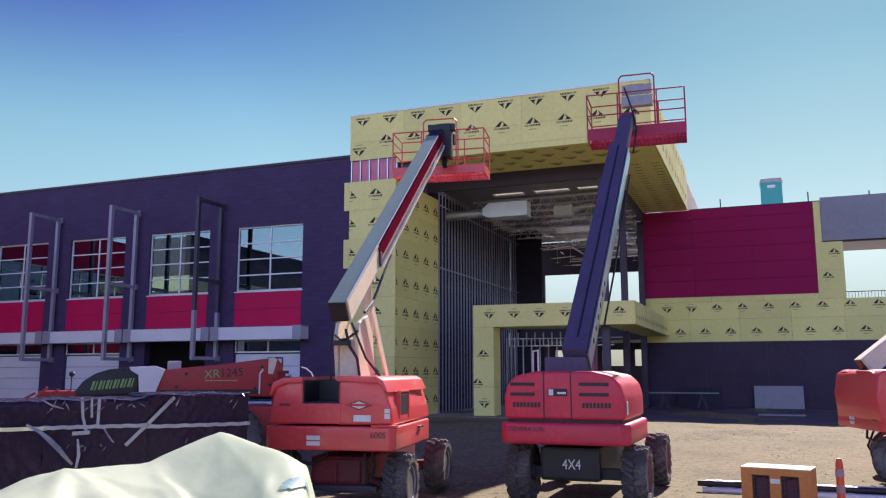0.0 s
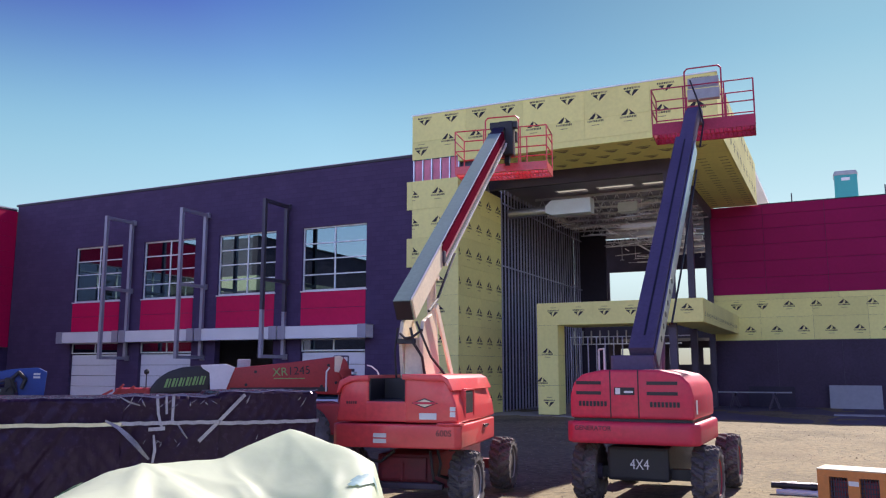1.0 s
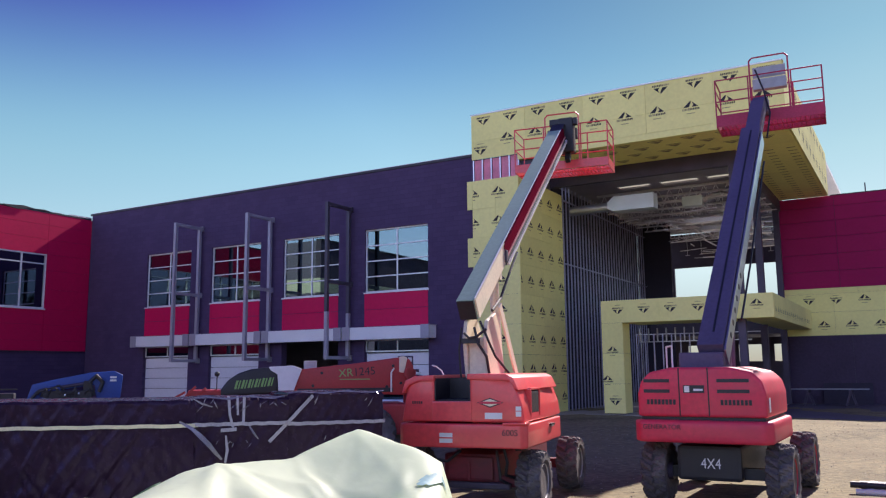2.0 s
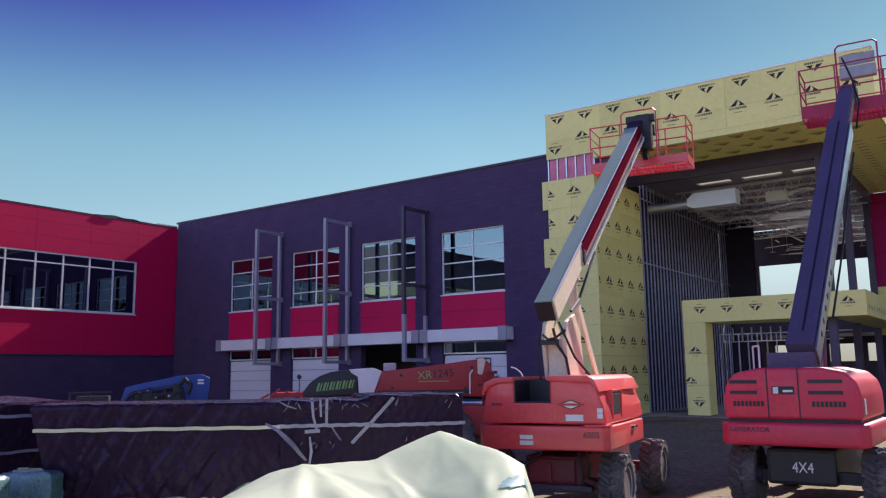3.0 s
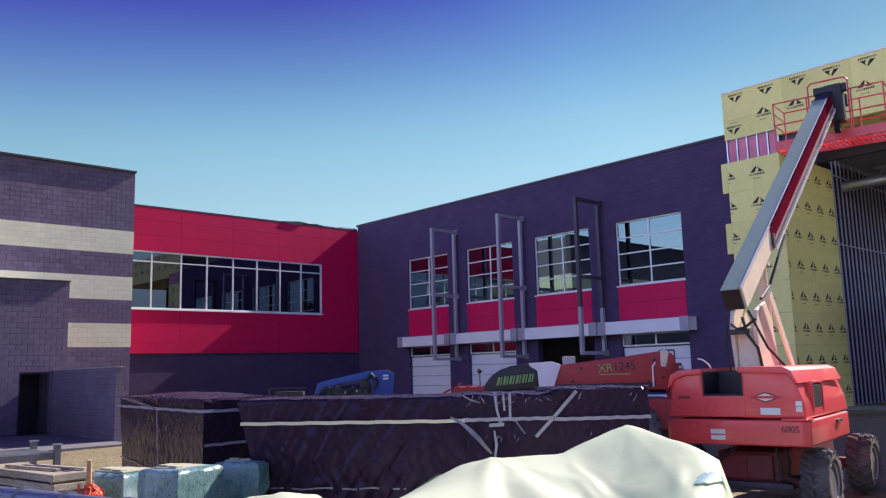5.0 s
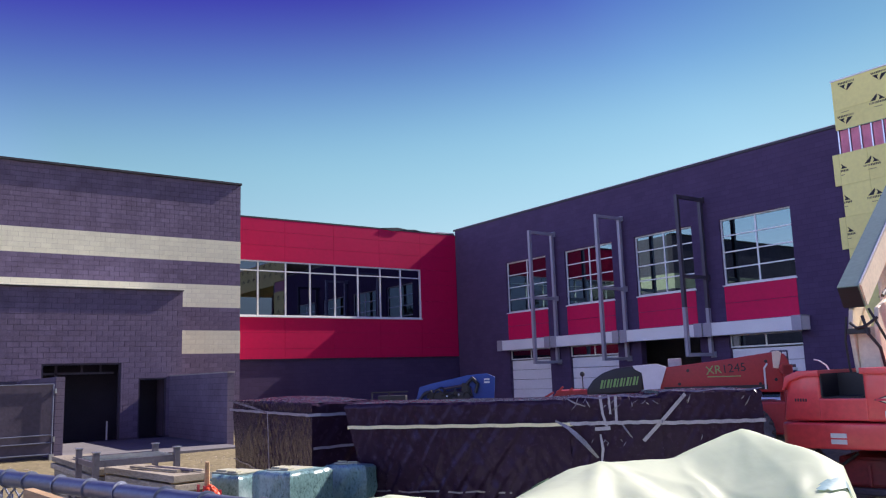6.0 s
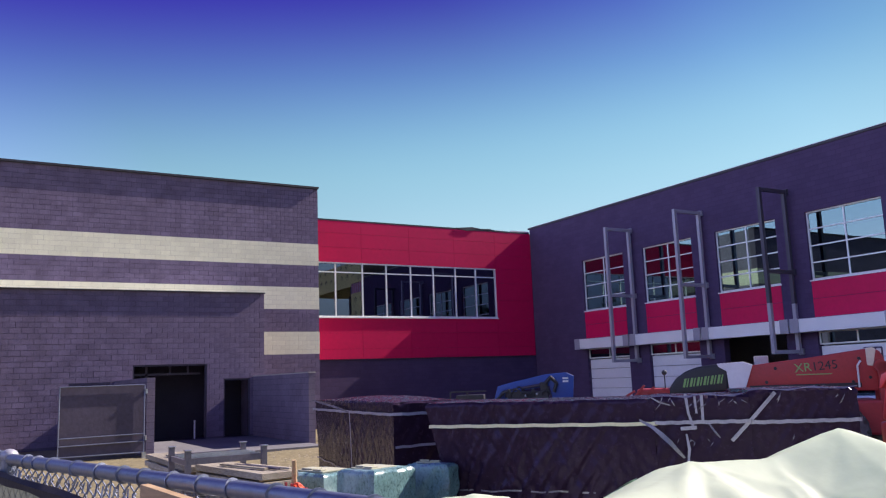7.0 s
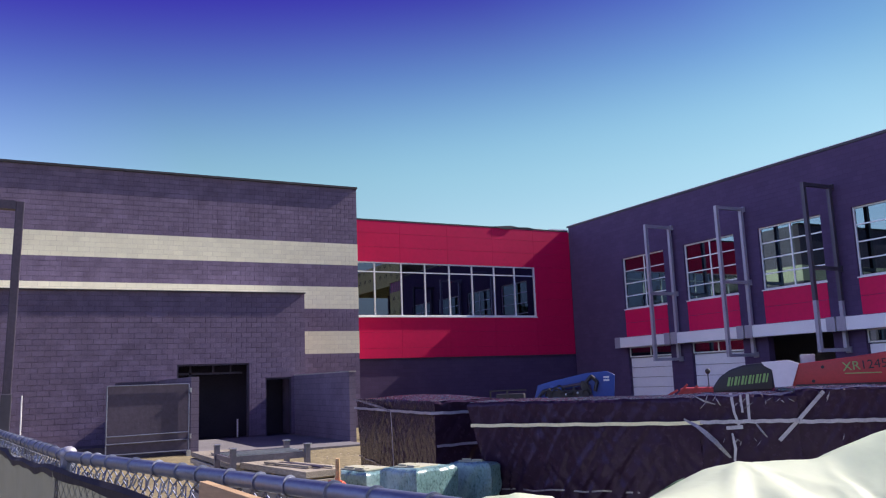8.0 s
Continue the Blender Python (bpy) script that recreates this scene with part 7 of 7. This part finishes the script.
def fence_mesh(a, b, z0, z1):
    """Diamond wire mesh: two sets of zigzag wires that cross."""
    bm = bmesh.new()
    d = Vector((b.x - a.x, b.y - a.y, 0))
    ln = d.length
    d.normalize()
    nrm = Vector((-d.y, d.x, 0))
    p = 0.057
    k = 0
    while k * p < ln:
        s = k * p
        z, side = z1, 1
        prev = None
        j = 0
        while z > z0:
            off = (p / 2) * (1 if j % 2 else 0)
            pt = Vector((a.x, a.y, 0)) + d * (s + off) + nrm * (0.004 * (1 if j % 2 else -1)) + Vector((0, 0, z))
            if prev is not None:
                bm_bar(bm, prev, pt, 0.0032)
            prev = pt
            z -= p / 2
            j += 1
        prev, z, j = None, z1, 0
        while z > z0:
            off = (p / 2) * (-1 if j % 2 else 0)
            pt = Vector((a.x, a.y, 0)) + d * (s + off) + nrm * (0.004 * (-1 if j % 2 else 1)) + Vector((0, 0, z))
            if prev is not None:
                bm_bar(bm, prev, pt, 0.0032)
            prev = pt
            z -= p / 2
            j += 1
        k += 1
    return bm


for a, b in ((F0, F1), (F1, F2)):
    wm = part("wire_mesh", fence_mesh(a, b, FZ - 0.34, FZ + 0.012), M_GALV, fence, "diamond wire mesh")
    tagged(wm, kind="stuff")
M_SCREEN = mat("grey_screen_fabric", (0.060, 0.062, 0.062), 0.85, var=0.3, scale=3, bump=0.4, bscale=6)
sn, sl = M_SCREEN.node_tree.nodes, M_SCREEN.node_tree.links
thin = sn.new("ShaderNodeBsdfTranslucent")
thin.inputs[0].default_value = (0.13, 0.14, 0.13, 1)
both = sn.new("ShaderNodeMixShader")
both.inputs[0].default_value = 0.45
sl.new(sn["Principled BSDF"].outputs[0], both.inputs[1])
sl.new(thin.outputs[0], both.inputs[2])
sl.new(both.outputs[0], sn["Material Output"].inputs[0])


def screen_sag(a, s):
    """How far the screen's edge hangs below the rail, along a run of fence."""
    if a is F0:
        return 0.05 + 0.012 * math.sin(s * 2.6) + 0.006 * math.sin(s * 9)
    return 0.034 + 0.055 * smooth_step(0.05, 1.1, s) + 0.008 * math.sin(s * 6) - 0.02 * smooth_step(1.6, 2.4, s)


M_HEM = mat("dark_screen_hem", (0.018, 0.013, 0.018), 0.8, var=0.3, scale=6, bump=0.4, bscale=9)
for a, b in ((F0, F1), (F1, F2)):
    bm = bmesh.new()
    d = b - a
    n = 120
    nr = Vector((-d.y, d.x, 0)).normalized()
    rows = []
    for i in range(n + 1):
        p = a + d * (i / n)
        sag = screen_sag(a, i / n * d.length)
        rows.append([bm.verts.new((p.x + nr.x * w, p.y + nr.y * w, z)) for w, z in ((-0.03 - 0.006 * math.sin(i * 0.4), FZ - sag), (-0.035, FZ - sag - 0.05), (-0.02 + 0.012 * math.sin(i * 0.45), FZ - 0.7), (-0.02, ground_z(p.x, p.y)))])
    for p, q in zip(rows, rows[1:]):
        for k in range(3):
            bm.faces.new((p[k], q[k], q[k + 1], p[k + 1]))
    screen = part("privacy_screen", bm, M_SCREEN, fence, "sagging grey privacy fabric", True)
    bm = bmesh.new()
    strip = []
    for i in range(n + 1):
        p = a + d * (i / n)
        sag = screen_sag(a, i / n * d.length) - 0.004
        strip.append([bm.verts.new((p.x + nr.x * w, p.y + nr.y * w, FZ - sag - z)) for w, z in ((-0.036 - 0.006 * math.sin(i * 0.4), 0.0), (-0.05, 0.012), (-0.046, 0.034 + 0.004 * math.sin(i * 0.6)))])
    for p, q in zip(strip, strip[1:]):
        for k in range(2):
            bm.faces.new((p[k], q[k], q[k + 1], p[k + 1]))
    part("hem", bm, M_HEM, screen, "dark rolled hem", True)
    # loose wire ends twisted over the rail's underside
    bm = bmesh.new()
    rt = random.Random(17)
    for i in range(int(d.length / 0.03)):
        q = a + d * ((i + rt.uniform(0, 1)) * 0.03 / d.length)
        z = FZ - 0.022 - rt.uniform(0, 0.02)
        u = d.normalized()
        bm_bar(bm, (q.x + nr.x * -0.012, q.y + nr.y * -0.012, z), (q.x + u.x * rt.uniform(-0.02, 0.02) - nr.x * 0.018, q.y + u.y * rt.uniform(-0.02, 0.02) - nr.y * 0.018, z - rt.uniform(0.015, 0.04)), 0.0034)
    tagged(part("twisted_wire", bm, M_GALV, fence, "twisted bright wire ends"), kind="stuff")

# ---- pallets and goods in the yard ----
M_BLUEWRAP = mat("blue_stretch_film", (0.15, 0.28, 0.28), 0.30, var=0.5, scale=7, bump=0.5, bscale=6, spec=0.5, stretch=(1.2, 1.2, 0.8), tint=(0.48, 0.62, 0.60))
M_CARTON = mat("pale_carton", (0.42, 0.42, 0.30), 0.8, var=0.15, scale=4)


def pallet_on(parent, w, d):
    for k in range(3):
        part("bearer", boxes(((0.0, d * (0.02 + 0.46 * k), 0.0), (w, d * (0.02 + 0.46 * k) + 0.05, 0.09))), M_WOOD, parent)
    for k in range(6):
        x = (w - 0.1) * k / 5
        part("slat", boxes(((x, 0, 0.091), (x + 0.1, d, 0.11))), M_WOOD, parent)


def film_pallet(x, y, yaw, w, d, h, seed):
    p = thing("wrapped_pallet", "pallet of cartons in blue-green stretch film", "pallet", pose(x, y, ground_z(x, y), 0, 0, yaw), "wrapped pallets")
    pallet_on(p, w, d)
    wr = part("film", wrapped_box(w, d, h - 0.12, seed, 0.0, 0.034, 0.007, 2), M_BLUEWRAP, p, "wrinkled blue-green film", True)
    wr.location = (0, 0, 0.115)
    part("carton_top", boxes(((0.10, 0.12, h - 0.01), (w - 0.16, d - 0.14, h + 0.012), None, 0.006), ((0.14, 0.16, h + 0.013), (w * 0.45, d * 0.5, h + 0.035), None, 0.006), ((w * 0.5, 0.14, h + 0.013), (w * 0.72, d * 0.35, h + 0.03), None, 0.006)), M_CARTON, p, "pale boards on top")
    return p


film_pallet(-9.66, 4.06, 19, 0.62, 0.68, 0.98, 5)
film_pallet(-9.75, 5.02, 36, 0.6, 0.30, 0.95, 6)
film_pallet(-11.2, 3.95, 19, 0.78, 0.7, 0.86, 7)


M_DUSTY = mat("dusty_timber", (0.34, 0.30, 0.23), 0.9, var=0.5, scale=5, bump=0.4, stretch=(0.5, 3, 3), rnd=0.25, spec=0.2)


def timber_stack(x, y, yaw, w, d, n):
    s = thing("form_stack", "stack of dusty timber formwork panels on a pallet", "formwork stack", pose(x, y, ground_z(x + 1, y), 0, 0, yaw), "formwork stacks")
    pallet_on(s, w, d)
    for k in range(n):
        o = 0.03 * math.sin(k * 2.1 + x)
        z = 0.115 + 0.105 * k
        part("panel", boxes(((o, o, z + 0.016), (w + o, d - o, z + 0.095), None, 0.006)), M_DUSTY, s)
        for q in (0.03, w * 0.5, w - 0.1):
            part("spacer", boxes(((q, 0.03, z), (q + 0.07, d - 0.03, z + 0.0155))), M_WOOD, s)
    for k in range(3):
        bm = bmesh.new()
        z = 0.115 + 0.105 * n + 0.012
        bm_bar(bm, (w * (0.3 + 0.1 * k), d * (0.25 + 0.22 * k), z), (w * (0.85 + 0.06 * k), d * (0.45 + 0.2 * k), z), 0.05, 0.022)
        part("loose_batten", bm, M_DARKSTEEL if k == 1 else M_DUSTY, s)


timber_stack(-15.0, 2.85, 0, 3.05, 0.6, 8)
timber_stack(-11.9, 2.9, 8.5, 2.0, 0.5, 8)


M_RACK = mat("dull_rack_steel", (0.17, 0.155, 0.18), 0.5, 0.4, var=0.25, scale=6)


def steel_rack():
    r = thing("steel_rack", "grey steel rack standing over the formwork stacks", "rack", pose(-12.05, 2.63, ground_z(-11.6, 3.1) - 0.01, 0, 0, 0))
    for x in (0.0, 0.94):
        for y in (0.0, 0.99):
            p = part("upright", boxes(((x - 0.035, y - 0.035, -0.02), (x + 0.035, y + 0.035, 1.20))), M_RACK, r)
            part("cap", boxes(((x - 0.048, y - 0.048, 1.201), (x + 0.048, y + 0.048, 1.216), None, 0.004)), M_STEEL, p)
    for x in (0.0, 0.94):
        part("beam", boxes(((x - 0.02, 0.036, 1.03), (x + 0.02, 0.954, 1.11))), M_RACK, r)
    for x in (0.2, 0.38, 0.56, 0.74):
        part("bar", boxes(((x - 0.012, 0.0, 1.09), (x + 0.012, 0.99, 1.115))), M_STEEL, r)
    for y in (0.0, 0.99):
        part("end_bar", boxes(((0.036, y - 0.02, 1.02), (0.904, y + 0.02, 1.088))), M_RACK, r)


steel_rack()
bm = bmesh.new()
bm_bar(bm, (-2.215, 0.455, 1.762), (-1.2, 0.705, 1.685), 0.02, 0.06)
bm_bar(bm, (-2.12, 0.455, 0.03), (-2.06, 0.47, 1.70), 0.09, 0.02)
bm_bar(bm, (-1.36, 0.64, 0.03), (-1.30, 0.655, 1.64), 0.09, 0.02)
tagged(new("timber_brace", finish("timber_brace", bm, M_WOOD)), "raw timber plank on two legs along the fence", "timber brace")
tagged(new("wood_offcuts", finish("wood_offcuts", boxes(((-28.6, 11.7, -0.05), (-27.4, 12.2, 0.25), None, 0.02), ((-28.4, 11.8, 0.25), (-27.5, 12.25, 0.6), None, 0.02)), M_WOOD)), "small pile of pale timber offcuts on the ground", "timber pile")
strap = thing("load_strap", "red webbing strap hung over the formwork stack", "strap", pose(-8.86, 3.25, 0))
bm = bmesh.new()
for k in range(5):
    bm_bar(bm, (0.02 * math.sin(k), -0.12 + 0.06 * k, 0.98 - 0.02 * k), (0.05 * math.cos(k * 2), -0.14 + 0.07 * k, -0.03 + 0.07 * k), 0.05, 0.015)
part("webbing", bm, M_REDRIM, strap, "red folded webbing")
bm = bmesh.new()
bmesh.ops.create_icosphere(bm, subdivisions=4, radius=1)
for q in bm.verts:
    k = 1 + 0.55 * (1 - 2.6 * abs(noise.noise(q.co * 2.3)))
    q.co = Vector((q.co.x * 0.07 * k + 0.05 * (1 - q.co.z), q.co.y * 0.07 * k, 0.80 + q.co.z * 0.17))
part("cloth", bm, M_ORANGE, strap, "crumpled bright red cloth", True)
bm = bmesh.new()
bm_tube(bm, (-0.08, 0.0, 0.92), (-0.02, -0.02, 1.2), 0.03, 0.022, 8)
part("handle", bm, M_WOOD, strap, "wooden handle")
# ---- stones, clods and litter on the yard ----
def litter(name, label, n, box, size, material, seed):
    rg = random.Random(seed)
    vs, fs = [], []
    shape = [(1, 0, 0), (-1, 0, 0), (0, 1, 0), (0, -1, 0), (0, 0, 1), (0, 0, -0.4)]
    tri = [(0, 2, 4), (2, 1, 4), (1, 3, 4), (3, 0, 4), (2, 0, 5), (1, 2, 5), (3, 1, 5), (0, 3, 5)]
    for _ in range(n):
        x, y = rg.uniform(box[0], box[1]), rg.uniform(box[2], box[3])
        s = size * rg.uniform(0.3, 1.0) ** 2
        a = rg.uniform(0, 6.28)
        k = len(vs)
        z = ground_z(x, y)
        for p in shape:
            q = [c * s * rg.uniform(0.6, 1.3) for c in p]
            vs.append((x + q[0] * math.cos(a) - q[1] * math.sin(a), y + q[0] * math.sin(a) + q[1] * math.cos(a), z + q[2] * 0.55))
        fs += [tuple(k + i for i in t) for t in tri]
    me = bpy.data.meshes.new(name)
    me.from_pydata(vs, [], fs)
    me.materials.append(material)
    tagged(new(name, me), label, kind="stuff")


M_STONE = mat("pale_stone", (0.34, 0.29, 0.22), 0.9, var=0.2, scale=6, rnd=0.35)
M_CLOD = mat("dark_clod", (0.13, 0.10, 0.07), 0.95, var=0.2, scale=6, rnd=0.3)
litter("gravel", "scattered pale stones on the yard", 14000, (-9, 9, 9, 31), 0.022, M_STONE, 1)
litter("clods", "dark clods and litter on the yard", 450, (-9, 9, 12, 30), 0.036, M_CLOD, 2)
litter("gravel", "scattered pale stones by the block building", 4000, (-27, -8, 0, 14), 0.035, M_STONE, 3)
# ---- trees far behind the yard ----
def far_trees():
    rg = random.Random(5)
    vs, fs = [], []
    for k in range(46):
        cx, cy = -150 + 6.2 * k + rg.uniform(-2, 2), -40 + rg.uniform(-8, 6)
        h, w = rg.uniform(11, 19), rg.uniform(2.6, 4.6)
        z0 = 0.0
        b = len(vs)
        for r, z in ((0.28, -0.3), (0.12, h * 0.7)):
            vs += [(cx + r, cy, z), (cx, cy + r, z), (cx - r, cy, z), (cx, cy - r, z)]
        fs += [(b + i, b + (i + 1) % 4, b + 4 + (i + 1) % 4, b + 4 + i) for i in range(4)]
        clumps = [(rg.gauss(0, w * 0.5), rg.gauss(0, w * 0.5), rg.uniform(0.25, 0.95) * h, rg.uniform(0.8, 1.7)) for _ in range(9)]
        for _ in range(620):
            ox, oy, oz, cr = rg.choice(clumps)
            p = Vector((cx + ox + rg.gauss(0, cr * 0.6), cy + oy + rg.gauss(0, cr * 0.6), oz + rg.gauss(0, cr * 0.5)))
            a = Vector((rg.uniform(-1, 1), rg.uniform(-1, 1), rg.uniform(-1, 1))) * 0.32
            c = Vector((rg.uniform(-1, 1), rg.uniform(-1, 1), rg.uniform(-1, 1))) * 0.32
            b = len(vs)
            vs += [tuple(p + a), tuple(p + c), tuple(p - a), tuple(p - c)]
            fs.append((b, b + 1, b + 2, b + 3))
    me = bpy.data.meshes.new("far_trees")
    me.from_pydata(vs, [], fs)
    me.materials.append(mat("dark_foliage", (0.035, 0.04, 0.028), 0.8, var=0.3, scale=1, rnd=0.3, bump=0))
    tagged(new("far_trees", me), "line of dark trees beyond the yard", kind="stuff")


far_trees()
# ---- concrete blocks of the block building ----
def block_mesh(name, dx, w, material):
    me = bpy.data.meshes.new(name)
    h, c = CH - 0.010, 0.003
    v = [(0, 0, 0), (0, w, 0), (0, w, h), (0, 0, h), (dx, c, c), (dx, w - c, c), (dx, w - c, h - c), (dx, c, h - c)]
    f = [(4, 5, 6, 7), (0, 1, 5, 4), (1, 2, 6, 5), (2, 3, 7, 6), (3, 0, 4, 7)]
    me.from_pydata(v, [], f)
    me.materials.append(material)
    me.update()
    return me


def lay_blocks(wall, face, y0, y1, rows, holes, cream, pick):
    """Running bond from y1 back to y0; picked blocks are pieces of the wall, the rest one joined part."""
    joined = {False: ([], []), True: ([], [])}
    cache = {}
    for r in range(*rows):
        z = Z0 + r * CH
        y = y1 - (CL / 2 if r % 2 else 0)
        spans = [(y, y1)] if r % 2 else []
        while y > y0:
            spans.append((max(y0, y - CL), y))
            y -= CL
        for a, b in spans:
            for h in holes:
                if h[2] - 0.1 < z + CH / 2 < h[3] and b > h[0] and a < h[1]:
                    if a < h[0] < b:
                        b = h[0]
                    elif a < h[1] < b:
                        a = h[1]
                    else:
                        a = b
            w = b - a - 0.010
            if w < 0.03:
                continue
            cr = r in cream
            if pick(a, r):
                k = (round(w, 2), cr)
                if k not in cache:
                    cache[k] = block_mesh("block", 0.012, w, M_BLOCKW if cr else M_BLOCK)
                o = new("block", cache[k])
                o.parent = wall
                o.location = (face - 0.012, a + 0.005, z + 0.005)
            else:
                vs, fs = joined[cr]
                n, c, h2 = len(vs), 0.003, CH - 0.010
                p, q, zz = a + 0.005, a + 0.005 + w, z + 0.005
                x0, x1 = face - 0.012, face
                vs += [(x0, p, zz), (x0, q, zz), (x0, q, zz + h2), (x0, p, zz + h2), (x1, p + c, zz + c), (x1, q - c, zz + c), (x1, q - c, zz + h2 - c), (x1, p + c, zz + h2 - c)]
                fs += [(n + 4, n + 5, n + 6, n + 7), (n, n + 1, n + 5, n + 4), (n + 1, n + 2, n + 6, n + 5), (n + 2, n + 3, n + 7, n + 6), (n + 3, n, n + 4, n + 7)]
    for cr, (vs, fs) in joined.items():
        if vs:
            me = bpy.data.meshes.new("blocks")
            me.from_pydata(vs, [], fs)
            me.materials.append(M_BLOCKW if cr else M_BLOCK)
            o = new("blocks", me)
            o.parent = wall
            tagged(o, "cream concrete blocks" if cr else "grey concrete blocks", kind="stuff")


CREAM = {*range(16, 21), *range(26, 31), *range(36, 41)}
lay_blocks(wall_block, XB, -10.0, YN, (0, 54), [(-11, YL - 0.01, 0, LOWTOP - 0.05)], CREAM, lambda a, r: a > 11.7 and r >= 8)
lay_blocks(wall_low, XL, -10.0, YL, (0, 28), [(h[0], h[1], -0.2, h[3]) for h in LOW_HOLES], set(), lambda a, r: a > 6.4 and r < 27)
